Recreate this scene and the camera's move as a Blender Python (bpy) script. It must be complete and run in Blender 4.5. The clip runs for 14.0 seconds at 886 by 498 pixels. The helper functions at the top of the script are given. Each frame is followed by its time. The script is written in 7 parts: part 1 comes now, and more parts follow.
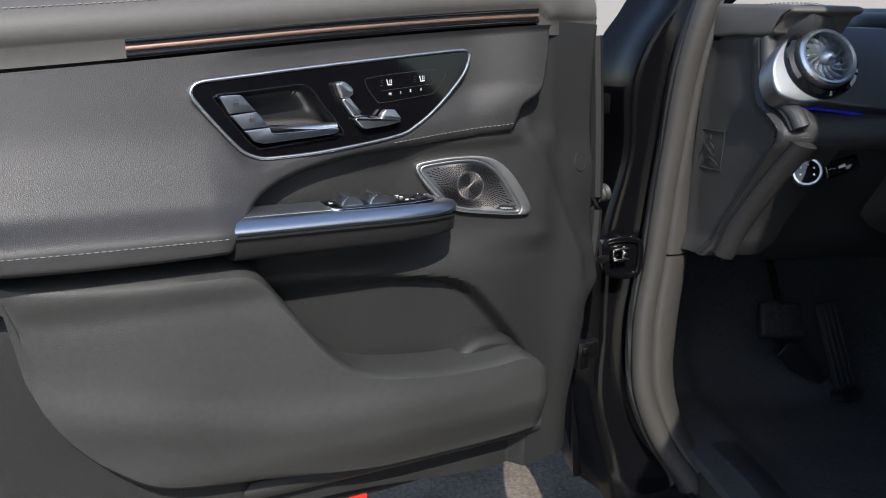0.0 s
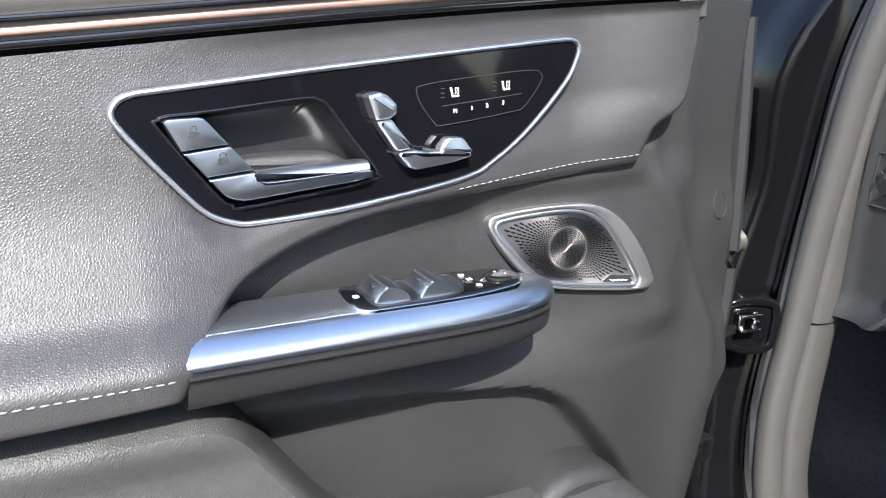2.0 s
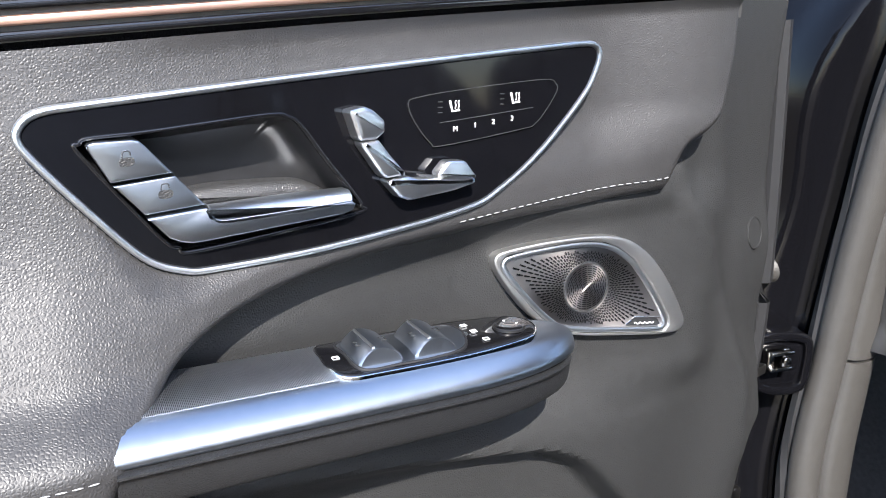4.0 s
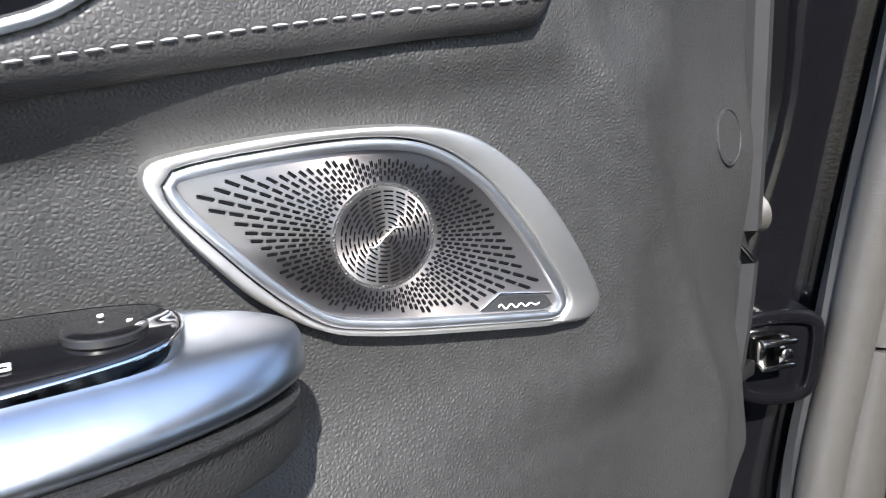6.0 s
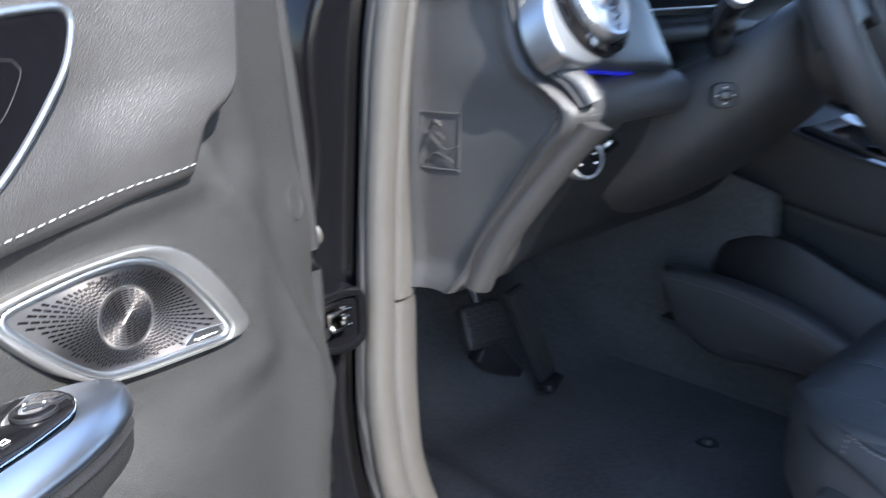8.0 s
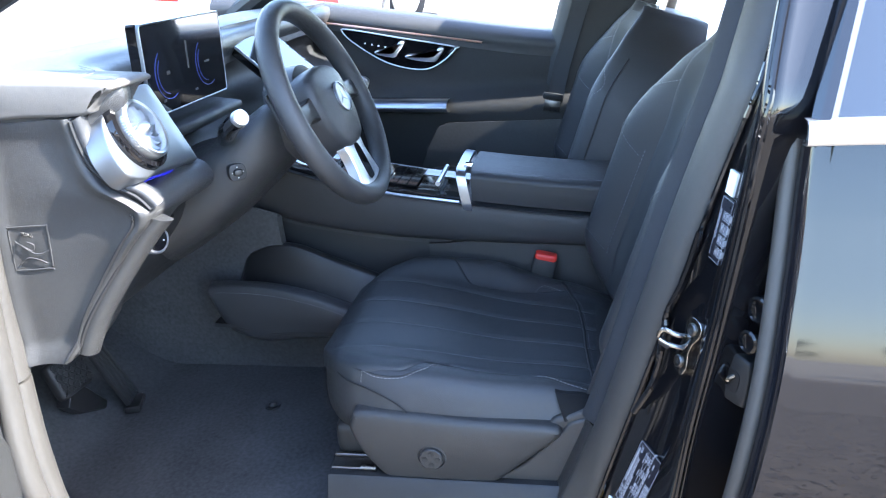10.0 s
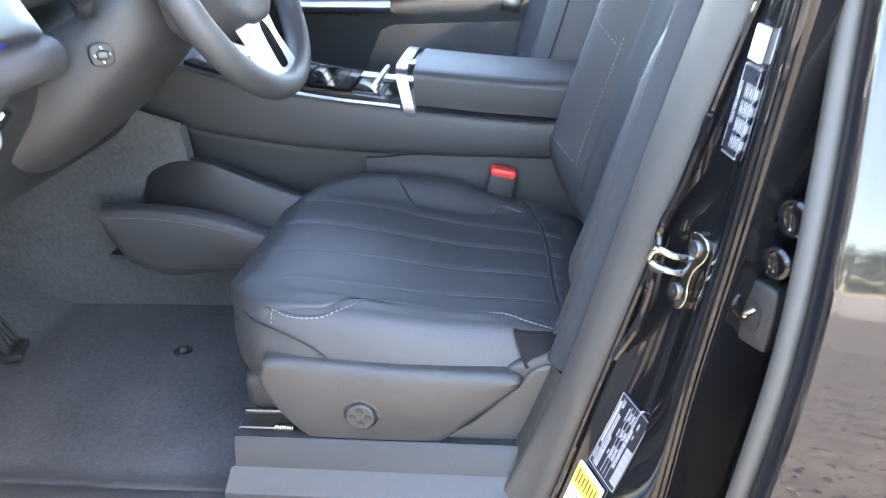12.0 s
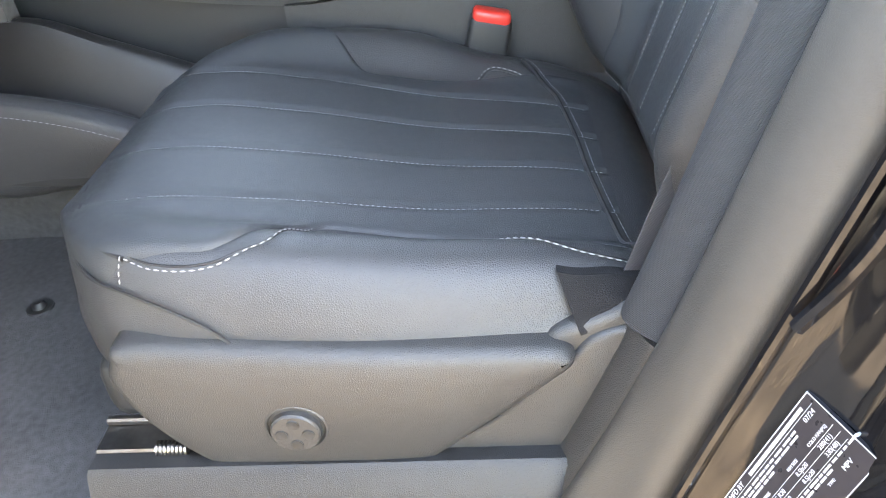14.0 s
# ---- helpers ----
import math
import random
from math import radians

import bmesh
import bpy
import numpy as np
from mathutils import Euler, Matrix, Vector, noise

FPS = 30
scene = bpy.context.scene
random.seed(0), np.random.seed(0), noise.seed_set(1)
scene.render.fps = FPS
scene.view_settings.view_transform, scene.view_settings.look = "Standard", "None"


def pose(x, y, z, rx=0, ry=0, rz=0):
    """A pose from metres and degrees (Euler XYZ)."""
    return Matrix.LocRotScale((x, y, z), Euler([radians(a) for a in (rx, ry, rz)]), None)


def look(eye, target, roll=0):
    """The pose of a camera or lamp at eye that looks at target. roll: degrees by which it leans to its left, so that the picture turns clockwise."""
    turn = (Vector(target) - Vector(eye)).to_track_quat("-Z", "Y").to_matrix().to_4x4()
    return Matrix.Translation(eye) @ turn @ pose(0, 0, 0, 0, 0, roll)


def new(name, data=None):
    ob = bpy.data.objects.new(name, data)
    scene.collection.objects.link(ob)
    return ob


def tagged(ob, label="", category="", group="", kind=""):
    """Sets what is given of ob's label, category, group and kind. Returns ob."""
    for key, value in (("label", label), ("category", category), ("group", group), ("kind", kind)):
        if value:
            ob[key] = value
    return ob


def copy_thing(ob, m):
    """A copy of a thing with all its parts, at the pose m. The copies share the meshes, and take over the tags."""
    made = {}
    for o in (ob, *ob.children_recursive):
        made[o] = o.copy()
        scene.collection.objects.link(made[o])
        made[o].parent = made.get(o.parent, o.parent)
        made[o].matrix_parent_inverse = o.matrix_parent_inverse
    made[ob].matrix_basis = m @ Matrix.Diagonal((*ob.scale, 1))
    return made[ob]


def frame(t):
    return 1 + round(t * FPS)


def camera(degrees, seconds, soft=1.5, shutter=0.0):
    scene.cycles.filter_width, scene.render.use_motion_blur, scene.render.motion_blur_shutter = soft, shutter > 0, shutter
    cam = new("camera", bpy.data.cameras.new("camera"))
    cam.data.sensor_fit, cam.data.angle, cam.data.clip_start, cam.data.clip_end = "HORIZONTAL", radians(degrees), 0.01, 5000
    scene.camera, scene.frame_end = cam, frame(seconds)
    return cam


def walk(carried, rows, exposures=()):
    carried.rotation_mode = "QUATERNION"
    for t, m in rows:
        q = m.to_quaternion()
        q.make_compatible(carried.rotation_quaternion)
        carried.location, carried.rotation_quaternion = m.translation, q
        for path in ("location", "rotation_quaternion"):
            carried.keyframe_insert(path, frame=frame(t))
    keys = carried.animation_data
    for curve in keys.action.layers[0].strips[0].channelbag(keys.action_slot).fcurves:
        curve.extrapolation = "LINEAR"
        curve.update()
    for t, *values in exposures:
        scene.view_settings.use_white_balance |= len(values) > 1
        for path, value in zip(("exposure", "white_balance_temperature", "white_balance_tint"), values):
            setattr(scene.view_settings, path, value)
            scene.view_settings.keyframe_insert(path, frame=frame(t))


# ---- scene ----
CAR = Matrix.Translation((0, 0.5, 0.9)) @ Matrix.Rotation(radians(-6.5), 4, "X") @ Matrix.Translation((0, -0.5, -0.9))
cam = camera(60.6, 14.0, soft=1.0, shutter=0.3)
PATH = [
    (0, (-1.372, -0.359, 1.125), (-1.229, 1.589, 0.696), -0.0),
    (0.5, (-1.386, -0.259, 1.134), (-1.247, 1.688, 0.699), 0.1),
    (1, (-1.385, -0.152, 1.142), (-1.265, 1.795, 0.7), 0.1),
    (1.5, (-1.394, -0.045, 1.149), (-1.278, 1.896, 0.681), 0.4),
    (2, (-1.412, 0.05, 1.156), (-1.296, 1.983, 0.654), 1.1),
    (2.2, (-1.419, 0.086, 1.156), (-1.302, 2.017, 0.646), 1.2),
    (4.3, (-1.408, 0.16, 1.146), (-1.253, 2.099, 0.683), 0.8),
    (4.5, (-1.376, 0.129, 1.137), (-1.211, 2.066, 0.666), 0.8),
    (5, (-1.306, 0.195, 1.101), (-1.114, 2.127, 0.622), 0.2),
    (5.5, (-1.274, 0.349, 1.062), (-1.072, 2.278, 0.573), -0.7),
    (6, (-1.257, 0.454, 1.045), (-1.065, 2.383, 0.554), -1.2),
    (6.5, (-1.256, 0.498, 1.038), (-1.043, 2.423, 0.539), -1.5),
    (7, (-1.26, 0.504, 1.039), (-0.848, 2.392, 0.522), -2.3),
    (7.5, (-1.294, 0.422, 1.068), (-0.537, 2.183, 0.498), -2.5),
    (8, (-1.392, 0.261, 1.153), (-0.15, 1.714, 0.565), -3.1),
    (8.2, (-1.439, 0.212, 1.201), (-0.052, 1.519, 0.594), -3.0),
    (8.5, (-1.52, 0.179, 1.261), (0.052, 1.247, 0.637), -3.5),
    (8.6, (-1.549, 0.176, 1.276), (0.075, 1.161, 0.65), -3.5),
    (9, (-1.643, 0.163, 1.324), (0.107, 0.858, 0.652), -3.4),
    (9.2, (-1.682, 0.157, 1.34), (0.104, 0.741, 0.655), -3.4),
    (11.3, (-1.744, 0.145, 1.388), (0.084, 0.395, 0.616), -3.7),
    (11.5, (-1.688, 0.145, 1.354), (0.127, 0.395, 0.553), -3.7),
    (12, (-1.491, 0.156, 1.236), (0.286, 0.405, 0.351), -3.3),
    (12.5, (-1.303, 0.174, 1.106), (0.436, 0.428, 0.152), -3.9),
    (13, (-1.166, 0.209, 1.044), (0.539, 0.452, 0.027), -4.1),
    (13.5, (-1.123, 0.219, 1.029), (0.553, 0.439, -0.04), -4.5),
    (14, (-1.091, 0.236, 1.026), (0.554, 0.364, -0.104), -5.0),
]
EXPOSURES = [(0.0, 0.95, 6400, 11), (0.2, 1.55, 6400, 11), (0.4, 2.2, 6300, 12), (1.5, 2.3, 6300, 12), (4.5, 2.15, 6300, 12), (5.0, 2.38, 6300, 12), (5.5, 2.45, 6300, 11), (6.5, 2.3, 6300, 11), (7.0, 2.15, 6400, 11),
             (7.3, 2.2, 6400, 11), (8.2, 3.15, 6000, 11), (9.0, 3.80, 5800, 10), (9.2, 3.80, 5800, 10), (11.3, 4.2, 6900, 12), (12.0, 5.05, 7300, 12), (12.5, 5.35, 7900, 12), (13.0, 5.35, 8400, 12), (14.0, 5.4, 9100, 12)]
walk(cam, [(t, CAR @ look(eye, target, roll)) for t, eye, target, roll in PATH], EXPOSURES)

# ---- daylight ----
world = bpy.data.worlds.new("sky")
scene.world = world
world.use_nodes = True
wn = world.node_tree
sky = wn.nodes.new("ShaderNodeTexSky")
sky.sky_type, sky.sun_disc = "NISHITA", False
SUN_DIR = Vector((0.03, -1.0, 1.05)).normalized()
sky.sun_elevation = math.asin(SUN_DIR.z)
sky.sun_rotation = math.atan2(SUN_DIR.x, SUN_DIR.y)
wn.links.new(sky.outputs[0], wn.nodes["Background"].inputs[0])
wn.nodes["Background"].inputs[1].default_value = 0.125
sun = new("sun", bpy.data.lights.new("sun", "SUN"))
sun.data.energy, sun.data.angle, sun.data.color = 3.0, radians(0.6), (1.0, 0.95, 0.87)
sun.matrix_world = look(SUN_DIR * 20, (0, 0, 0))

# ---- materials ----
def material(name, base, rough=0.5, metal=0.0, vary=0.15, vary_scale=6.0, grain=None, wear=0.08, coat=0.0, spec=0.5, aniso=0.0):
    """A procedural surface: broad and fine colour variation, uneven gloss and a fine relief (kind, scale, depth)."""
    m = bpy.data.materials.new(name)
    m.use_nodes = True
    t = m.node_tree
    b = t.nodes["Principled BSDF"]
    b.inputs["Metallic"].default_value = metal
    b.inputs["Specular IOR Level"].default_value = spec
    b.inputs["Coat Weight"].default_value = coat
    b.inputs["Coat Roughness"].default_value = 0.04
    b.inputs["Anisotropic"].default_value = aniso
    co = t.nodes.new("ShaderNodeTexCoord")
    broad = t.nodes.new("ShaderNodeTexNoise")
    broad.inputs["Scale"].default_value = vary_scale
    broad.inputs["Detail"].default_value = 5
    fine = t.nodes.new("ShaderNodeTexNoise")
    fine.inputs["Scale"].default_value = vary_scale * 23
    fine.inputs["Detail"].default_value = 3
    for n in (broad, fine):
        t.links.new(co.outputs["Object"], n.inputs["Vector"])
    add = t.nodes.new("ShaderNodeMath")
    add.operation = "ADD"
    t.links.new(broad.outputs["Fac"], add.inputs[0])
    t.links.new(fine.outputs["Fac"], add.inputs[1])
    mr = t.nodes.new("ShaderNodeMapRange")
    mr.inputs["From Min"].default_value, mr.inputs["From Max"].default_value = 0.6, 1.4
    mr.inputs["To Min"].default_value, mr.inputs["To Max"].default_value = 1 - vary, 1 + vary
    t.links.new(add.outputs[0], mr.inputs["Value"])
    mul = t.nodes.new("ShaderNodeVectorMath")
    mul.operation = "SCALE"
    mul.inputs[0].default_value = base
    t.links.new(mr.outputs[0], mul.inputs["Scale"])
    t.links.new(mul.outputs[0], b.inputs["Base Color"])
    rr = t.nodes.new("ShaderNodeMapRange")
    rr.inputs["From Min"].default_value, rr.inputs["From Max"].default_value = 0.6, 1.4
    rr.inputs["To Min"].default_value, rr.inputs["To Max"].default_value = max(0.02, rough - wear), min(1, rough + wear)
    t.links.new(add.outputs[0], rr.inputs["Value"])
    t.links.new(rr.outputs[0], b.inputs["Roughness"])
    if grain:
        kind, scale, depth = grain
        if kind == "leather":
            g = t.nodes.new("ShaderNodeTexVoronoi")
            g.inputs["Scale"].default_value = scale
            g.feature = "DISTANCE_TO_EDGE"
            g.inputs["Randomness"].default_value = 1.0
            warp = t.nodes.new("ShaderNodeTexNoise")
            warp.inputs["Scale"].default_value = scale * 0.35
            t.links.new(co.outputs["Object"], warp.inputs["Vector"])
            mixv = t.nodes.new("ShaderNodeVectorMath")
            mixv.operation = "MULTIPLY_ADD"
            mixv.inputs[1].default_value = (0.0011,) * 3
            t.links.new(warp.outputs["Color"], mixv.inputs[0])
            t.links.new(co.outputs["Object"], mixv.inputs[2])
            t.links.new(mixv.outputs[0], g.inputs["Vector"])
            crease = t.nodes.new("ShaderNodeMapRange")
            crease.interpolation_type = "SMOOTHSTEP"
            crease.inputs["From Max"].default_value = 0.42
            t.links.new(g.outputs["Distance"], crease.inputs["Value"])
            height = crease.outputs[0]
            sign = 1
        elif kind == "weave":
            g = t.nodes.new("ShaderNodeTexWave")
            g.inputs["Scale"].default_value = scale
            g.bands_direction = "DIAGONAL"
            g.inputs["Distortion"].default_value = 0.4
            t.links.new(co.outputs["Object"], g.inputs["Vector"])
            height = g.outputs["Fac"]
            sign = 1
        elif kind == "ridges":
            g = t.nodes.new("ShaderNodeTexWave")
            g.inputs["Scale"].default_value = scale
            g.bands_direction = "X"
            t.links.new(co.outputs["Object"], g.inputs["Vector"])
            height = g.outputs["Fac"]
            sign = 1
        elif kind == "brushed":
            mp = t.nodes.new("ShaderNodeMapping")
            mp.inputs["Scale"].default_value = (0.03, 1, 1)
            t.links.new(co.outputs["Object"], mp.inputs["Vector"])
            g = t.nodes.new("ShaderNodeTexNoise")
            g.inputs["Scale"].default_value = scale
            t.links.new(mp.outputs[0], g.inputs["Vector"])
            height = g.outputs["Fac"]
            sign = 1
        else:
            g = t.nodes.new("ShaderNodeTexNoise")
            g.inputs["Scale"].default_value = scale
            g.inputs["Detail"].default_value = 4
            t.links.new(co.outputs["Object"], g.inputs["Vector"])
            height = g.outputs["Fac"]
            sign = 1
        bump = t.nodes.new("ShaderNodeBump")
        bump.inputs["Strength"].default_value = 0.8
        bump.inputs["Distance"].default_value = depth
        bump.invert = sign < 0
        t.links.new(height, bump.inputs["Height"])
        t.links.new(bump.outputs[0], b.inputs["Normal"])
    return m


LEATHER = material("dark_leather", (0.034, 0.033, 0.033), 0.45, grain=("leather", 520, 0.00019), vary=0.12, spec=0.5)
SEAT_LEATHER = material("seat_leather", (0.034, 0.035, 0.037), 0.42, grain=("leather", 560, 0.00026), vary=0.10)
SEAT_CENTRE = material("perforated_leather", (0.030, 0.033, 0.036), 0.50, grain=("noise", 900, 0.0006), vary=0.10)
BELT_GREY = material("belt_leather", (0.085, 0.081, 0.076), 0.55, grain=("leather", 560, 0.00012), vary=0.10)
SOFT = material("soft_plastic", (0.0255, 0.0258, 0.0258), 0.52, grain=("leather", 480, 0.00026), vary=0.16, spec=0.28)
HARD = material("grained_plastic", (0.032, 0.032, 0.032), 0.38, grain=("leather", 640, 0.00028), vary=0.14)
LOWER = material("lower_trim", (0.044, 0.045, 0.044), 0.47, grain=("leather", 480, 0.00030), vary=0.18, spec=0.4)
DARK = material("dark_plastic", (0.016, 0.017, 0.018), 0.55, grain=("noise", 500, 0.0003), vary=0.18)
RUBBER = material("grey_seal", (0.050, 0.047, 0.043), 0.50, grain=("noise", 900, 0.0004), vary=0.12)
PILLAR_CLOTH = material("ribbed_cloth", (0.034, 0.037, 0.042), 0.8, grain=("weave", 330, 0.0005), vary=0.12, spec=0.3)
BLACK_RUBBER = material("black_rubber", (0.012, 0.012, 0.013), 0.6, vary=0.2)
BLACK_SATIN = material("satin_black", (0.016, 0.016, 0.017), 0.32, vary=0.15, wear=0.05)
STOW = material("stowage_plastic", (0.013, 0.013, 0.014), 0.36, vary=0.15, grain=("leather", 700, 0.00015))
GLOSS = material("piano_black", (0.006, 0.006, 0.007), 0.06, vary=0.2, coat=0.6, wear=0.03)
PANEL_BLACK = material("panel_black", (0.004, 0.004, 0.005), 0.07, vary=0.2, wear=0.03, spec=0.3)
HINGE_PAINT = material("hinge_paint", (0.004, 0.004, 0.005), 0.14, vary=0.2, wear=0.05, spec=0.2, grain=("noise", 260, 0.00012))
POST = material("pillar_paint", (0.006, 0.006, 0.007), 0.05, vary=0.2, wear=0.03, coat=0.35, spec=0.35)
PAINT = material("black_paint", (0.008, 0.008, 0.010), 0.035, vary=0.15, coat=0.35, wear=0.01, spec=0.4)
TINTED = material("tinted_glass", (0.010, 0.011, 0.013), 0.03, vary=0.1, coat=1.0, wear=0.01, spec=0.8)
CHROME = material("satin_chrome", (0.70, 0.73, 0.76), 0.34, 1.0, vary=0.04, wear=0.04)
POLISHED_SATIN = material("semi_bright_chrome", (0.84, 0.85, 0.86), 0.31, 1.0, vary=0.03, wear=0.03)
POLISHED = material("bright_chrome", (0.84, 0.85, 0.86), 0.08, 1.0, vary=0.03, wear=0.03)
SWITCH_METAL = material("switch_metal", (0.38, 0.41, 0.45), 0.36, 1.0, vary=0.04, wear=0.04)
FRAME_METAL = material("blasted_aluminium", (0.66, 0.65, 0.63), 0.42, 1.0, vary=0.04, wear=0.04, grain=("noise", 2600, 0.00004))
ALU = material("brushed_aluminium", (0.44, 0.475, 0.52), 0.30, 1.0, vary=0.03, wear=0.02, grain=("brushed", 2500, 0.000004), aniso=0.3)
# silver greyed down: the dark cabin's reflection is put into the base colour
POD_METAL = material("metal_with_dark_reflection", (0.26, 0.28, 0.31), 0.44, 1.0, vary=0.04, wear=0.03)
KNURL = material("knurled_metal", (0.52, 0.54, 0.56), 0.38, 1.0, vary=0.04, wear=0.03, grain=("ridges", 330, 0.0005))


def turned_metal(name, base, rough, centre, circular):
    """Metal finely scored round a centre, or along the rays from it, in the door's own frame."""
    m = material(name, base, rough, 1.0, vary=0.04, wear=0.02, aniso=0.75)
    t = m.node_tree
    co = t.nodes.new("ShaderNodeTexCoord")
    sub = t.nodes.new("ShaderNodeVectorMath")
    sub.operation = "SUBTRACT"
    sub.inputs[1].default_value = centre
    t.links.new(co.outputs["Object"], sub.inputs[0])
    last = sub
    if circular:
        last = t.nodes.new("ShaderNodeVectorMath")
        last.operation = "CROSS_PRODUCT"
        last.inputs[1].default_value = (0.105, 1.0, 0.0)
        t.links.new(sub.outputs[0], last.inputs[0])
    tr = t.nodes.new("ShaderNodeVectorTransform")
    tr.vector_type, tr.convert_from, tr.convert_to = "VECTOR", "OBJECT", "WORLD"
    t.links.new(last.outputs[0], tr.inputs[0])
    t.links.new(tr.outputs[0], t.nodes["Principled BSDF"].inputs["Tangent"])
    return m


GRILLE = turned_metal("scored_speaker_metal", (0.42, 0.395, 0.385), 0.37, (0.1965, 0.003, 0.9772), False)
GRILLE_DISC = turned_metal("turned_speaker_metal", (0.52, 0.48, 0.46), 0.38, (0.1965, 0.003, 0.9772), True)
SLOT_DARK = material("slot_dark", (0.004, 0.004, 0.0045), 0.9, vary=0.2, spec=0.05)
ARM_SIDE = material("armrest_plastic", (0.019, 0.0195, 0.0205), 0.42, vary=0.14, grain=("leather", 560, 0.00022), spec=0.4)
COPPER = material("copper_strip", (0.72, 0.44, 0.33), 0.36, 1.0, vary=0.02, wear=0.02)
CARPET = material("carpet", (0.070, 0.071, 0.073), 0.95, grain=("noise", 700, 0.0020), vary=0.36, vary_scale=5.0, spec=0.1)
CLOTH = material("black_cloth", (0.014, 0.014, 0.015), 0.9, grain=("weave", 400, 0.0004), vary=0.2, spec=0.2)
GREASED = material("greased_steel", (0.16, 0.155, 0.15), 0.34, 1.0, vary=0.2)
STITCH = material("stitching_thread", (0.23, 0.23, 0.225), 0.7, vary=0.1)
# dark seam thread; also the pale thread with shade put into its colour
STITCH_DARK = material("dark_and_shaded_thread", (0.16, 0.17, 0.18), 0.7, vary=0.1)
PRINT = material("grey_print", (0.42, 0.43, 0.46), 0.5, vary=0.06)
LABEL_FILM = material("label_film", (0.016, 0.016, 0.022), 0.32, vary=0.15, spec=0.4)
WHITE = material("white_print", (0.80, 0.80, 0.78), 0.5, vary=0.04)
RED = material("red_button", (0.62, 0.035, 0.025), 0.35, vary=0.08)
YELLOW = material("yellow_label", (0.58, 0.38, 0.06), 0.5, vary=0.06)
STEEL = material("zinc_steel", (0.36, 0.35, 0.33), 0.20, 1.0, vary=0.14)
BELT_WEB = material("belt_webbing", (0.050, 0.052, 0.056), 0.75, grain=("weave", 260, 0.0006), vary=0.1)
HEADLINER = material("headliner", (0.30, 0.29, 0.27), 0.9, grain=("noise", 900, 0.0005), vary=0.06)
SCREEN = material("screen_glass", (0.010, 0.011, 0.014), 0.05, vary=0.1, coat=0.5, wear=0.02)
BLUE_UI = material("display_blue", (0.03, 0.05, 0.25), 0.3, vary=0.1)

# ---- shape tools ----
V = Vector


def thing(name, m, label, category, group="", kind=""):
    """An Empty at the base of a thing, in the car's own frame."""
    ob = new(name)
    ob.empty_display_size = 0.05
    ob.matrix_world = CAR @ m
    return tagged(ob, label, category, group, kind)


def part(name, bm, mat, parent, label="", smooth=35, kind=""):
    """Links a bmesh as one mesh object under a thing or a part."""
    me = bpy.data.meshes.new(name)
    bmesh.ops.recalc_face_normals(bm, faces=bm.faces)
    bm.to_mesh(me)
    bm.free()
    if smooth:
        me.shade_smooth()
        me.set_sharp_from_angle(angle=radians(smooth))
    me.materials.append(mat)
    ob = new(name, me)
    ob.parent = parent
    return tagged(ob, label, kind=kind)


def catmull(pts, n, closed=False):
    """n + 1 points (n when closed) along a smooth curve through pts."""
    p = np.array(pts, float)
    k = len(p)
    out = []
    segs = k if closed else k - 1
    total = n if closed else n + 1
    for i in range(total):
        s = i / n * segs
        j = min(int(s), segs - 1)
        f = s - j
        if closed:
            a, b, c, d = (p[(j + q) % k] for q in (-1, 0, 1, 2))
        else:
            a, b, c, d = (p[min(max(j + q, 0), k - 1)] for q in (-1, 0, 1, 2))
        out.append(0.5 * (2 * b + (c - a) * f + (2 * a - 5 * b + 4 * c - d) * f * f + (3 * b - a - 3 * c + d) * f ** 3))
    return np.array(out)


def curve1(xs, ys):
    """A smooth function of one number through the given pairs (monotone in x)."""
    xs, ys = np.array(xs, float), np.array(ys, float)
    g = np.gradient(ys, xs)

    def f(x):
        x = min(max(x, xs[0]), xs[-1])
        i = min(max(int(np.searchsorted(xs, x)) - 1, 0), len(xs) - 2)
        h = xs[i + 1] - xs[i]
        s = (x - xs[i]) / h
        return ((1 + 2 * s) * (1 - s) ** 2 * ys[i] + s * (1 - s) ** 2 * h * g[i] + s * s * (3 - 2 * s) * ys[i + 1] + s * s * (s - 1) * h * g[i + 1])
    return f


def mono(xs, ys):
    """Like curve1, but never overshooting between its pairs."""
    xs, ys = np.array(xs, float), np.array(ys, float)
    h, sl = np.diff(xs), np.diff(ys) / np.diff(xs)
    g = np.concatenate([[sl[0]], [0 if a * b <= 0 else 2 * a * b / (a + b) for a, b in zip(sl, sl[1:])], [sl[-1]]])

    def f(x):
        x = min(max(x, xs[0]), xs[-1])
        i = min(max(int(np.searchsorted(xs, x)) - 1, 0), len(xs) - 2)
        s = (x - xs[i]) / h[i]
        return ((1 + 2 * s) * (1 - s) ** 2 * ys[i] + s * (1 - s) ** 2 * h[i] * g[i] + s * s * (3 - 2 * s) * ys[i + 1] + s * s * (s - 1) * h[i] * g[i + 1])
    return f


def step(x, a, b):
    s = min(max((x - a) / (b - a), 0), 1)
    return s * s * (3 - 2 * s)


def grid(bm, rows, loop=False, caps=False, mat=0):
    """Quads over rows of points; loop closes each row on itself; caps close the ends."""
    vs = [[bm.verts.new(V(p)) for p in r] for r in rows]
    for a, b in zip(vs, vs[1:]):
        n = len(a)
        for i in range(n if loop else n - 1):
            j = (i + 1) % n
            q = [a[i], a[j], b[j], b[i]]
            if len({v.co.to_tuple(7) for v in q}) >= 3:
                bm.faces.new(q).material_index = mat
    if caps:
        bm.faces.new(vs[0][::-1])
        bm.faces.new(vs[-1])
    return vs


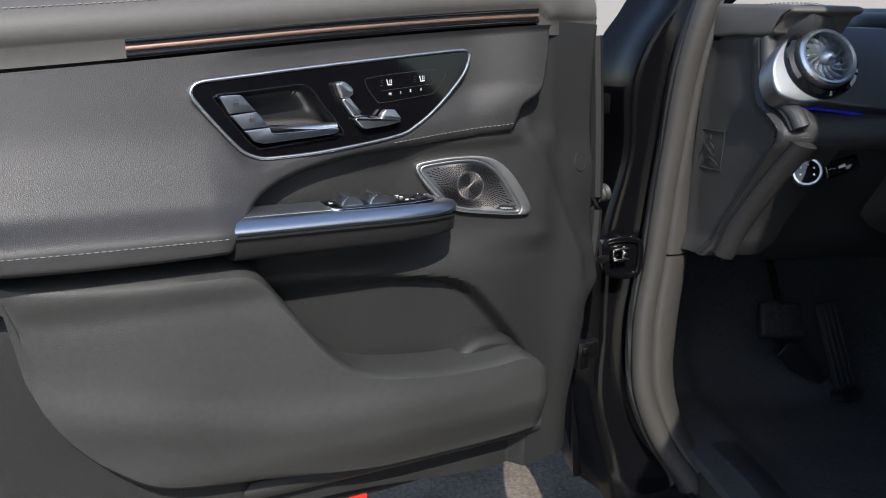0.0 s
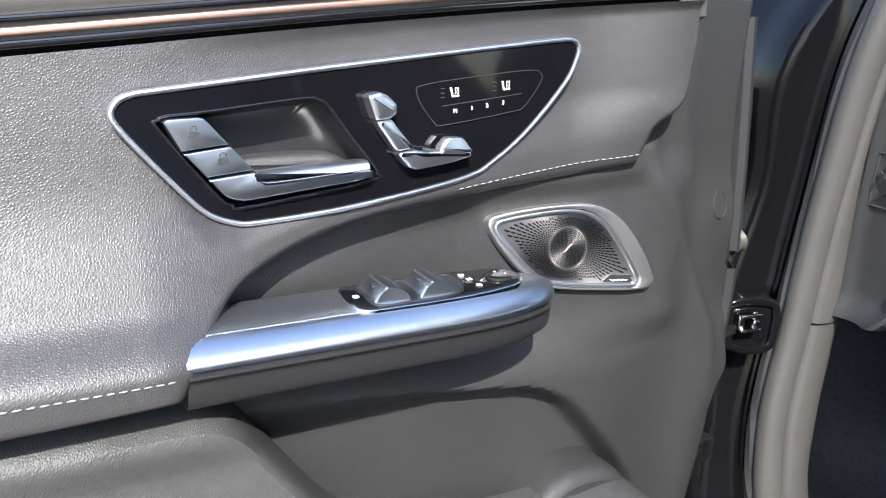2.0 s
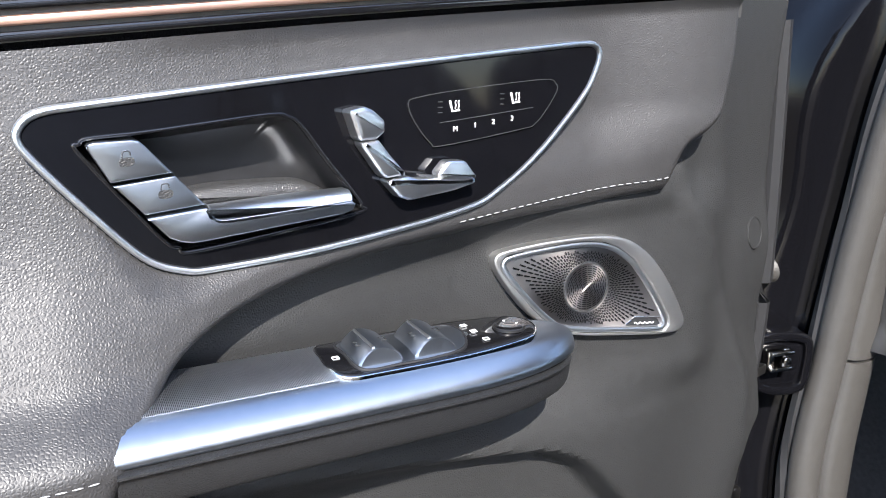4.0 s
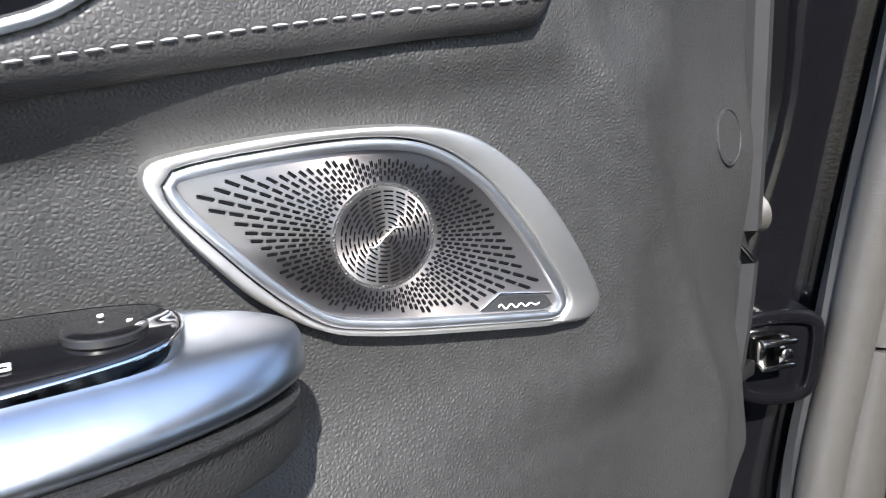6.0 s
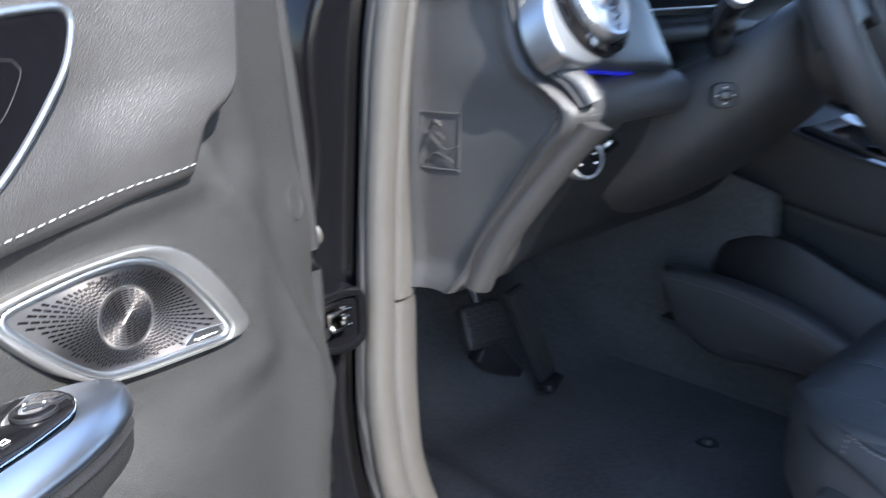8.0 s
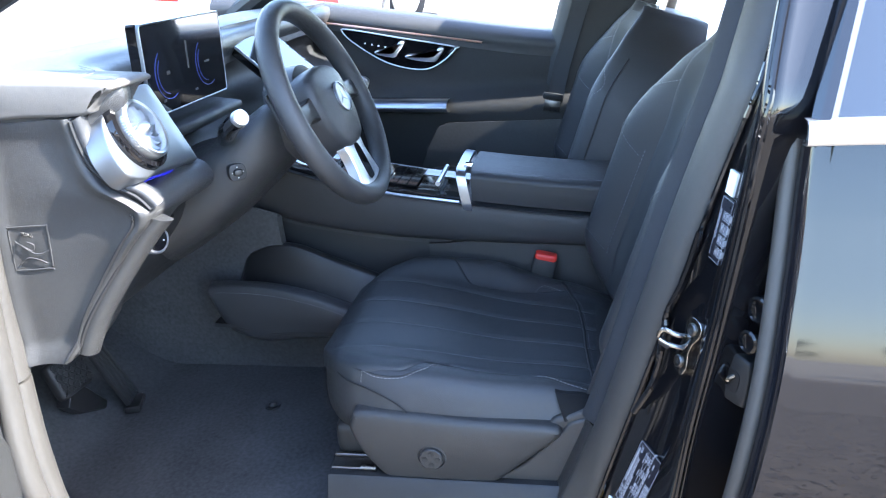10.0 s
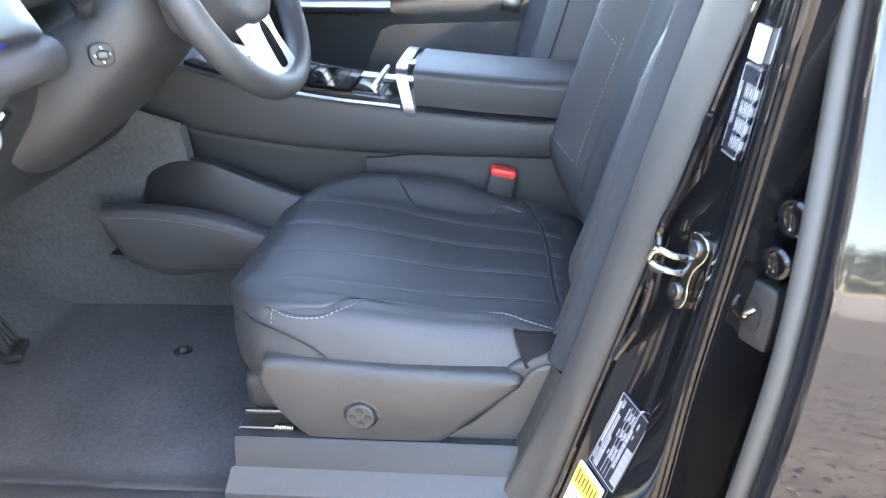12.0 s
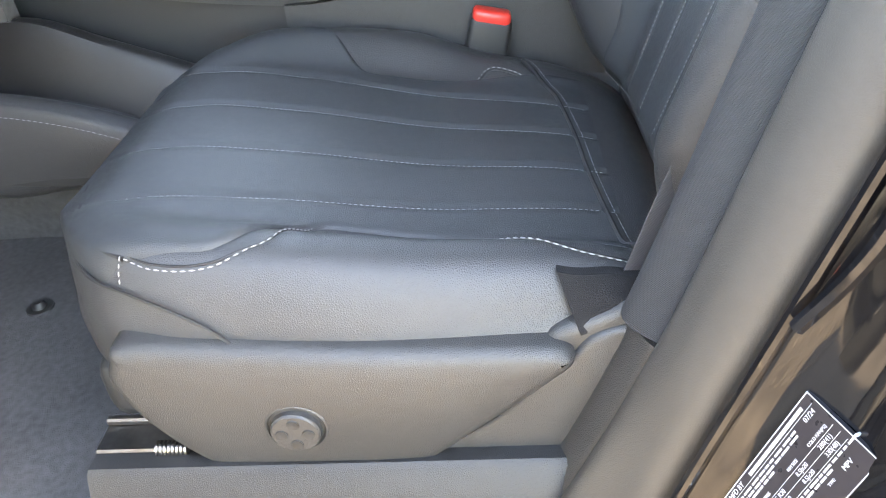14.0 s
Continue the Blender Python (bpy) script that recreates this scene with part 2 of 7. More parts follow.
def sheet(rows, thick, direction):
    """A closed slab: rows of points as its front, set back by thick along direction."""
    bm = bmesh.new()
    d = V(direction) * thick
    n, m = len(rows), len(rows[0])
    front = [[bm.verts.new(V(p)) for p in r] for r in rows]
    edge = [(0, j) for j in range(m)] + [(i, m - 1) for i in range(1, n)] + [(n - 1, j) for j in range(m - 2, -1, -1)] + [(i, 0) for i in range(n - 2, 0, -1)]
    back = {e: bm.verts.new(front[e[0]][e[1]].co + d) for e in edge}
    for i in range(n - 1):
        for j in range(m - 1):
            bm.faces.new((front[i][j], front[i + 1][j], front[i + 1][j + 1], front[i][j + 1]))
    for a, b in zip(edge, edge[1:] + edge[:1]):
        bm.faces.new((front[a[0]][a[1]], front[b[0]][b[1]], back[b], back[a]))
    return bm


def evenly(pts, n):
    """A closed smooth outline with its n points at even steps."""
    p = catmull(pts, 600, True)
    p = np.concatenate([p, p[:1]])
    way = np.concatenate([[0], np.cumsum(np.hypot(*np.diff(p, axis=0).T))])
    at = np.linspace(0, way[-1], n, endpoint=False)
    return np.stack([np.interp(at, way, p[:, 0]), np.interp(at, way, p[:, 1])], 1)


def inset(pts, d):
    """A closed outline moved inwards by d."""
    p = np.array(pts, float)
    area = 0.5 * np.sum(p[:, 0] * np.roll(p[:, 1], -1) - np.roll(p[:, 0], -1) * p[:, 1])
    t = np.roll(p, -1, 0) - np.roll(p, 1, 0)
    t /= np.maximum(np.linalg.norm(t, axis=1, keepdims=True), 1e-9)
    nrm = np.stack([-t[:, 1], t[:, 0]], 1) * (1 if area > 0 else -1)
    return p + nrm * d


def slab(outline, lift, back, front, bevel=0.0, dome=0.0, hole=None):
    """A plate with the given outline, from depth back to depth front, its front edge rounded. lift(a, b, depth) places a point.
    hole: an inner outline with as many points, which makes it a ring."""
    bm = bmesh.new()
    o = np.array(outline)
    rings = [(o, back), (o, front - bevel)]
    if bevel:
        for a in (30, 60, 90):
            rings.append((inset(o, bevel * (1 - math.cos(radians(a)))), front - bevel + bevel * math.sin(radians(a))))
    if hole is not None:
        h = np.array(hole)
        if bevel:
            rings += [(inset(h, -bevel), front), (inset(h, -bevel * 0.3), front - bevel * 0.3)]
        rings += [(h, front - bevel), (h, back)]
        rows = [[lift(a, b, d) for a, b in r] for r, d in rings]
        grid(bm, rows + [rows[0]], loop=True)
        bmesh.ops.remove_doubles(bm, verts=bm.verts, dist=1e-6)
        return bm
    if dome:
        c = o.mean(0)
        last = rings[-1][0]
        for k in (0.75, 0.5, 0.25):
            rings.append((c + (last - c) * k, front + dome * (1 - k * k)))
    rows = [[lift(a, b, d) for a, b in r] for r, d in rings]
    grid(bm, rows, loop=True, caps=True)
    return bm


def tube(path, radius, seg=10, flat=(1, 1), up=(0, 0, 1), closed=False, caps=True):
    """A swept rod; radius may be a number or a function of the way 0..1."""
    bm = bmesh.new()
    p = [V(q) for q in path]
    n = len(p)
    rows = []
    for i, q in enumerate(p):
        t = (p[(i + 1) % n] - p[i - 1]) if closed else (p[min(i + 1, n - 1)] - p[max(i - 1, 0)])
        t.normalize()
        side = t.cross(V(up))
        side = side.normalized() if side.length > 1e-6 else V((1, 0, 0))
        nor = side.cross(t)
        r = radius(i / max(n - 1, 1)) if callable(radius) else radius
        rows.append([q + side * (r * flat[0] * math.cos(k * 2 * math.pi / seg)) + nor * (r * flat[1] * math.sin(k * 2 * math.pi / seg)) for k in range(seg)])
    if closed:
        rows.append(rows[0])
    grid(bm, rows, loop=True, caps=caps and not closed)
    if closed:
        bmesh.ops.remove_doubles(bm, verts=bm.verts, dist=1e-6)
    return bm


def rbox(bm, m, size, bevel=0.003, seg=2):
    """A box with rounded edges at the pose m, added to bm."""
    r = bmesh.ops.create_cube(bm, size=1, matrix=m @ Matrix.Diagonal((*size, 1)))
    if bevel:
        edges = list({e for v in r["verts"] for e in v.link_edges})
        bmesh.ops.bevel(bm, geom=edges, offset=bevel, segments=seg, affect="EDGES", profile=0.5)
    return bm


def box(m, size, bevel=0.003, seg=2):
    return rbox(bmesh.new(), m, size, bevel, seg)


def lathe(profile, m, seg=32):
    """A turned form: profile of (radius, height), round the z axis of the pose m."""
    bm = bmesh.new()
    rows = [[m @ V((r * math.cos(a), r * math.sin(a), h)) for a in (2 * math.pi * k / seg for k in range(seg))] for r, h in profile]
    grid(bm, rows, loop=True, caps=True)
    return bm


def stitches(lines, length=0.0052, gap=0.0020, r=0.00055, out=(0, 1, 0)):
    """Rows of single thread stitches along smooth lines."""
    bm = bmesh.new()
    o = V(out)
    for pts in lines:
        p = [V(q) for q in pts]
        acc, cut = 0.0, []
        nxt = 0.0
        for a, b in zip(p, p[1:]):
            d = (b - a).length
            while nxt <= acc + d:
                cut.append(a.lerp(b, (nxt - acc) / d))
                nxt += length if len(cut) % 2 else gap
            acc += d
        for a, b in zip(cut[0::2], cut[1::2]):
            t = (b - a).normalized()
            s = t.cross(o).normalized() * r
            u = s.cross(t).normalized() * r
            ring = []
            for q, k in ((a, 0.4), (a.lerp(b, 0.3), 1.0), (a.lerp(b, 0.7), 1.0), (b, 0.4)):
                ring.append([q + s * k, q + u * 1.3 * k, q - s * k, q - u * k])
            grid(bm, ring, loop=True, caps=True)
    return bm


def lettering(text, size, m, mat, parent, depth=0.0003, name="lettering"):
    """Raised characters in the built-in font at the pose m."""
    c = bpy.data.curves.new(name, "FONT")
    c.body, c.size, c.extrude, c.align_x, c.align_y = text, size, depth, "CENTER", "CENTER"
    ob = bpy.data.objects.new(name, c)
    me = bpy.data.meshes.new_from_object(ob)
    me.name = name
    me.transform(m)
    me.materials.clear()
    me.materials.append(mat)
    bpy.data.objects.remove(ob)
    r = new(name, me)
    r.parent = parent
    return r

# ---- the car's body round the open doorway ----
body = thing("car_body", pose(0, 0, 0), "black car body with grey door seals and carpeted floor", "car body")
xL = curve1([0.33, 0.37, 0.43, 0.53, 0.643, 0.82, 0.987, 1.209, 1.262, 1.40, 1.62], [-0.80, -0.815, -0.859, -0.903, -0.910, -0.887, -0.869, -0.848, -0.834, -0.800, -0.70])
xM = curve1([0.33, 0.37, 0.43, 0.533, 0.632, 0.809, 0.987, 1.204, 1.262, 1.40, 1.62], [-0.765, -0.775, -0.820, -0.866, -0.873, -0.856, -0.842, -0.819, -0.808, -0.775, -0.68])
xR = curve1([0.33, 0.374, 0.458, 0.572, 0.659, 0.811, 1.081, 1.205, 1.263, 1.40, 1.62], [-0.70, -0.731, -0.793, -0.823, -0.819, -0.803, -0.804, -0.796, -0.791, -0.760, -0.66])
yA = curve1([0.33, 0.40, 0.50, 1.20, 1.40, 1.62], [0.925, 0.945, 0.965, 0.965, 0.915, 0.705])
zs = np.linspace(0.335, 1.62, 70)
seal = [V(((xL(z) + xM(z)) / 2, yA(z), z)) for z in zs]
run = [V(q) for q in catmull([(-0.785, 0.955, 0.345), (-0.79, 0.90, 0.335), (-0.80, 0.70, 0.33), (-0.79, 0.40, 0.34), (-0.770, 0.235, 0.38)], 24)]
part("door_seal", tube(run[::-1] + seal, 0.0205, 14, (1, 0.8), up=(0, 1, 0)), RUBBER, body, "grey rubber door seal")
for nm, a, b in (("pillar_trim", 0.812, 1.62), ("kick_trim", 0.34, 0.808)):
    rows = []
    for z in np.linspace(a, b, 34):
        m, r, y = xM(z), xR(z), yA(z)
        prof = [(m - 0.006, y - 0.004), (m + 0.006, y - 0.014), ((m + r) / 2, y - 0.010), (r - 0.008, y + 0.004), (r, y + 0.022), (r + 0.004, y + 0.075)]
        rows.append([V((x, yy, z)) for x, yy in catmull(prof, 16)])
    part(nm, sheet(rows, 0.012, (-0.3, 0.95, 0)), RUBBER, body, "grey moulded pillar trim")
# painted hinge pillar
pl = curve1([0.30, 0.383, 0.487, 0.641, 0.839, 0.986, 1.155, 1.209, 1.262, 1.5], [-0.93, -0.944, -0.971, -0.964, -0.955, -0.924, -0.921, -0.901, -0.866, -0.80])
rows = []
for z in np.linspace(0.30, 1.5, 40):
    y = yA(z) + 0.032
    prof = [(xL(z) + 0.03, y + 0.01), (xL(z) + 0.004, y + 0.004), (xL(z) - 0.010, y + 0.012), ((xL(z) + pl(z)) / 2, y + 0.016), (pl(z) + 0.006, y + 0.020), (pl(z) - 0.006, y + 0.045), (pl(z) - 0.02, y + 0.10), (pl(z) - 0.05, y + 0.16)]
    rows.append([V((x, yy, z)) for x, yy in catmull(prof, 22)])
part("hinge_pillar", sheet(rows, 0.01, (0.3, 0.95, 0)), HINGE_PAINT, body, "gloss black painted hinge pillar")
part("seal_gap", tube([V((xL(z) - 0.002, yA(z) + 0.012, z)) for z in zs], 0.008, 6), BLACK_RUBBER, body)
chk = catmull([(-0.972, 0.838), (-0.935, 0.846), (-0.901, 0.838), (-0.897, 0.80), (-0.905, 0.770), (-0.94, 0.764), (-0.968, 0.775), (-0.975, 0.805)], 48, True)
on_a = lambda a, b, d: V((a, 1.000 - d, b))
part("check_mount", slab(chk, on_a, -0.02, 0.010, 0.004, hole=inset(chk, 0.012)), HINGE_PAINT, body, "black door check housing")
part("check_cover", slab(inset(chk, 0.010), on_a, -0.02, 0.004, 0.002), HINGE_PAINT, body)
bm = bmesh.new()
for h in (-0.010, 0.010):
    rbox(bm, Matrix.Translation((-0.944, 0.984, 0.815 + h)) @ Matrix.Rotation(radians(-6), 4, "Y"), (0.028, 0.020, 0.005), 0.0015)
rbox(bm, Matrix.Translation((-0.955, 0.988, 0.815)), (0.008, 0.016, 0.020), 0.002)
rbox(bm, Matrix.Translation((-0.937, 0.984, 0.815)), (0.009, 0.009, 0.030), 0.003)
part("check_link", bm, STEEL, body, "bright metal check link")
part("bolt_head", lathe([(0.005, 0), (0.005, 0.004), (0.003, 0.005), (0, 0.005)], Matrix.Translation((-0.937, 0.9795, 0.815)) @ Matrix.Rotation(radians(90), 4, "X"), 12), STEEL, body)
# front wing seen past the door
rows = [[V((-0.985 - 0.02 * math.sin((z - 0.3) * 2.6), y, z)) for z in np.linspace(0.30, 1.12, 16)] for y in np.linspace(1.10, 2.0, 14)]
part("front_wing", sheet(rows, 0.02, (1, 0, 0)), HINGE_PAINT, body, "black painted front wing")

# floor
def floor_z(x, y):
    z = 0.408 + 0.30 * step(y, 1.18, 1.62)
    z += 0.10 * step(x, -0.10, -0.04) + 0.03 * step(-0.64 - x, 0, 0.05)
    return z + 0.0025 * noise.noise(V((x * 9, y * 9, 0)))


rows = [[V((x, y, floor_z(x, y))) for y in np.linspace(-0.25, 1.64, 80)] for x in np.linspace(-0.80, 0.75, 60)]
part("carpet", sheet(rows, 0.02, (0, 0, -1)), CARPET, body, "dark grey floor carpet")
part("carpet_button", lathe([(0.019, 0), (0.018, 0.003), (0.010, 0.003), (0.009, 0.008), (0.006, 0.011), (0, 0.011)], Matrix.Translation((-0.293, 0.86, 0.408)), 24), DARK, body, "round floor mat fastener")
rows = [[V((xR(z) + 0.003 + 0.06 * step(y, 1.15, 1.6), y, z)) for z in np.linspace(0.38, 1.15, 24)] for y in np.linspace(1.035, 1.66, 14)]
part("kick_panel", sheet(rows, 0.02, (-1, 0, 0)), CARPET, body, "dark carpeted side wall")
rows = [[V((x, 1.60 + 0.05 * (z - 0.7), z)) for z in np.linspace(0.68, 1.15, 10)] for x in np.linspace(-0.76, 0.76, 10)]
part("bulkhead", sheet(rows, 0.03, (0, 1, 0)), CARPET, body, "dark carpeted bulkhead")
# sill
rows = []
for y in np.linspace(0.20, 0.96, 30):
    rows.append([V((x, y, z)) for x, z in catmull([(-0.655, 0.415), (-0.675, 0.425), (-0.700, 0.440), (-0.735, 0.442), (-0.765, 0.430), (-0.785, 0.395), (-0.79, 0.34)], 18)])
part("sill_trim", sheet(rows, 0.012, (0, 0, -1)), HARD, body, "black plastic sill cover")
rows = []
for y in np.linspace(-1.2, 1.15, 30):
    rows.append([V((x, y, z)) for x, z in catmull([(-0.80, 0.36), (-0.83, 0.335), (-0.87, 0.325), (-0.90, 0.30), (-0.91, 0.24), (-0.88, 0.18)], 14)])
part("outer_sill", sheet(rows, 0.02, (0.5, 0, -0.8)), PAINT, body, "black painted sill")

# middle pillar, leaning inwards above the belt line
lean = lambda x, y, z: V((x + 0.42 * max(0.0, z - 1.20), y, z))
yi = curve1([0.36, 0.454, 0.552, 0.674, 0.836, 1.011, 1.257, 1.6], [0.275, 0.210, 0.166, 0.121, 0.074, 0.025, -0.052, -0.16])
yo = curve1([0.36, 0.504, 0.639, 0.798, 1.097, 1.261, 1.6], [0.215, 0.158, 0.118, 0.071, -0.015, -0.067, -0.17])
yc = curve1([0.30, 0.564, 0.727, 0.87, 0.983, 1.18, 1.6], [0.16, 0.082, 0.027, -0.008, -0.028, -0.062, -0.16])
yp = curve1([0.30, 0.62, 0.78, 0.90, 1.04, 1.27, 1.6], [0.09, 0.029, 0.009, -0.010, -0.030, -0.062, -0.15])
for nm, a, b, mat in (("pillar_trim", 0.662, 1.6, PILLAR_CLOTH), ("pillar_foot", 0.36, 0.658, HARD)):
    rows = []
    for z in np.linspace(a, b, 30):
        k = 1.0 if a > 0.5 else 0.5
        prof = [(-0.580, yi(z) - 0.14), (-0.608, yi(z) - 0.05), (-0.632, yi(z) + 0.004 * k), (-0.655, yi(z) + 0.018 * k), (-0.672, yi(z) + 0.013 * k), (-0.688, yi(z) - 0.001), (-0.692, yi(z) - 0.012)]
        rows.append([lean(x, y, z) for x, y in catmull(prof, 18)])
    part(nm, sheet(rows, 0.012, (-0.3, -0.95, 0)), mat, body, "dark ribbed pillar cover" if a > 0.5 else "black plastic pillar foot")
rows = []
for z in np.linspace(0.36, 1.6, 50):
    prof = [(-0.684, yi(z) - 0.020), (-0.687, yi(z) - 0.005), (-0.695, yi(z) + 0.002), (-0.706, yi(z) + 0.001), (-0.722, yo(z) + 0.009), (-0.736, yo(z) - 0.002), (-0.743, yo(z) - 0.014), (-0.744, yo(z) - 0.028)]
    rows.append([lean(x, y, z) for x, y in catmull(prof, 22)])
part("door_seal", sheet(rows, 0.01, (0.3, -0.95, 0)), RUBBER, body, "broad grey rubber door seal", smooth=60)
rows = []
for z in np.linspace(0.30, 1.6, 60):
    prof = [(-0.735, yo(z) - 0.020), (-0.747, yo(z) - 0.026), (-0.754, yo(z) - 0.022), (-0.768, (yo(z) + yc(z)) / 2 - 0.010), (-0.80, yc(z)), (-0.825, (yc(z) + yp(z)) / 2 + 0.004), (-0.852, yp(z) + 0.003), (-0.860, yp(z) - 0.010), (-0.852, yp(z) - 0.032), (-0.838, yp(z) - 0.09)]
    rows.append([lean(x, y, z) for x, y in catmull(prof, 30)])
part("door_post", sheet(rows, 0.01, (0.3, -0.95, 0)), POST, body, "gloss black painted door post")
for x, f in ((-0.756, lambda z: yo(z) - 0.018), (-0.861, lambda z: yp(z) - 0.004)):
    part("post_flange", tube([lean(x, f(z), z) for z in np.linspace(0.34, 1.55, 50)], 0.0042, 8), POST, body)
part("post_fold", tube([V((q[0], q[1], q[2])) for q in catmull([(-0.772, -0.005, 1.02), (-0.770, 0.012, 0.95), (-0.765, 0.03, 0.90), (-0.772, 0.035, 0.87), (-0.775, 0.045, 0.80), (-0.766, 0.07, 0.74)], 30)], 0.005, 8), POST, body)


def post_frame(x, z, turn=0.0):
    """A pose on the door post: x across it to the outside, y up it, z out of it."""
    k = curve1([-0.86, -0.80, -0.735], [yp(z), yc(z), yo(z) - 0.02])
    p = V((x, k(x), z))
    across = (V((x - 0.02, k(x - 0.02), z)) - V((x + 0.02, k(x + 0.02), z))).normalized()
    upward = V((0, (yc(z + 0.03) - yc(z - 0.03)) / 0.06, 1)).normalized()
    out = across.cross(upward).normalized()
    if out.y < 0:
        out = -out
    right = upward.cross(out).normalized()
    m = Matrix((right, upward, out)).transposed().to_4x4()
    m.translation = p + out * 0.004
    return m @ Matrix.Rotation(radians(turn), 4, "Z")


def flat(outline, m, d, mat, name, parent, label=""):
    return part(name, slab(outline, lambda a, b, h: m @ V((a, b, h)), -0.003, d, 0.0), mat, parent, label, smooth=0)


def rect(w, h, cx=0, cy=0):
    return [(cx - w / 2, cy - h / 2), (cx + w / 2, cy - h / 2), (cx + w / 2, cy + h / 2), (cx - w / 2, cy + h / 2)]


random.seed(4)
m = post_frame(-0.792, 0.640)
sticker = flat(rect(0.052, 0.108), m, 0.0004, LABEL_FILM, "data_label", body, "black certification label with white print")
for xx, y0, y1 in ((-0.0172, -0.050, 0.030), (-0.0146, -0.050, 0.020), (-0.0122, -0.050, -0.004), (0.0085, -0.030, 0.048), (0.0108, -0.030, 0.030)):
    yy = y0
    while yy < y1:
        ln = random.uniform(0.003, 0.009)
        flat(rect(0.0013, ln, xx, yy + ln / 2), m, 0.0007, PRINT, "print_bar", sticker)
        yy += ln + random.uniform(0.001, 0.002)
part("label_edge", slab(rect(0.0515, 0.1075), lambda a, b, h: m @ V((a, b, h)), 0.0003, 0.0006, 0.0, hole=rect(0.0503, 0.1063)), PRINT, sticker, smooth=0)
flat(rect(0.0022, 0.062, -0.0222, 0.012), m, 0.0007, PRINT, "print_bar", sticker)
for xx in (-0.0196, -0.0038, 0.0014, 0.0066):
    flat(rect(0.0003, 0.100, xx, 0.0), m, 0.0007, PRINT, "rule_line", sticker)
for txt, size, xx, yy in (("MFD BY", 0.0048, -0.0222, -0.036), ("07/24", 0.0045, -0.0165, 0.043), ("TIRES", 0.0028, -0.0066, -0.020), ("RIM SIZE", 0.0028, -0.0066, 0.010), ("COLD KPA(PSI)", 0.0028, -0.0066, 0.037),
                          ("255/45 R20", 0.0040, -0.0012, -0.016), ("8.5Jx20", 0.0038, -0.0012, 0.013), ("280(41)", 0.0040, -0.0012, 0.038),
                          ("255/45 R20", 0.0040, 0.0040, -0.016), ("8.5Jx20", 0.0038, 0.0040, 0.013), ("330(48)", 0.0040, 0.0040, 0.038), ("TYPE:", 0.0026, 0.0150, 0.022), ("MPV", 0.0045, 0.0150, 0.038)):
    lettering(txt, size, m @ Matrix.Translation((xx, yy, 0.0006)) @ Matrix.Rotation(radians(90), 4, "Z"), PRINT, sticker, 0.0002)
for k in range(17):
    flat(rect(0.010, 0.0012 + 0.0012 * (k % 3 == 0), 0.0195, -0.045 + 0.0032 * k), m, 0.0007, PRINT, "code_bar", sticker)
m = post_frame(-0.782, 0.545)
note = flat(rect(0.050, 0.075), m, 0.0004, WHITE, "warning_label", body, "white and yellow warning label")
flat(rect(0.048, 0.030, 0, 0.018), m, 0.0007, YELLOW, "yellow_field", note)
for i in range(7):
    flat(rect(0.0016, 0.020 - 0.003 * (i % 3), -0.018 + 0.006 * i, 0.019), m, 0.0009, LABEL_FILM, "print_bar", note)
    flat(rect(0.0012, 0.030 - 0.004 * (i % 2), -0.018 + 0.006 * i, -0.018), m, 0.0007, LABEL_FILM, "print_bar", note)
m = post_frame(-0.784, 1.026)
tyre = flat(rect(0.030, 0.085), m, 0.0004, LABEL_FILM, "pressure_label", body, "black tyre pressure label")
part("label_edge", slab(rect(0.029, 0.084), lambda a, b, h: m @ V((a, b, h)), 0.0003, 0.0006, 0.0, hole=rect(0.0278, 0.0828)), PRINT, tyre, smooth=0)
lettering("COLD TIRE PRESSURE", 0.0042, m @ Matrix.Translation((-0.0105, 0.006, 0.0006)) @ Matrix.Rotation(radians(90), 4, "Z"), PRINT, tyre, 0.0002)
for i in range(3):
    for k in range(4):
        part("print_cell", slab(rect(0.0062, 0.012, 0.000 + 0.0072 * i, -0.028 + 0.016 * k), lambda a, b, h: m @ V((a, b, h)), 0.0003, 0.0006, 0.0, hole=rect(0.0052, 0.011, 0.000 + 0.0072 * i, -0.028 + 0.016 * k)), PRINT, tyre, smooth=0)
        flat(rect(0.0018, 0.008, 0.000 + 0.0072 * i, -0.028 + 0.016 * k), m, 0.0006, PRINT, "print_bar", tyre)
m = post_frame(-0.776, 1.086)
flat(rect(0.022, 0.030), m, 0.0004, WHITE, "paper_sticker", body, "small white paper sticker")

# striker
m = post_frame(-0.786, 0.862, -8)
st = catmull([(-0.018, 0.034), (-0.004, 0.043), (0.013, 0.040), (0.017, 0.026), (0.010, 0.006), (0.011, -0.010), (0.017, -0.026), (0.012, -0.042), (-0.004, -0.043), (-0.017, -0.032), (-0.014, -0.014), (-0.013, 0.012)], 60, True)
stk = part("striker_plate", slab(st, lambda a, b, h: m @ V((a, b, h)), -0.002, 0.005, 0.0016), STEEL, body, "zinc-plated door lock striker")
part("striker_loop", tube([m @ V(q) for q in catmull([(-0.004, 0.011, 0.0), (-0.010, 0.011, 0.018), (-0.021, 0.011, 0.028), (-0.026, 0.004, 0.031), (-0.025, -0.006, 0.030), (-0.013, -0.009, 0.018), (-0.004, -0.009, 0.0)], 30)], 0.0038, 10, up=(0.2, 0.3, 1)), STEEL, stk, "bright striker bar")
part("striker_pad", tube([m @ V(q) for q in ((-0.014, -0.012, 0.018), (-0.025, -0.010, 0.028))], 0.0055, 10), BLACK_RUBBER, stk, "black rubber sleeve")
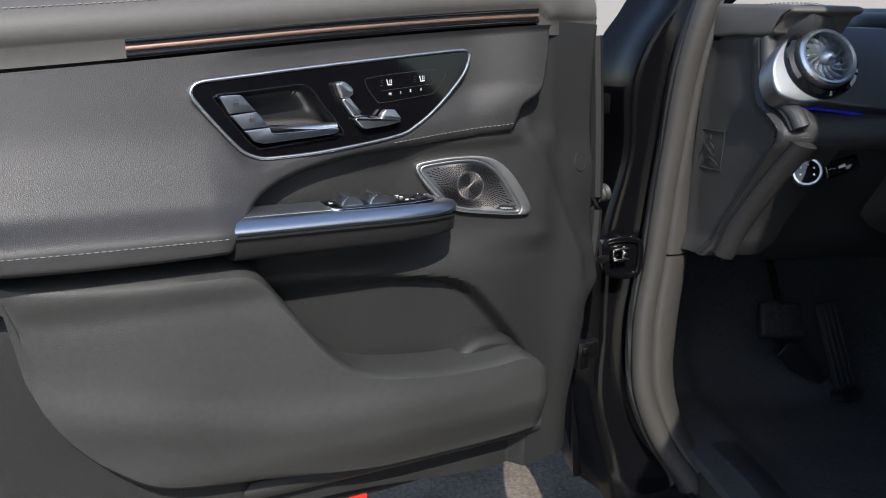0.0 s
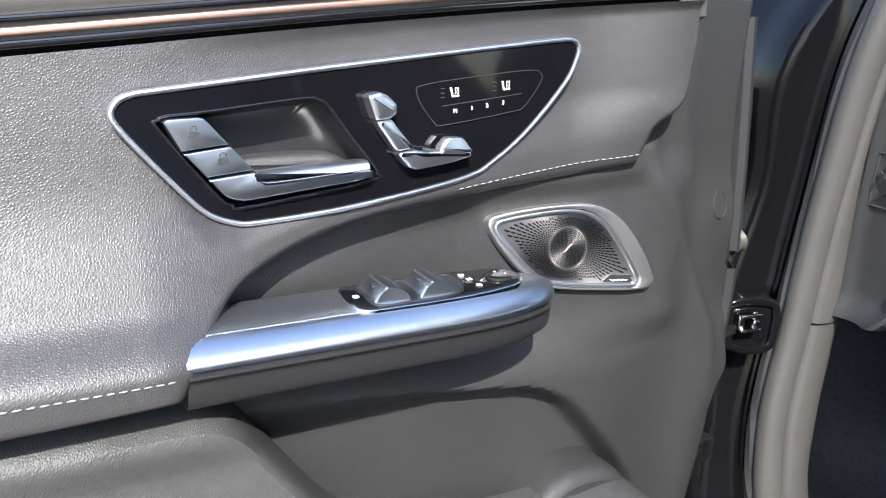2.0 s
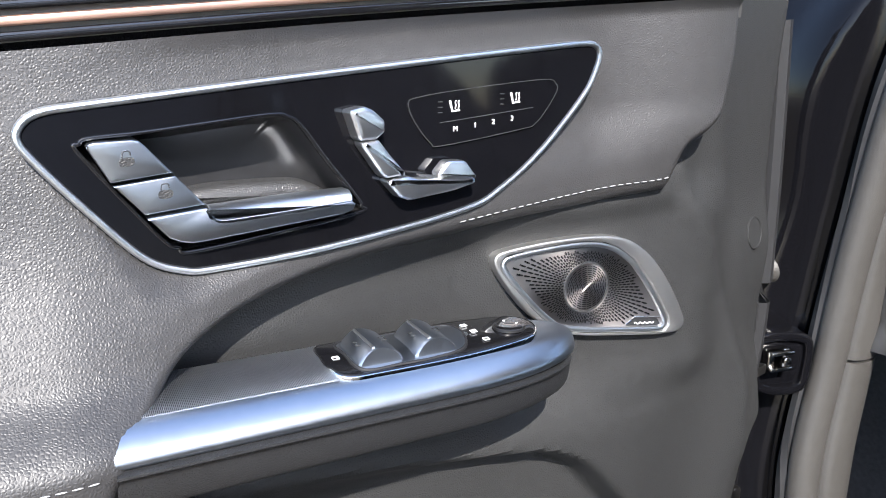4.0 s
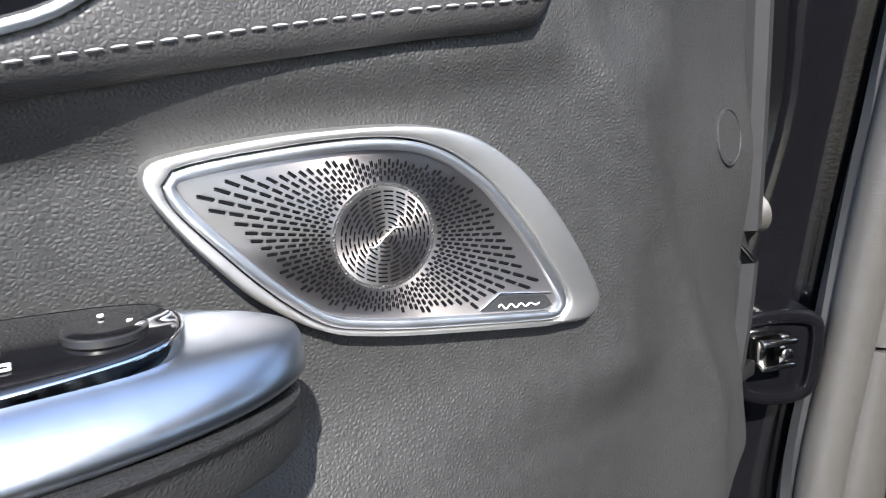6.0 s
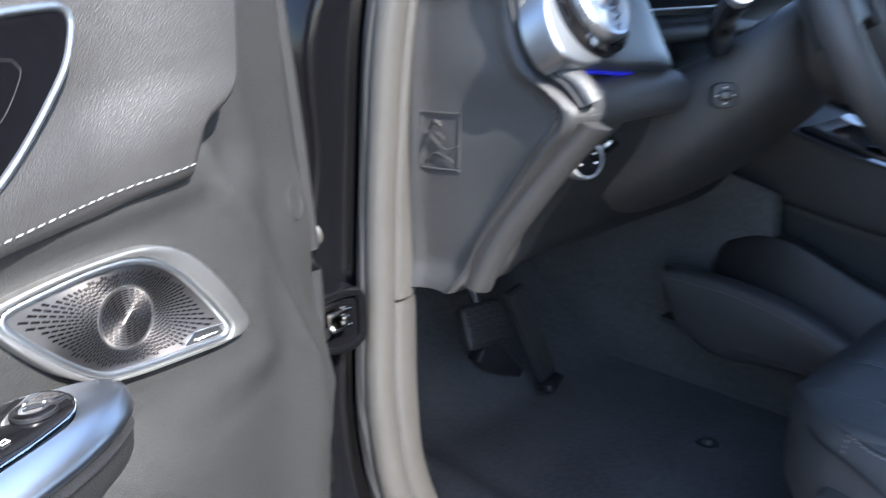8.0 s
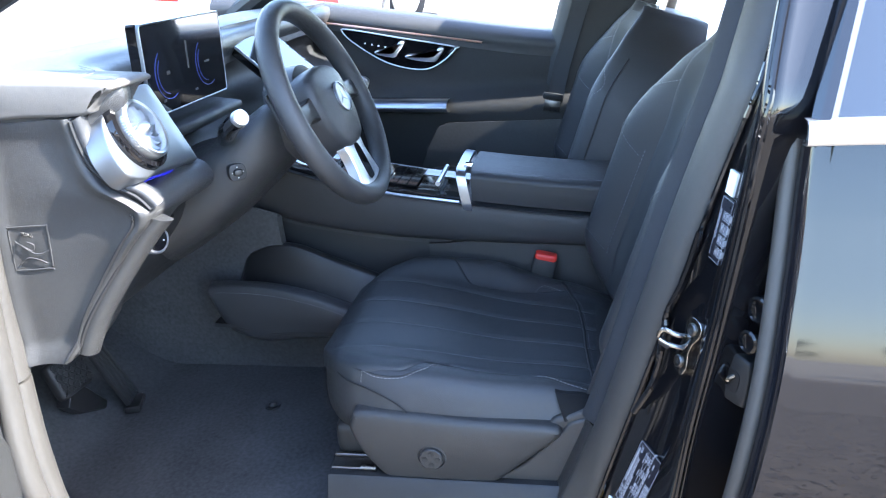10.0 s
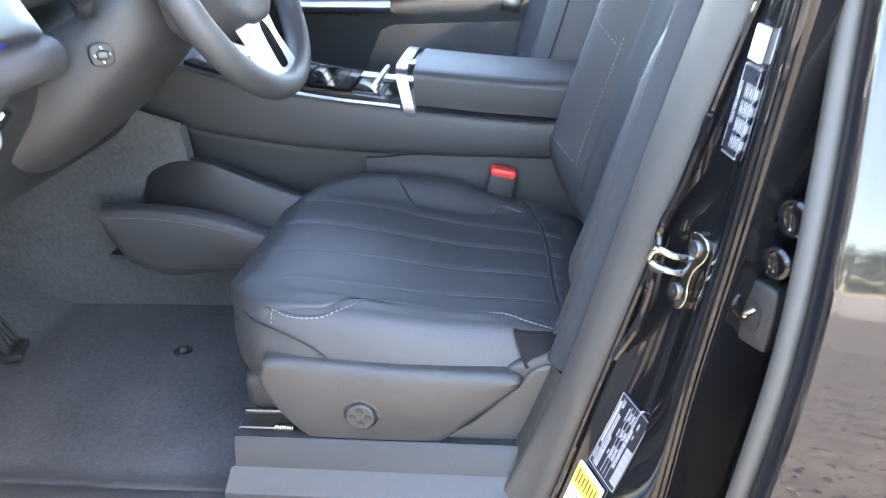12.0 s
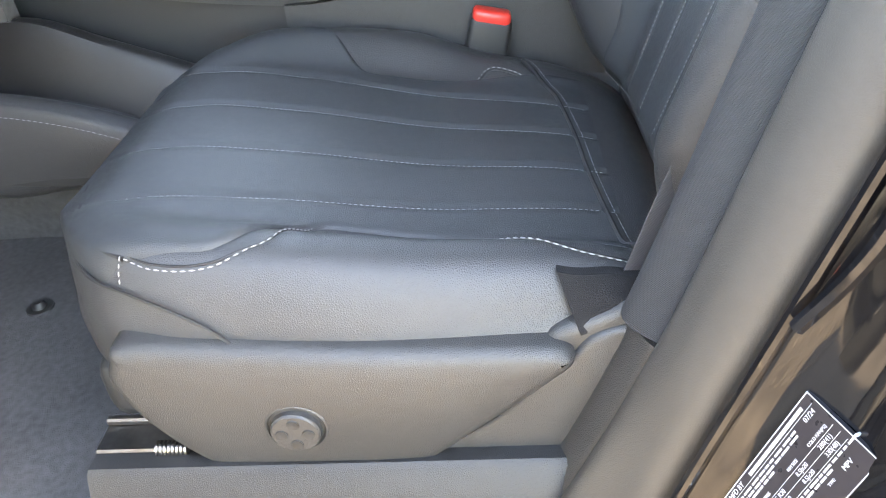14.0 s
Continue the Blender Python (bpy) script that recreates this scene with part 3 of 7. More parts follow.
for k in (-0.027, 0.027):
    part("screw", lathe([(0.0090, 0), (0.0090, 0.002), (0.0072, 0.0036), (0.0042, 0.0036), (0.0040, 0.0008), (0, 0.0008)], m @ Matrix.Translation((0.000, k, 0.005)), 20), GREASED, stk, "recessed star screw")
# roof and closing panels
rows = [[V((x, y, 1.60 + 0.05 * (1 - (x / 0.62) ** 2) - 0.06 * step(y, 0.4, 0.9))) for y in np.linspace(-1.6, 0.75, 24)] for x in np.linspace(-0.62, 0.62, 18)]
part("roof_skin", sheet([r for r in rows], 0.03, (0, 0, 1)), HEADLINER, body, "pale cloth roof lining")
for sx in (-1, 1):
    part("roof_rail", tube([V((sx * 0.645, y, 1.575 - 0.08 * step(y, 0.3, 0.75))) for y in np.linspace(-1.5, 0.75, 20)], 0.052, 12), PAINT, body)
    part("front_pillar", tube([V((sx * x, y, z)) for x, y, z in ((0.63, 0.74, 1.50), (0.70, 1.05, 1.345), (0.79, 1.40, 1.16))], 0.035, 10), DARK, body)
rows = [[V((x, y, z)) for x in np.linspace(-0.75, 0.75, 10)] for y, z in ((-1.6, 0.3), (-1.62, 1.0), (-1.6, 1.55))]
part("rear_wall", sheet(rows, 0.03, (0, -1, 0)), DARK, body)
rows = [[V((x, y, z)) for x in np.linspace(-0.72, 0.72, 12)] for y, z in ((-0.75, 0.45), (-0.78, 0.72), (-1.22, 0.70), (-1.38, 1.20))]
part("rear_bench", sheet(rows, 0.10, (0, -0.3, -1)), SEAT_LEATHER, body, "dark rear seat bench")

# ---- closed rear door ----
rear = thing("rear_door", pose(0, 0, 0), "closed glossy black rear car door with bright window trim", "car door")
ye = curve1([0.30, 0.68, 0.896, 1.009, 1.169, 1.24], [0.015, -0.036, -0.073, -0.086, -0.101, -0.112])
xo = curve1([0.25, 0.45, 0.60, 0.70, 0.80, 0.92, 1.05, 1.17], [-0.925, -0.966, -0.973, -0.971, -0.9607, -0.9355, -0.901, -0.872])
rows = []
for z in np.linspace(0.28, 1.165, 40):
    prof = [(xo(z) + 0.055, ye(z) - 0.012), (xo(z) + 0.030, ye(z) + 0.004), (xo(z) + 0.008, ye(z) + 0.001), (xo(z) + 0.0006, ye(z) - 0.010), (xo(z), ye(z) - 0.03), (xo(z), -0.4), (xo(z), -0.8), (xo(z) + 0.02, -1.15)]
    rows.append([V((x, y, z)) for x, y in catmull(prof, 40)])
part("door_skin", sheet(rows, 0.008, (1, 0, 0)), PAINT, rear, "mirror-gloss black paint")
part("edge_seal", tube([V((xo(min(z, 1.17)) + 0.036, ye(z) + 0.010, z)) for z in np.linspace(0.30, 1.165, 40)], 0.010, 12), RUBBER, rear, "grey edge seal")
part("edge_seal", tube([V((xo(min(z, 1.17)) + 0.060, ye(z) + 0.000, z)) for z in np.linspace(0.30, 1.20, 40)], 0.009, 10), RUBBER, rear)
rows = [[V((x, y, z)) for x, z in catmull([(-0.874, 1.158), (-0.888, 1.160), (-0.8905, 1.170), (-0.886, 1.184), (-0.872, 1.186)], 12)] for y in np.linspace(-0.090, -1.1, 12)]
part("window_trim", sheet(rows, 0.006, (1, 0, 0)), CHROME, rear, "satin chrome window trim")
rows = [[V((-0.872 + 0.52 * (z - 1.18), y - 0.28 * (z - 1.18), z)) for z in np.linspace(1.18, 1.55, 6)] for y in np.linspace(-0.118, -1.1, 8)]
part("window_pane", sheet(rows, 0.005, (1, 0, 0)), TINTED, rear, "dark privacy glass")
part("window_frame", tube([V((-0.872 + 0.52 * (z - 1.17), -0.106 - 0.28 * (z - 1.17), z)) for z in np.linspace(1.16, 1.56, 10)], 0.014, 8), GLOSS, rear, "gloss black pillar cover")
shut = Matrix.Translation((-0.852, -0.046, 0.853)) @ V((-0.55, 0.83, 0.10)).to_track_quat("Z", "Y").to_matrix().to_4x4()
lp = evenly([(-0.021, -0.030), (0.017, -0.032), (0.024, -0.024), (0.024, 0.024), (0.016, 0.033), (-0.016, 0.033), (-0.024, 0.024), (-0.025, -0.022)], 48)
latch = part("latch_plate", slab(lp, lambda a, b, d: shut @ V((a, b, d)), -0.03, 0.006, 0.004, dome=0.002), DARK, rear, "black plastic latch cover")
part("latch_slot", slab(evenly([(-0.008, -0.012), (0.010, -0.014), (0.012, 0.010), (-0.006, 0.013)], 24), lambda a, b, d: shut @ V((a, b, d)), 0.0, 0.0086), BLACK_RUBBER, latch)
part("latch_hook", tube([shut @ V(q) for q in catmull([(-0.004, -0.008, 0.006), (0.0, 0.0, 0.013), (0.006, 0.008, 0.008)], 12)], 0.0035, 8), STEEL, latch, "steel latch hook")
for z, r in ((0.955, 0.017), (0.912, 0.015)):
    sm = Matrix.Translation((-0.866, -0.052 - 0.2 * (z - 0.9), z)) @ V((-0.55, 0.83, 0.10)).to_track_quat("Z", "Y").to_matrix().to_4x4()
    part("stamped_ring", lathe([(r, -0.01), (r, 0.002), (r - 0.003, 0.004), (r - 0.005, 0.0), (r - 0.008, -0.001), (0, -0.001)], sm, 28), POST, rear)
rows = [[V((x, ye(z) - 0.030 + dy, z)) for x, dy in ((-0.760, -0.035), (-0.80, -0.016), (-0.84, 0.0), (-0.880, 0.010), (xo(z) + 0.03, 0.020))] for z in np.linspace(0.30, 1.16, 24)]
part("shut_face", sheet(rows, 0.02, (0.3, -0.95, 0)), POST, rear, "black painted shut face")

# ---- dashboard ----
dash = thing("dashboard", pose(-0.78, 0.95, 0.82), "dark dashboard with leather top, round vents and screens", "dashboard")
dash.matrix_world = CAR
fx = lambda y: -0.742 - 0.33 * (y - 0.768)
on_end = lambda y, z, d: V((fx(y) - d, y, z))
yR = curve1([0.822, 0.836, 0.889, 0.953, 1.004, 1.036, 1.046, 1.066, 1.086, 1.118, 1.158, 1.191], [0.928, 0.917, 0.889, 0.844, 0.803, 0.776, 0.774, 0.790, 0.819, 0.841, 0.850, 0.852])
yL = curve1([0.822, 0.90, 1.0, 1.15, 1.2], [0.990, 0.994, 0.987, 0.974, 0.968])
rows = []
for z in np.concatenate([[0.822], np.linspace(0.824, 1.195, 60)]):
    row = []
    for t in np.concatenate([[0, 0.01, 0.03], np.linspace(0.06, 0.94, 26), [0.965, 0.985, 1.0]]):
        y = yR(z) + (yL(z) - yR(z)) * t
        s_, e_ = (y - yR(z)), (yL(z) - y)
        d = 0.012 * math.exp(-(s_ / 0.022) ** 2) - 0.006 * step(0.006 - s_, 0, 0.006) + 0.006 * math.exp(-(e_ / 0.012) ** 2)
        d += 0.012 * step(z, 0.86, 0.82) + 0.004 * step(z, 1.16, 1.19) - 0.004
        d += 0.016 * math.exp(-((z - 1.045) / 0.07) ** 2) * math.exp(-(s_ / 0.09) ** 2)
        row.append(on_end(y, z, d))
    rows.append(row)
end = part("end_panel", sheet(rows, 0.10, (1, 0, 0)), HARD, dash, "black grained end panel", smooth=60)
part("panel_gap", tube([r[4] + V((-0.0014, 0, 0)) for r in rows[2:38]], 0.0026, 6), BLACK_RUBBER, dash)
tag = [(0.972, 1.040), (0.969, 1.044), (0.924, 1.042), (0.921, 1.038), (0.926, 0.978), (0.929, 0.975), (0.973, 0.977), (0.976, 0.981)]
tg = catmull(tag, 48, True)
part("airbag_frame", tube([on_end(a, b, -0.0015) for a, b in tg], 0.0011, 6, closed=True), HARD, end)
em = Matrix(((-0.314, 0, -0.95, 0), (-0.95, 0, 0.314, 0), (0, 1, 0, 0), (0, 0, 0, 1)))
tm = em.copy()
tm.translation = on_end(0.948, 1.032, 0.0030)
lettering("AIRBAG", 0.0095, tm, HARD, end, 0.0006)
for pts in ([(0.965, 1.022), (0.955, 1.012), (0.945, 1.002), (0.935, 1.000), (0.925, 1.004)], [(0.968, 0.985), (0.955, 0.995), (0.942, 0.992), (0.930, 0.984)], [(0.950, 1.02), (0.942, 1.014), (0.946, 1.006), (0.953, 1.011)]):
    part("airbag_mark", tube([on_end(a, b, 0.0008) for a, b in catmull(pts, 16)], 0.0010, 6), HARD, end)
# curved knee edge
edge = [(0.774, 1.036), (0.805, 1.002), (0.846, 0.950), (0.892, 0.885), (0.920, 0.830)]
rows = []
for i, (y, z) in enumerate(catmull(edge, 26)):
    rows.append([V((fx(y) + a, y + b, z + h)) for a, b, h in catmull([(-0.004, 0.0, 0.0), (-0.003, -0.010, -0.004), (0.008, -0.018, -0.008), (0.022, -0.018, -0.010), (0.03, -0.010, -0.010)], 10)])
part("panel_gap", tube([V((fx(y) - 0.0055, y + 0.001, z + 0.001)) for y, z in catmull(edge, 26)], 0.0030, 6), BLACK_RUBBER, dash)
part("knee_edge", sheet(rows, 0.03, (0.2, 0.9, 0.3)), HARD, dash, "soft black knee edge")
# top
def dash_edge(x):
    return 0.792 + 0.12 * step(x, -0.72, -0.56) + 0.03 * step(x, -0.2, 0.1)


rows = []
for x in np.linspace(-0.80, 0.80, 44):
    e = dash_edge(x)
    shift = max(0, (-0.75 - x)) * 3.0
    prof = [(e + shift + 0.012, 1.190), (e + shift + 0.002, 1.205), (e + shift, 1.222), (e + shift + 0.008, 1.236), (e + 0.03 + shift, 1.243), (1.00, 1.253), (1.25, 1.240), (1.58, 1.175)]
    rows.append([V((x, y, z)) for y, z in catmull(prof, 26)])
top = part("dash_top", sheet(rows, 0.015, (0, 0, -1)), SEAT_LEATHER, dash, "dark leather dashboard top")
part("stitching", stitches([[V((x, dash_edge(x) + o + 0.05 + max(0, (-0.75 - x)) * 2, 1.2475)) for x in np.linspace(-0.77, 0.0, 110)] for o in (0, 0.012)], out=(0, 0, 1)), STITCH_DARK, top, kind="stuff")
cap = catmull([(0.962, 1.206), (0.960, 1.252), (0.90, 1.250), (0.812, 1.240), (0.794, 1.236), (0.791, 1.229), (0.806, 1.222), (0.818, 1.206), (0.824, 1.199), (0.845, 1.197), (0.90, 1.201)], 88, True)
part("end_cap", slab(cap, on_end, -0.10, 0.010, 0.006), BELT_GREY, dash, "grey leather-wrapped end cap")
part("defroster", box(Matrix.Translation((-0.60, 1.22, 1.245)) @ Matrix.Rotation(radians(-3), 4, "X"), (0.22, 0.05, 0.006), 0.002), DARK, dash, "black defroster grille")
for k in range(6):
    part("slat", box(Matrix.Translation((-0.60, 1.20 + 0.008 * k, 1.250)), (0.21, 0.002, 0.005), 0.0006, 1), HARD, dash)
# wood-dark ornament behind and body of the dash
rows = []
for x in np.linspace(-0.76, 0.76, 30):
    e = dash_edge(x)
    prof = [(e + 0.035, 1.20), (e + 0.060, 1.17), (e + 0.065, 1.10), (0.90, 1.06), (0.89, 1.0), (0.93, 0.93), (1.00, 0.84), (1.10, 0.79), (1.5, 0.80)]
    rows.append([V((x, y, z)) for y, z in catmull(prof, 24)])
part("dash_body", sheet(rows, 0.02, (0, 0.8, 0.3)), DARK, dash, "black dashboard body", smooth=60)
part("ornament_strip", tube([V((x, dash_edge(x) + 0.024, 1.196)) for x in np.linspace(-0.70, -0.56, 14)], 0.006, 8), COPPER, dash, "copper ambient strip")
# lower pad
rows = []
for x in np.linspace(-0.748, -0.545, 24):
    k = step(-0.728 - x, 0.0, 0.02)
    prof = [(0.86, 1.085), (0.815, 1.080), (0.785 + 0.004 * k, 1.070), (0.772 + 0.008 * k, 1.052), (0.776 + 0.008 * k, 1.034), (0.795, 1.022), (0.86, 1.015)]
    up = 0.030 * step(-0.70 - x, 0, 0.05)
    rows.append([V((x, y + 0.20 * up, z + up * (1 if z > 1.05 else 0))) for y, z in catmull(prof, 20)])
pad = part("lower_pad", sheet(rows, 0.02, (0, 0.9, 0)), SEAT_LEATHER, dash, "leather lower dash pad")
part("stitching", stitches([[V((x, 0.7745, 1.042)) for x in np.linspace(-0.735, -0.55, 30)]], out=(0, -1, 0)), STITCH_DARK, pad, kind="stuff")
# curved edge pad joining cap and lower pad
way = catmull([(0.846, 1.192), (0.842, 1.158), (0.832, 1.122), (0.812, 1.096), (0.784, 1.076), (0.768, 1.054)], 30)
rows = []
for (y, z) in way:
    rows.append([V((fx(y) + a, y + b, z + h)) for a, b, h in catmull([(-0.010, 0.004, -0.002), (-0.010, -0.006, 0.003), (0.000, -0.011, 0.007), (0.010, -0.009, 0.009), (0.016, 0.002, 0.008)], 10)])
part("panel_gap", tube([V((fx(y) - 0.0115, y + 0.004, z - 0.001)) for y, z in way], 0.0028, 6), BLACK_RUBBER, dash)
part("edge_pad", sheet(rows, 0.03, (0.2, 0.9, -0.3)), SEAT_LEATHER, dash, "leather edge roll")
# vent
vent_m = Matrix.Translation((-0.700, 0.792, 1.160)) @ V((0.10, -0.90, 0.42)).to_track_quat("Z", "Y").to_matrix().to_4x4()
part("vent_back", lathe([(0.052, -0.06), (0.052, -0.012), (0.047, -0.006), (0.044, -0.012), (0.0, -0.03)], vent_m, 48), DARK, dash)
vent = part("vent_bezel", lathe([(0.058, -0.04), (0.0605, -0.012), (0.0585, -0.004), (0.052, -0.001), (0.046, -0.010), (0.046, -0.04)], vent_m, 64), GLOSS, dash, "gloss black vent surround")
bm = bmesh.new()
rows = []
for r, h in ((0.0455, -0.016), (0.0475, -0.004), (0.0470, 0.008), (0.0440, 0.0115), (0.0400, 0.010), (0.0385, 0.002), (0.0385, -0.012)):
    rows.append([vent_m @ V(((r + (0.0006 if i % 2 and -0.005 <= h <= 0.009 else 0)) * math.cos(2 * math.pi * i / 160), (r + (0.0006 if i % 2 and -0.005 <= h <= 0.009 else 0)) * math.sin(2 * math.pi * i / 160), h)) for i in range(160)])
grid(bm, rows, loop=True)
part("vent_ring", bm, CHROME, vent, "knurled chrome ring", smooth=20)
for i in range(15):
    a = 2 * math.pi * i / 15
    bm = bmesh.new()
    rows = []
    for r in np.linspace(0.009, 0.0380, 8):
        tw, wd = 0.75 * (r - 0.011) / 0.025, 0.0010 + 0.0012 * math.sin((r - 0.008) / 0.03 * math.pi)
        rows.append([vent_m @ V((r * math.cos(a + tw + o * wd / r), r * math.sin(a + tw + o * wd / r), h)) for o, h in ((-1, -0.014), (-0.8, 0.001), (0.2, 0.004), (1, -0.003), (1, -0.014))])
    grid(bm, rows)
    part("vent_blade", bm, CHROME, vent, "silver turbine blade")
part("vent_hub", lathe([(0.012, -0.01), (0.012, 0.004), (0.008, 0.012), (0.003, 0.016), (0, 0.017)], vent_m, 24), CHROME, vent, "pointed chrome hub")
pod = evenly([(-0.084, -0.030), (-0.080, 0.0), (-0.062, 0.028), (-0.042, 0.044), (0.011, 0.063), (0.105, 0.064), (0.132, 0.062), (0.138, 0.050), (0.139, -0.013), (0.139, -0.072), (0.132, -0.083), (0.097, -0.077), (0.033, -0.070), (-0.011, -0.064), (-0.045, -0.064), (-0.075, -0.052)], 120)
plate_ob = part("vent_plate", slab(pod, lambda a, b, d: vent_m @ V((a, b, d)), -0.050, -0.014, 0.005), POD_METAL, dash, "silver vent plate with a dark reflection in its colour", smooth=50)
glow = bpy.data.materials.new("blue_light_line")
glow.use_nodes = True
glow.node_tree.nodes["Principled BSDF"].inputs["Base Color"].default_value = (0.02, 0.02, 0.10, 1)
glow.node_tree.nodes["Principled BSDF"].inputs["Emission Color"].default_value = (0.01, 0.015, 1.0, 1)
glow.node_tree.nodes["Principled BSDF"].inputs["Emission Strength"].default_value = 0.05
part("light_line", tube([vent_m @ V((a, b, -0.036)) for a, b in catmull([(-0.040, -0.0655), (0.0, -0.0665), (0.050, -0.0735), (0.120, -0.083)], 24)], 0.0022, 6), glow, plate_ob, "glowing blue ambient light line")
# light switch
ls_m = Matrix.Translation((-0.701, 0.812, 0.985)) @ V((-0.30, -0.86, 0.12)).to_track_quat("Z", "Y").to_matrix().to_4x4()
ls = part("light_switch", lathe([(0.0235, -0.01), (0.0235, 0.008), (0.0215, 0.011), (0.0185, 0.011), (0.018, 0.009)], ls_m, 40), CHROME, dash, "round chrome-ringed light switch")
part("switch_face", lathe([(0.0185, -0.002), (0.018, 0.0105), (0.006, 0.0118), (0, 0.0118)], ls_m, 32), GLOSS, ls)
for a in range(5):
    part("switch_mark", lathe([(0.0016, 0.0), (0.0016, 0.0006), (0, 0.0006)], ls_m @ Matrix.Translation((0.011 * math.cos(a * 1.0 - 0.4), 0.011 * math.sin(a * 1.0 - 0.4), 0.0113)), 8), WHITE, ls)
pb = part("brake_switch", box(Matrix.Translation((-0.630, 0.838, 0.990)) @ Matrix.Rotation(radians(-20), 4, "Y") @ Matrix.Rotation(radians(-12), 4, "X"), (0.060, 0.02, 0.028), 0.006, 3), GLOSS, dash, "black parking brake switch")
part("switch_mark", box(Matrix.Translation((-0.632, 0.8275, 0.992)) @ Matrix.Rotation(radians(-20), 4, "Y"), (0.012, 0.002, 0.005), 0.0006, 1), WHITE, pb)
rows = [[V((x, y, z)) for y, z in catmull([(0.83, 1.022), (0.838, 0.99), (0.858, 0.955), (0.905, 0.90), (0.95, 0.835), (1.02, 0.79), (1.12, 0.78)], 18)] for x in np.linspace(-0.735, -0.14, 24)]
part("knee_panel", sheet(rows, 0.02, (0, 0.8, 0.4)), DARK, dash, "black lower dash panel")

# instrument screen
scr = thing("instrument_screen", pose(0, 0, 0), "dark driver display in a thin frame behind the wheel", "display")
sm = Matrix.Translation((-0.395, 0.862, 1.222)) @ Matrix(((1, 0, 0, 0), (0, -0.04, -0.999, 0), (0, 0.999, -0.04, 0), (0, 0, 0, 1)))
so = evenly([(-0.150, -0.066), (-0.1455, -0.0745), (-0.137, -0.0775), (0.0, -0.0778), (0.137, -0.0775), (0.1455, -0.0745), (0.150, -0.066), (0.1503, 0.0), (0.150, 0.067), (0.1455, 0.0750), (0.137, 0.078), (0.0, 0.0783), (-0.137, 0.078), (-0.1455, 0.0750), (-0.150, 0.067), (-0.1503, 0.0)], 140)
on_s = lambda a, b, d: sm @ V((a, b, d))
case = part("case", slab(so, on_s, -0.022, 0.0, 0.004), GLOSS, scr, "gloss black case")
part("frame", slab(so, on_s, -0.004, 0.002, 0.001, hole=inset(so, 0.003)), SWITCH_METAL, scr, "thin metal frame")
glass = part("glass", slab(inset(so, 0.003), on_s, -0.002, 0.0012, 0.0), SCREEN, scr, "dark glass")
for cx in (-0.075, 0.075):
    for r, a0, a1 in ((0.045, 2.2, 5.2), (0.036, 2.4, 4.6)):
        part("dial_arc", tube([on_s(cx + r * math.cos(a), -0.01 + r * math.sin(a), 0.0014) for a in np.linspace(a0, a1, 24)], 0.0009, 5, up=(0, 1, 0)), BLUE_UI, glass)
for cx, cy, w, h in ((0.0, 0.012, 0.006, 0.05), (0.075, -0.01, 0.02, 0.004), (-0.075, -0.01, 0.012, 0.006), (-0.10, -0.055, 0.01, 0.005), (0.02, -0.055, 0.012, 0.004)):
    part("display_bar", slab(rect(w, h, cx, cy), on_s, 0.0, 0.0016), HARD, glass, smooth=0)
part("hood_shelf", box(Matrix.Translation((-0.40, 0.90, 1.118)) @ Matrix.Rotation(radians(8), 4, "X"), (0.34, 0.12, 0.02), 0.008, 3), DARK, dash, "black binnacle shelf")

# centre screen
mid = thing("centre_screen", pose(0, 0, 0), "large glossy central touch screen leaning back", "display")
cm = Matrix.Translation((0.095, 0.862, 1.142)) @ Matrix(((1, 0, 0, 0), (0, 0.74, -0.673, 0), (0, 0.673, 0.74, 0), (0, 0, 0, 1)))
co_ = evenly([(-0.110, -0.122), (0.0, -0.1223), (0.110, -0.122), (0.121, -0.1185), (0.125, -0.108), (0.1252, 0.0), (0.125, 0.108), (0.121, 0.1185), (0.110, 0.122), (0.0, 0.1223), (-0.110, 0.122), (-0.121, 0.1185), (-0.125, 0.108), (-0.1252, 0.0), (-0.125, -0.108), (-0.121, -0.1185)], 140)
on_c = lambda a, b, d: cm @ V((a, b, d))
part("case", slab(co_, on_c, -0.02, 0.0, 0.004), GLOSS, mid, "gloss black case")
part("frame", slab(co_, on_c, -0.004, 0.002, 0.001, hole=inset(co_, 0.004)), CHROME, mid, "thin metal frame")
part("glass", slab(inset(co_, 0.004), on_c, -0.002, 0.0012, 0.0), SCREEN, mid, "reflecting dark glass")

# steering column and stalk
col = thing("steering_column", pose(0, 0, 0), "black steering column cover with a stalk and adjuster switch", "steering column")
axis = V((0, -math.cos(radians(23)), math.sin(radians(23))))
wc = V((-0.385, 0.602, 1.133))
rows = []
for k, (w, h, dz) in zip((0.070, 0.085, 0.11, 0.14, 0.18, 0.22, 0.27, 0.33), ((0.085, 0.055, 0.0), (0.102, 0.066, -0.004), (0.120, 0.070, -0.012), (0.134, 0.074, -0.022), (0.142, 0.078, -0.034), (0.150, 0.084, -0.044), (0.158, 0.09, -0.05), (0.165, 0.10, -0.05))):
    p = wc - axis * k + V((0, 0, dz))
    rows.append([p + V((w * math.copysign(abs(math.cos(a)) ** 0.6, math.cos(a)), 0, h * math.copysign(abs(math.sin(a)) ** 0.7, math.sin(a)))) for a in (2 * math.pi * i / 36 for i in range(36))])
bm = bmesh.new()
grid(bm, rows, loop=True, caps=True)
shroud = part("shroud", bm, HARD, col, "grained black plastic cover", smooth=60)
sp = catmull([(-0.575, 0.735, 1.12), (-0.598, 0.70, 1.14), (-0.629, 0.667, 1.158)], 10)
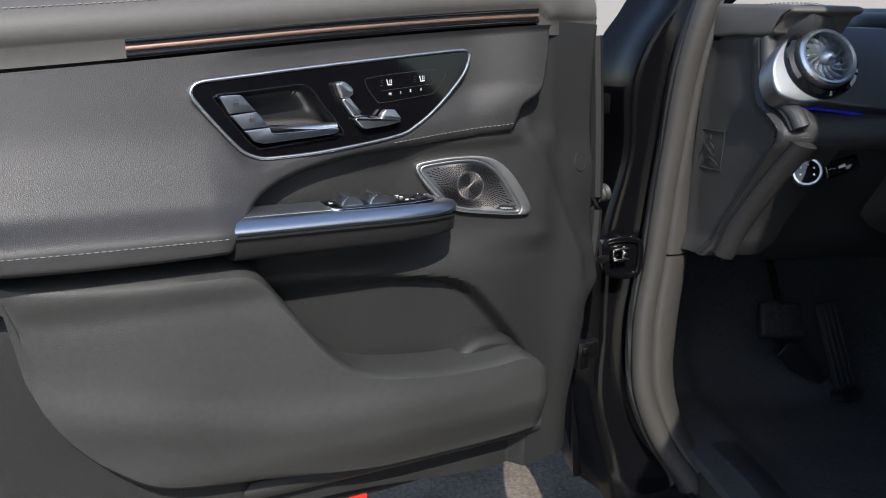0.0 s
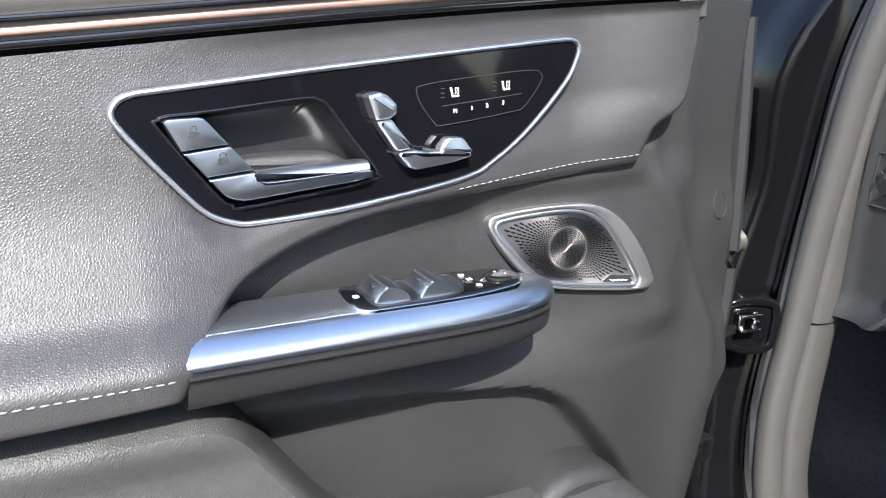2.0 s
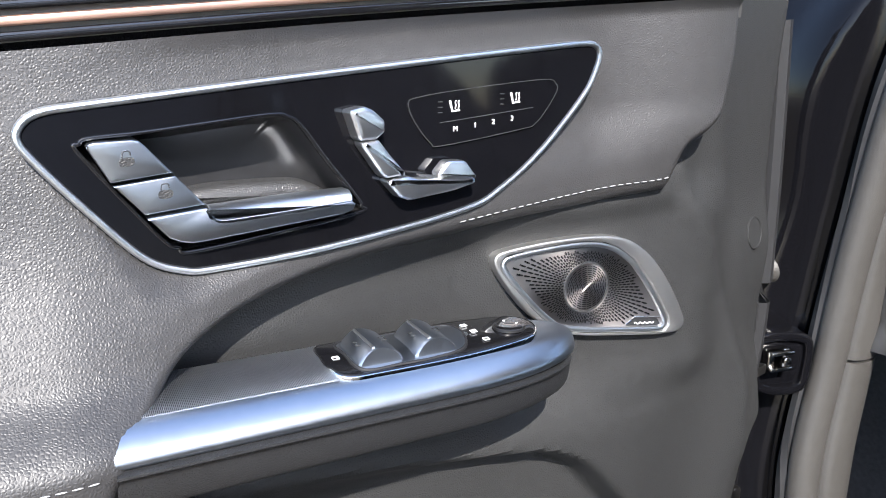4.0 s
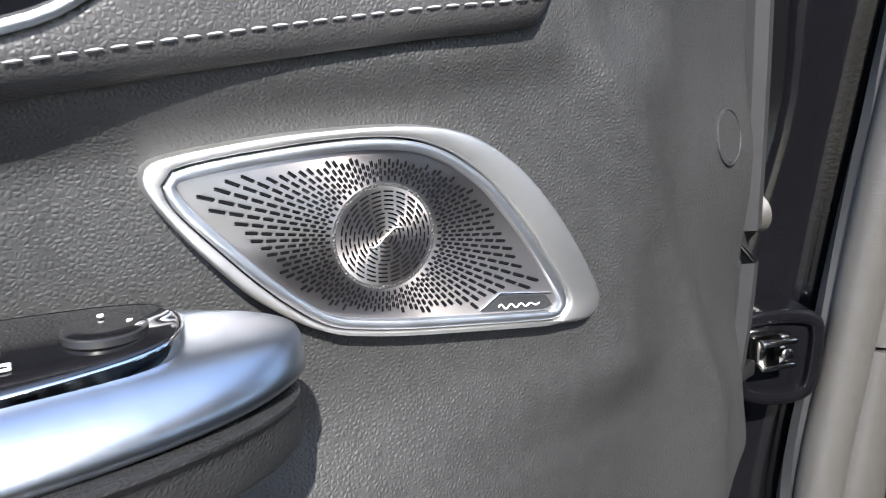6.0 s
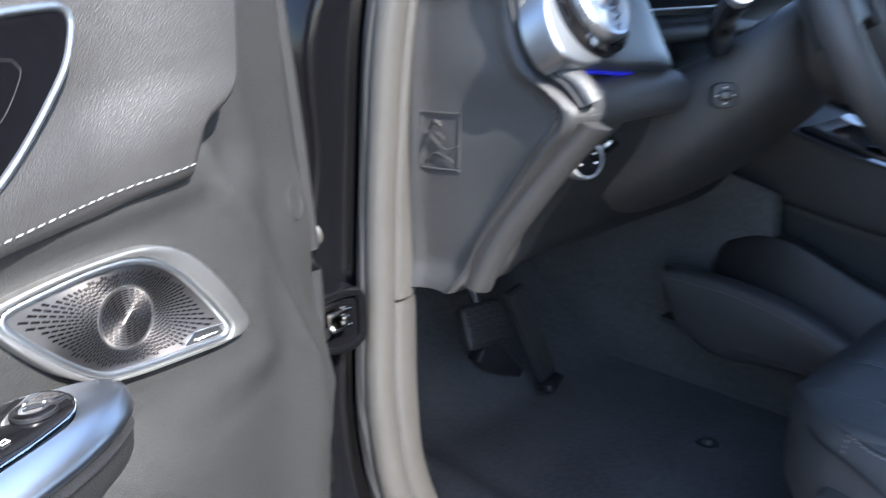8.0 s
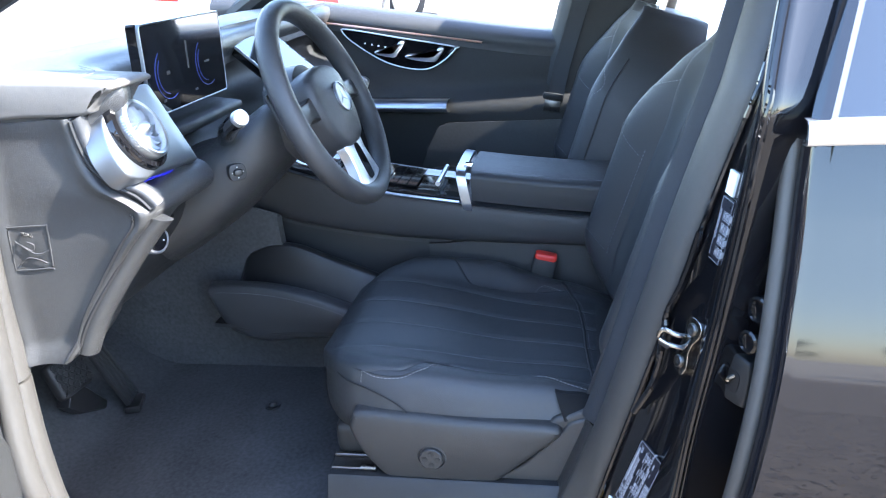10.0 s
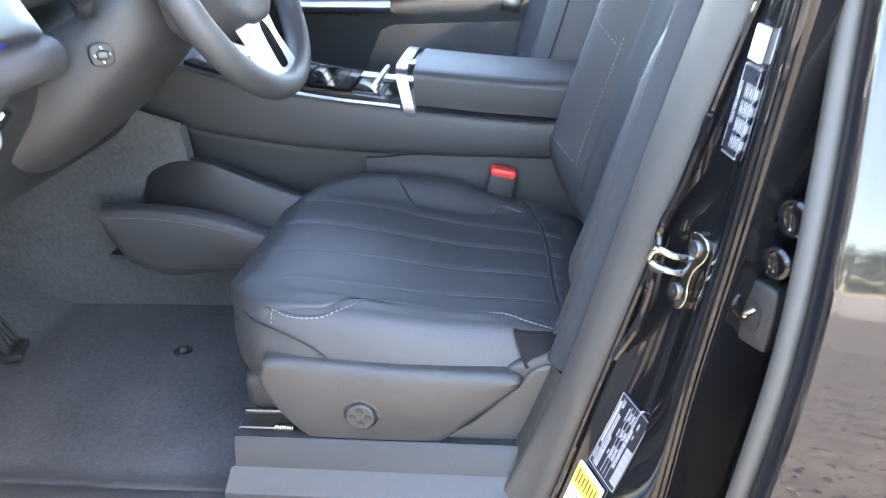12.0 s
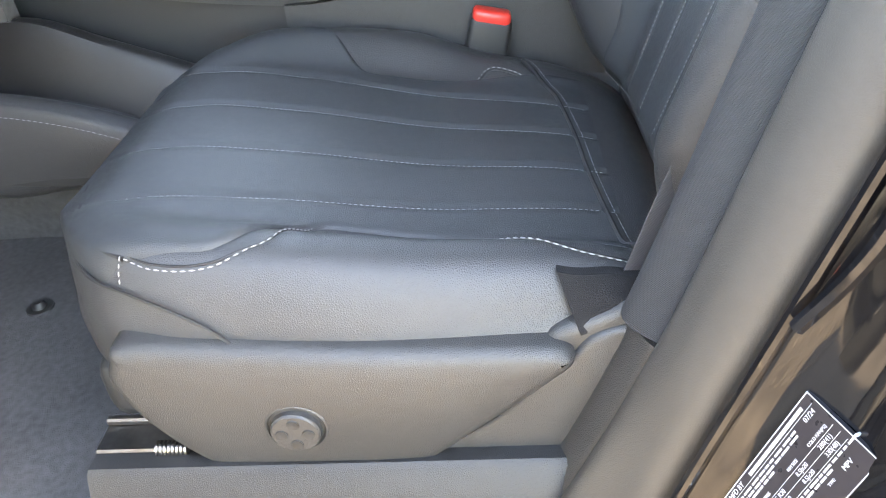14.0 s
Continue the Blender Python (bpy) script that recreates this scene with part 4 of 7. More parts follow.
part("stalk", tube([V(q) for q in catmull([(-0.50, 0.76, 1.10), (-0.57, 0.72, 1.125), (-0.605, 0.695, 1.142), (-0.626, 0.670, 1.156)], 16)], lambda s: 0.016 if s < 0.45 else 0.0138, 16), GLOSS, col, "gloss black stalk")
part("stalk_cap", lathe([(0.0136, -0.004), (0.0136, 0.005), (0.012, 0.008), (0, 0.0085)], Matrix.Translation((-0.628, 0.668, 1.158)) @ V((-0.55, -0.75, 0.3)).to_track_quat("Z", "Y").to_matrix().to_4x4(), 24), CHROME, col, "silver stalk end with white print")
aj = Matrix.Translation((-0.523, 0.738, 1.043)) @ V((-0.75, -0.65, 0.05)).to_track_quat("Z", "Y").to_matrix().to_4x4()
adj = part("adjuster_plate", slab(catmull(rect(0.025, 0.025), 32, True), lambda a, b, d: aj @ V((a, b, d)), -0.02, 0.004, 0.002), DARK, col, "small black column adjuster")
part("adjuster_knob", slab(catmull(rect(0.013, 0.010), 24, True), lambda a, b, d: aj @ V((a, b, d)), 0.0, 0.010, 0.003), BLACK_SATIN, col)
for a, b in ((0.0095, 0), (-0.0095, 0), (0, 0.0095), (0, -0.0095)):
    part("adjuster_mark", slab(rect(0.002, 0.002, a, b), lambda p, q, d: aj @ V((p, q, d)), 0.0, 0.0046), WHITE, adj, smooth=0)
# steering wheel
wheel = thing("steering_wheel", pose(0, 0, 0), "black leather steering wheel with silver lower spoke", "steering wheel")
wm = Matrix.Translation(wc) @ Matrix(((1, 0, 0, 0), (0, math.sin(radians(23)), -math.cos(radians(23)), 0), (0, math.cos(radians(23)), math.sin(radians(23)), 0), (0, 0, 0, 1)))
R = 0.182
rimpts = []
for i in range(96):
    a = 2 * math.pi * i / 96
    y = R * math.sin(a)
    rimpts.append(wm @ V((R * math.cos(a), max(y, -0.171 - 0.011 * math.cos(2 * (a + math.pi / 2))), 0)))
rim = part("rim", tube(rimpts, 0.0185, 18, (1.0, 1.12), up=axis, closed=True), SEAT_LEATHER, wheel, "smooth black leather rim", smooth=60)
for a in (0.62, 2.52, 3.75, 5.67):
    part("rim_seam", tube([wm @ V(((R + 0.0170 * math.cos(b)) * math.cos(a), (R + 0.0170 * math.cos(b)) * math.sin(a), 0.0188 * math.sin(b))) for b in np.linspace(0, 2 * math.pi, 24)], 0.0007, 5), BLACK_RUBBER, rim)
hubo = catmull([(-0.088, 0.034), (-0.062, 0.062), (0, 0.070), (0.062, 0.062), (0.088, 0.034), (0.082, -0.03), (0.052, -0.078), (0, -0.088), (-0.052, -0.078), (-0.082, -0.03)], 60, True)
hub = part("airbag_cover", slab(hubo, lambda a, b, d: wm @ V((a, b, d)), -0.04, 0.018, 0.016, dome=0.012), SEAT_LEATHER, wheel, "black airbag cover", smooth=70)
part("emblem_disc", lathe([(0.0275, -0.004), (0.0275, 0.0025), (0.0, 0.0025)], wm @ Matrix.Translation((0, 0.0, 0.0275)), 40), DARK, hub, "dark emblem disc")
# ring and bars take a darker metal than chrome, in place of missing shade
part("emblem", lathe([(0.029, 0.0), (0.029, 0.004), (0.0265, 0.005), (0.0262, 0.003)], wm @ Matrix.Translation((0, 0.0, 0.0275)), 40), SWITCH_METAL, hub, "round chrome emblem ring darkened for shade")
for k in range(3):
    a = math.pi / 2 + k * 2 * math.pi / 3
    part("emblem_bar", tube([wm @ V((r * math.cos(a), r * math.sin(a), 0.0300)) for r in (0.0, 0.027)], lambda s: 0.0021 - 0.0013 * s, 6), SWITCH_METAL, hub)
for sx in (-1, 1):
    sp = np.array([(sx * x, y) for x, y in ((0.070, 0.026), (0.110, 0.022), (0.160, 0.018), (0.160, -0.016), (0.110, -0.010), (0.070, -0.018))])
    part("spoke", slab(catmull(sp, 40, True), lambda a, b, d: wm @ V((a, b, d)), -0.018, 0.006, 0.004), BLACK_SATIN, wheel, "black side spoke with keys")
    part("shift_paddle", box(wm @ Matrix.Translation((sx * 0.112, 0.02, -0.045)), (0.05, 0.085, 0.006), 0.0025, 2), DARK, wheel, "black shift paddle")
low = [(-0.040, -0.075), (0.040, -0.075), (0.044, -0.11), (0.056, -0.155), (0.050, -0.172), (0, -0.176), (-0.050, -0.172), (-0.056, -0.155), (-0.044, -0.11)]
lo_ = part("spoke", slab(catmull(low, 60, True), lambda a, b, d: wm @ V((a, b, d)), -0.014, 0.008, 0.006), CHROME, wheel, "satin silver lower spoke")
part("spoke_gap", slab(catmull([(-0.012, -0.092), (0.012, -0.092), (0.016, -0.15), (0, -0.158), (-0.016, -0.15)], 30, True), lambda a, b, d: wm @ V((a, b, d)), 0.0, 0.0086), GLOSS, lo_, "dark slot")
part("hub_back", lathe([(0.085, -0.085), (0.095, -0.05), (0.085, -0.02), (0.06, -0.01), (0, -0.01)], wm, 40), HARD, wheel, "black hub cover")

# pedals
brake = thing("brake_pedal", pose(0, 0, 0), "black ribbed rubber brake pedal", "pedal")
bmx = Matrix.Translation((-0.500, 1.205, 0.606)) @ Matrix.Rotation(radians(-22), 4, "X") @ Matrix.Rotation(radians(4), 4, "Y")
pad = part("pad", box(bmx, (0.100, 0.028, 0.084), 0.012, 3), BLACK_RUBBER, brake, "ribbed rubber pad")
for i in range(9):
    for j in range(7):
        part("rib", box(bmx @ Matrix.Translation((-0.041 + 0.0102 * i, -0.0145, -0.031 + 0.0105 * j)) @ Matrix.Rotation(radians(45 if (i + j) % 2 else -45), 4, "Y"), (0.010, 0.003, 0.004), 0.001, 1), DARK, pad)
part("arm", tube([V(q) for q in ((-0.50, 1.21, 0.63), (-0.505, 1.28, 0.75), (-0.51, 1.34, 0.90))], 0.010, 8, (1, 0.7)), STEEL, brake)
gas = thing("accelerator_pedal", pose(0, 0, 0), "tall black accelerator pedal hinged at the floor", "pedal")
gm = Matrix.Translation((-0.362, 1.212, 0.540)) @ Matrix.Rotation(radians(-14), 4, "X") @ Matrix.Rotation(radians(-13), 4, "Y")
part("plate", box(gm, (0.050, 0.014, 0.205), 0.006, 2), BLACK_RUBBER, gas, "rubber pedal plate")
for i in range(4):
    part("rib", box(gm @ Matrix.Translation((-0.018 + 0.012 * i, -0.009, 0.0)), (0.005, 0.006, 0.185), 0.001, 1), DARK, gas)
part("foot", box(Matrix.Translation((-0.338, 1.185, 0.432)) @ Matrix.Rotation(radians(20), 4, "Z"), (0.066, 0.036, 0.018), 0.005, 2), BLACK_SATIN, gas)
part("bracket", slab(np.array([(-0.455, 0.535), (-0.425, 0.540), (-0.350, 0.446), (-0.362, 0.430), (-0.445, 0.470), (-0.475, 0.505)]), lambda a, b, d: V((a, 1.255 - d, b)), -0.02, 0.010, 0.004), BLACK_SATIN, gas, "dark pedal bracket")

# ---- seats ----
SX = -0.37
seat = thing("driver_seat", pose(SX, 0, 0), "black leather car seat with perforated centre and power switch", "car seat", "front seats")
zc = curve1([0.02, 0.08, 0.12, 0.3, 0.45, 0.55, 0.60, 0.63, 0.648, 0.655], [0.575, 0.628, 0.640, 0.663, 0.690, 0.700, 0.694, 0.676, 0.640, 0.600])
hb = curve1([0.08, 0.2, 0.35, 0.5, 0.58, 0.655], [0.026, 0.036, 0.034, 0.018, 0.004, 0.0])
hw = curve1([0.02, 0.08, 0.2, 0.42, 0.50, 0.55, 0.59, 0.615, 0.635, 0.648, 0.655], [0.248, 0.264, 0.280, 0.288, 0.281, 0.260, 0.220, 0.178, 0.128, 0.080, 0.03])


def cushion_z(x, y):
    t = abs(x) / hw(y)
    z = zc(y) + hb(y) * step(t, 0.60, 0.82)
    if x > 0:
        z -= 0.026 * step(0.34 - y, 0.0, 0.14) * step(t, 0.60, 0.85)
    return z - 0.055 * max(0.0, (t - 0.88) / 0.12) ** 2.0


rows = []
for y in np.concatenate([np.linspace(0.02, 0.55, 46), np.linspace(0.56, 0.655, 18)]):
    w = hw(y)
    row = [V((-w + 0.012, y, 0.585)), V((-w - 0.004, y, 0.60)), V((-w - 0.006, y, 0.625))]
    row += [V((x, y, max(0.59, cushion_z(x, y)))) for x in np.linspace(-w, w, 60)]
    row += [V((w + 0.006, y, 0.625)), V((w + 0.004, y, 0.60)), V((w - 0.012, y, 0.585))]
    rows.append(row)
bm = bmesh.new()
vs = grid(bm, rows)
bm.faces.new(vs[0])
bm.faces.new(vs[-1][::-1])
cushion = part("cushion", bm, SEAT_LEATHER, seat, "smooth black leather cushion", smooth=70)


def insert_edge(y):
    return 0.176 + 0.080 * step(y, 0.372, 0.455) + 0.022 * step(0.30 - y, 0.0, 0.15)


SEAMS = (-0.62, -0.21, 0.21, 0.62)


def fan(y):
    """Half width over which the flutes spread."""
    return 0.185 + 0.13 * (y - 0.12)


rows = []
for y in np.concatenate([np.linspace(0.115, 0.56, 60), np.linspace(0.565, 0.652, 16)]):
    e = min(insert_edge(y), hw(y) * 0.955)
    fade = step(y, 0.635, 0.58)
    row = []
    for t in np.linspace(-1, 1, 90):
        g = sum(math.exp(-((t * e - s * fan(y)) / 0.0045) ** 2) for s in SEAMS) * 0.0032 * fade
        puff = 0.0022 * fade
        row.append(V((t * e, y + (0.004 if y > 0.62 else 0), cushion_z(t * e, y) + 0.0025 + puff - g - 0.004 * max(0, (abs(t) - 0.97) / 0.03))))
    rows.append(row)
centre = part("cushion_centre", sheet(rows, 0.006, (0, 0, -1)), SEAT_CENTRE, seat, "perforated leather centre with long flutes", smooth=60)
lines = []
for s in SEAMS:
    lines.append([V((s * fan(y), y, cushion_z(s * fan(y), y) + 0.0022)) for y in np.linspace(0.12, 0.60, 80)])
part("seam_thread", stitches(lines, 0.0030, 0.0022, 0.0005, (0, 0, 1)), STITCH_DARK, centre, "dark seam thread", kind="stuff")
bm = bmesh.new()
for s in SEAMS:
    for d in (-0.05, 0.05):
        for y in np.linspace(0.14, 0.60, 70):
            x = (s + d) * fan(y)
            z = cushion_z(x, y) + 0.0050
            bm.faces.new([bm.verts.new((x + 0.0006 * math.cos(a), y + 0.0006 * math.sin(a), z)) for a in (0, 1.57, 3.14, 4.71)])
part("perforation", bm, BLACK_RUBBER, centre, "rows of fine holes", smooth=0, kind="stuff")
def on_top(pts, n, lift=0.0012):
    """A smooth line over the cushion through (across, along) places."""
    return [V((x, y, cushion_z(x, y) + lift)) for x, y in catmull(pts, n)]


LINES = ([(-0.254, 0.518), (-0.264, 0.495), (-0.268, 0.465), (-0.264, 0.435), (-0.246, 0.408), (-0.215, 0.396), (-0.172, 0.386)],
         [(0.250, 0.482), (0.225, 0.462), (0.202, 0.440), (0.184, 0.417), (0.176, 0.385)],
         [(0.128, 0.258), (0.160, 0.252), (0.190, 0.240), (0.205, 0.224), (0.200, 0.20), (0.187, 0.18)],
         [(-0.200, 0.235), (-0.222, 0.200), (-0.236, 0.165), (-0.239, 0.122)])
part("stitching", stitches([on_top(q, 50) for q in LINES], 0.0046, 0.0026, 0.0007, (0, 0, 1)), STITCH, cushion, "pale contrast stitching", kind="stuff")
for q in LINES:
    part("seam", tube(on_top([(x - 0.003 * (1 if x > 0 else -1), y) for x, y in q], 40, -0.0002), 0.0011, 6), BLACK_RUBBER, cushion)
rim = [(-0.254, 0.518), (-0.236, 0.548), (-0.205, 0.574), (-0.162, 0.596), (-0.12, 0.612), (-0.06, 0.626), (0.0, 0.630)]
rim += [(-x, y) for x, y in rim[-2::-1]]
part("piping", tube(on_top(rim, 80, 0.0008), 0.0024, 8), BLACK_RUBBER, cushion, "dark piping along the front edge")
part("stitching", stitches([on_top([(x * 0.985, y - 0.005) for x, y in rim], 80)], 0.0046, 0.0026, 0.0004, (0, 0, 1)), STITCH_DARK, cushion, kind="stuff")
part("stitching", stitches([[V((-0.256, 0.519, 0.713)), V((-0.264, 0.520, 0.703)), V((-0.270, 0.520, 0.690))]], 0.0040, 0.0020, 0.0006, (-1, 0, 0.5)), STITCH, cushion, kind="stuff")
low_seam = [V((p[0] - 0.0015, p[1], p[2])) for p in catmull([(-0.222, 0.576, 0.688), (-0.250, 0.550, 0.688), (-0.272, 0.510, 0.687), (-0.281, 0.480, 0.678), (-0.287, 0.452, 0.664), (-0.293, 0.43, 0.646)], 40)]
part("seam", tube(low_seam, 0.0016, 6), BLACK_RUBBER, cushion, "seam of the front corner piece")
rear = [(0.222, 0.186), (0.20, 0.174), (0.15, 0.154), (0.11, 0.147), (0.03, 0.139), (-0.035, 0.136), (-0.12, 0.128), (-0.20, 0.116), (-0.24, 0.100)]
part("piping", tube(on_top(rear, 60, 0.0035), 0.0030, 8), BLACK_RUBBER, cushion, "dark piping behind the flutes")
part("stitching", stitches([on_top([(x, y - 0.008) for x, y in rear], 60, 0.0050)], 0.0046, 0.0026, 0.0004, (0, 0, 1)), STITCH_DARK, cushion, kind="stuff")
# plastic side shield
sh = catmull([(0.540, 0.612), (0.537, 0.640), (0.522, 0.655), (0.44, 0.654), (0.30, 0.646), (0.210, 0.641), (0.182, 0.636), (0.177, 0.622), (0.198, 0.602), (0.245, 0.562), (0.313, 0.499), (0.34, 0.494), (0.42, 0.500), (0.474, 0.513), (0.515, 0.560)], 112, True)
on_side = lambda y, z, d: V((-0.285 - d - 0.012 * math.exp(-((y - 0.36) / 0.18) ** 2) * step(z, 0.49, 0.60) * (1 - 0.35 * step(z, 0.62, 0.66)), y, z))
shield = part("side_shield", slab(sh, on_side, -0.06, 0.012, 0.012, dome=0.002), HARD, seat, "grained plastic side shield", smooth=60)
sh2 = catmull([(0.302, 0.497), (0.240, 0.560), (0.182, 0.620), (0.160, 0.644), (0.115, 0.656), (0.06, 0.665), (0.02, 0.62), (0.02, 0.53), (0.08, 0.49)], 72, True)
part("rear_shield", slab(sh2, on_side, -0.05, 0.002, 0.006), HARD, seat, "grained plastic rear shield", smooth=60)
cover = catmull([(0.196, 0.640), (0.150, 0.660), (0.10, 0.682), (0.05, 0.700), (0.03, 0.690), (0.04, 0.655), (0.10, 0.625), (0.17, 0.612)], 64, True)
part("hinge_cover", slab(cover, on_side, -0.05, -0.004, 0.008), HARD, seat, "grained plastic hinge cover", smooth=60)
km = Matrix.Translation((-0.3085, 0.3965, 0.577)) @ Matrix.Rotation(radians(-90), 4, "Y")
knob = part("seat_switch", lathe([(0.0262, -0.006), (0.0255, 0.0010), (0.0238, 0.0022), (0.0226, 0.0010), (0.0220, -0.0020), (0.0205, -0.0020), (0.0202, 0.0062), (0.0186, 0.0080), (0.0, 0.0083)], km, 40), HARD, seat, "round four-way lumbar switch")
for a in range(4):
    part("dimple", lathe([(0.0052, -0.0006), (0.0048, 0.0004), (0.0040, 0.0002), (0, -0.0002)], km @ Matrix.Translation((0.0108 * math.cos(a * math.pi / 2), 0.0108 * math.sin(a * math.pi / 2), 0.0086)), 18), DARK, knob)
part("switch_gap", tube([km @ V((0.0212 * math.cos(b), 0.0212 * math.sin(b), -0.0006)) for b in np.linspace(0, 2 * math.pi, 40, endpoint=False)], 0.0012, 6, closed=True), BLACK_RUBBER, knob)
# runner
rows = [[V((x, y, z)) for x, z in ((-0.260, 0.505), (-0.264, 0.524), (-0.304, 0.527), (-0.309, 0.523), (-0.322, 0.488), (-0.324, 0.484))] for y in np.linspace(0.10, 0.588, 16)]
part("runner_cover", sheet(rows, 0.01, (0.6, 0, -0.6)), ARM_SIDE, seat, "black runner cover")
rows = [[V((x, y + e, z)) for x, z, e in ((-0.3225, 0.487, 0.0), (-0.326, 0.484, 0.002), (-0.350, 0.462, 0.006), (-0.351, 0.457, 0.006), (-0.346, 0.420, 0.0))] for y in np.linspace(0.10, 0.592, 16)]
part("runner_lip", sheet(rows, 0.01, (0.7, 0, -0.4)), HARD, seat, "sloping black lip along the runner")
bm = bmesh.new()
rbox(bm, Matrix.Translation((-0.268, 0.548, 0.524)), (0.035, 0.085, 0.008), 0.002, 1)
rbox(bm, Matrix.Translation((-0.252, 0.548, 0.531)), (0.008, 0.085, 0.008), 0.002, 1)
part("runner", bm, GREASED, seat, "greased steel runner")
part("runner_spring", lathe([(0.006 + 0.0012 * (i % 2), 0.0018 * i) for i in range(16)], Matrix.Translation((-0.285, 0.505, 0.530)) @ Matrix.Rotation(radians(-90), 4, "X"), 12), GREASED, seat)
part("cushion_base", box(Matrix.Translation((0.0, 0.36, 0.56)), (0.50, 0.46, 0.07), 0.02, 3), DARK, seat, "dark seat base")
for sx in (-0.2, 0.2):
    part("support", box(Matrix.Translation((sx, 0.35, 0.47)), (0.05, 0.40, 0.13), 0.004, 1), DARK, seat)
# side cloth gusset at the rear corner
ga, gb, gc, gd = (np.array(q) for q in ((-0.255, 0.188, 0.682), (-0.281, 0.172, 0.640), (-0.262, 0.092, 0.650), (-0.250, 0.104, 0.668)))
rows = []
for a in np.linspace(0, 1, 14):
    row = []
    for b in np.linspace(0, 1, 12):
        q = (ga * (1 - a) + gd * a) * (1 - b) + (gb * (1 - a) + gc * a) * b
        row.append(V(q) + V((-0.007 - 0.006 * math.sin(a * math.pi) * math.sin(b * math.pi) - 0.002 * math.sin(a * 9 + b * 4), 0, 0.003)))
    rows.append(row)
part("gusset", sheet(rows, 0.010, (1, 0, 0)), CLOTH, seat, "folded black cloth gusset")

# backrest
by = lambda h: 0.085 - 0.315 * h
bz = lambda h: 0.630 + 0.949 * h
bw = curve1([0.0, 0.1, 0.3, 0.42, 0.52, 0.58, 0.62], [0.252, 0.284, 0.290, 0.274, 0.225, 0.172, 0.115])


def back_pt(t, h, lift=0.0):
    """A place on the backrest: t across from -1 to 1, h up it."""
    w = bw(h)
    a = abs(t)
    bol = (0.098 if t > 0 else 0.076) * step(h, -0.02, 0.14) * (1 - 0.65 * step(h, 0.38, 0.60))
    d = bol * step(a, 0.42, 0.80) - 0.10 * max(0.0, (a - 0.80) / 0.20) ** 2.2 - 0.02 * step(h, 0.54, 0.62) - 0.03 * step(0.05 - h, 0.0, 0.05)
    d += lift
    return V((t * w, by(h) + d * 0.949, bz(h) + d * 0.315))


rows = []
for h in np.linspace(0.0, 0.62, 60):
    w = bw(h)
    r = [V((-w * 0.92, by(h) - 0.15, bz(h) - 0.05)), V((-w, by(h) - 0.10, bz(h) - 0.03))]
    r += [back_pt(t, h) for t in np.linspace(-1, 1, 60)]
    r += [V((w, by(h) - 0.10, bz(h) - 0.03)), V((w * 0.92, by(h) - 0.15, bz(h) - 0.05))]
    rows.append(r)
bm = bmesh.new()
vs = grid(bm, rows, loop=True)
bm.faces.new(vs[0])
bm.faces.new(vs[-1][::-1])
back = part("backrest", bm, SEAT_LEATHER, seat, "black leather backrest with side bolsters", smooth=70)
rows = []
for h in np.linspace(0.035, 0.59, 60):
    e = 0.56 + 0.14 * step(h, 0.10, 0.0) + 0.16 * step(h, 0.40, 0.62)
    rows.append([back_pt(t * e, h, 0.004 - 0.0035 * sum(math.exp(-((t - s) / 0.022) ** 2) for s in SEAMS) - 0.004 * max(0, (abs(t) - 0.97) / 0.03)) for t in np.linspace(-1, 1, 80)])
bc = part("backrest_centre", sheet(rows, 0.006, (0, -0.95, -0.3)), SEAT_CENTRE, seat, "perforated fluted leather centre", smooth=60)
part("seam_thread", stitches([[back_pt(s * (0.56 + 0.16 * step(h, 0.40, 0.62)), h, 0.0035) for h in np.linspace(0.05, 0.57, 80)] for s in SEAMS], 0.003, 0.0022, 0.0005, (0, 1, 0)), STITCH_DARK, bc, kind="stuff")
sl = []
for sx in (-1, 1):
    sl.append([back_pt(sx * (0.60 + 0.17 * step(h, 0.40, 0.62)), h, 0.0015) for h in np.linspace(0.12, 0.36, 50)])
    if sx > 0:
        sl.append([back_pt(t, 0.125 + 0.02 * math.sin((t - 0.62) * 10), 0.0012) for t in np.linspace(0.62, 0.92, 20)])
    sl.append([back_pt(sx * (0.62 + 0.28 * math.sin(k * math.pi)), 0.34 + 0.17 * k, 0.0015) for k in np.linspace(0, 1, 30)])
part("piping", tube([back_pt(-0.93, h, 0.002) for h in np.linspace(0.02, 0.5, 50)], 0.0024, 8), BLACK_RUBBER, back, "black piping along the bolster")
sl.append([back_pt(t, 0.030, 0.003) for t in np.linspace(-0.7, 0.7, 50)])
# darker thread here: the backrest's shade is put into the stitch colour
part("stitching", stitches(sl, 0.0055, 0.003, 0.0007, (0, 1, 0)), STITCH_DARK, back, "contrast stitching toned down for shade", kind="stuff")
rows = []
for k, (w, d) in zip(np.linspace(0, 1, 12), ((0.07, 0.02), (0.105, 0.035), (0.120, 0.042), (0.126, 0.045), (0.128, 0.046), (0.128, 0.046), (0.127, 0.045), (0.124, 0.043), (0.118, 0.04), (0.105, 0.034), (0.085, 0.026), (0.05, 0.012))):
    h = 0.655 + 0.18 * k
    rows.append([V((w * math.copysign(abs(math.cos(a)) ** 0.6, math.cos(a)), by(h) - 0.045 + d * math.sin(a), bz(h))) for a in (2 * math.pi * i / 28 for i in range(28))])
bm = bmesh.new()
grid(bm, rows, loop=True, caps=True)
part("head_restraint", bm, SEAT_LEATHER, seat, "black leather head restraint", smooth=70)
for sx in (-0.06, 0.06):
    part("restraint_post", tube([V((sx, by(h) - 0.045, bz(h))) for h in (0.58, 0.70)], 0.007, 10), POLISHED, seat)
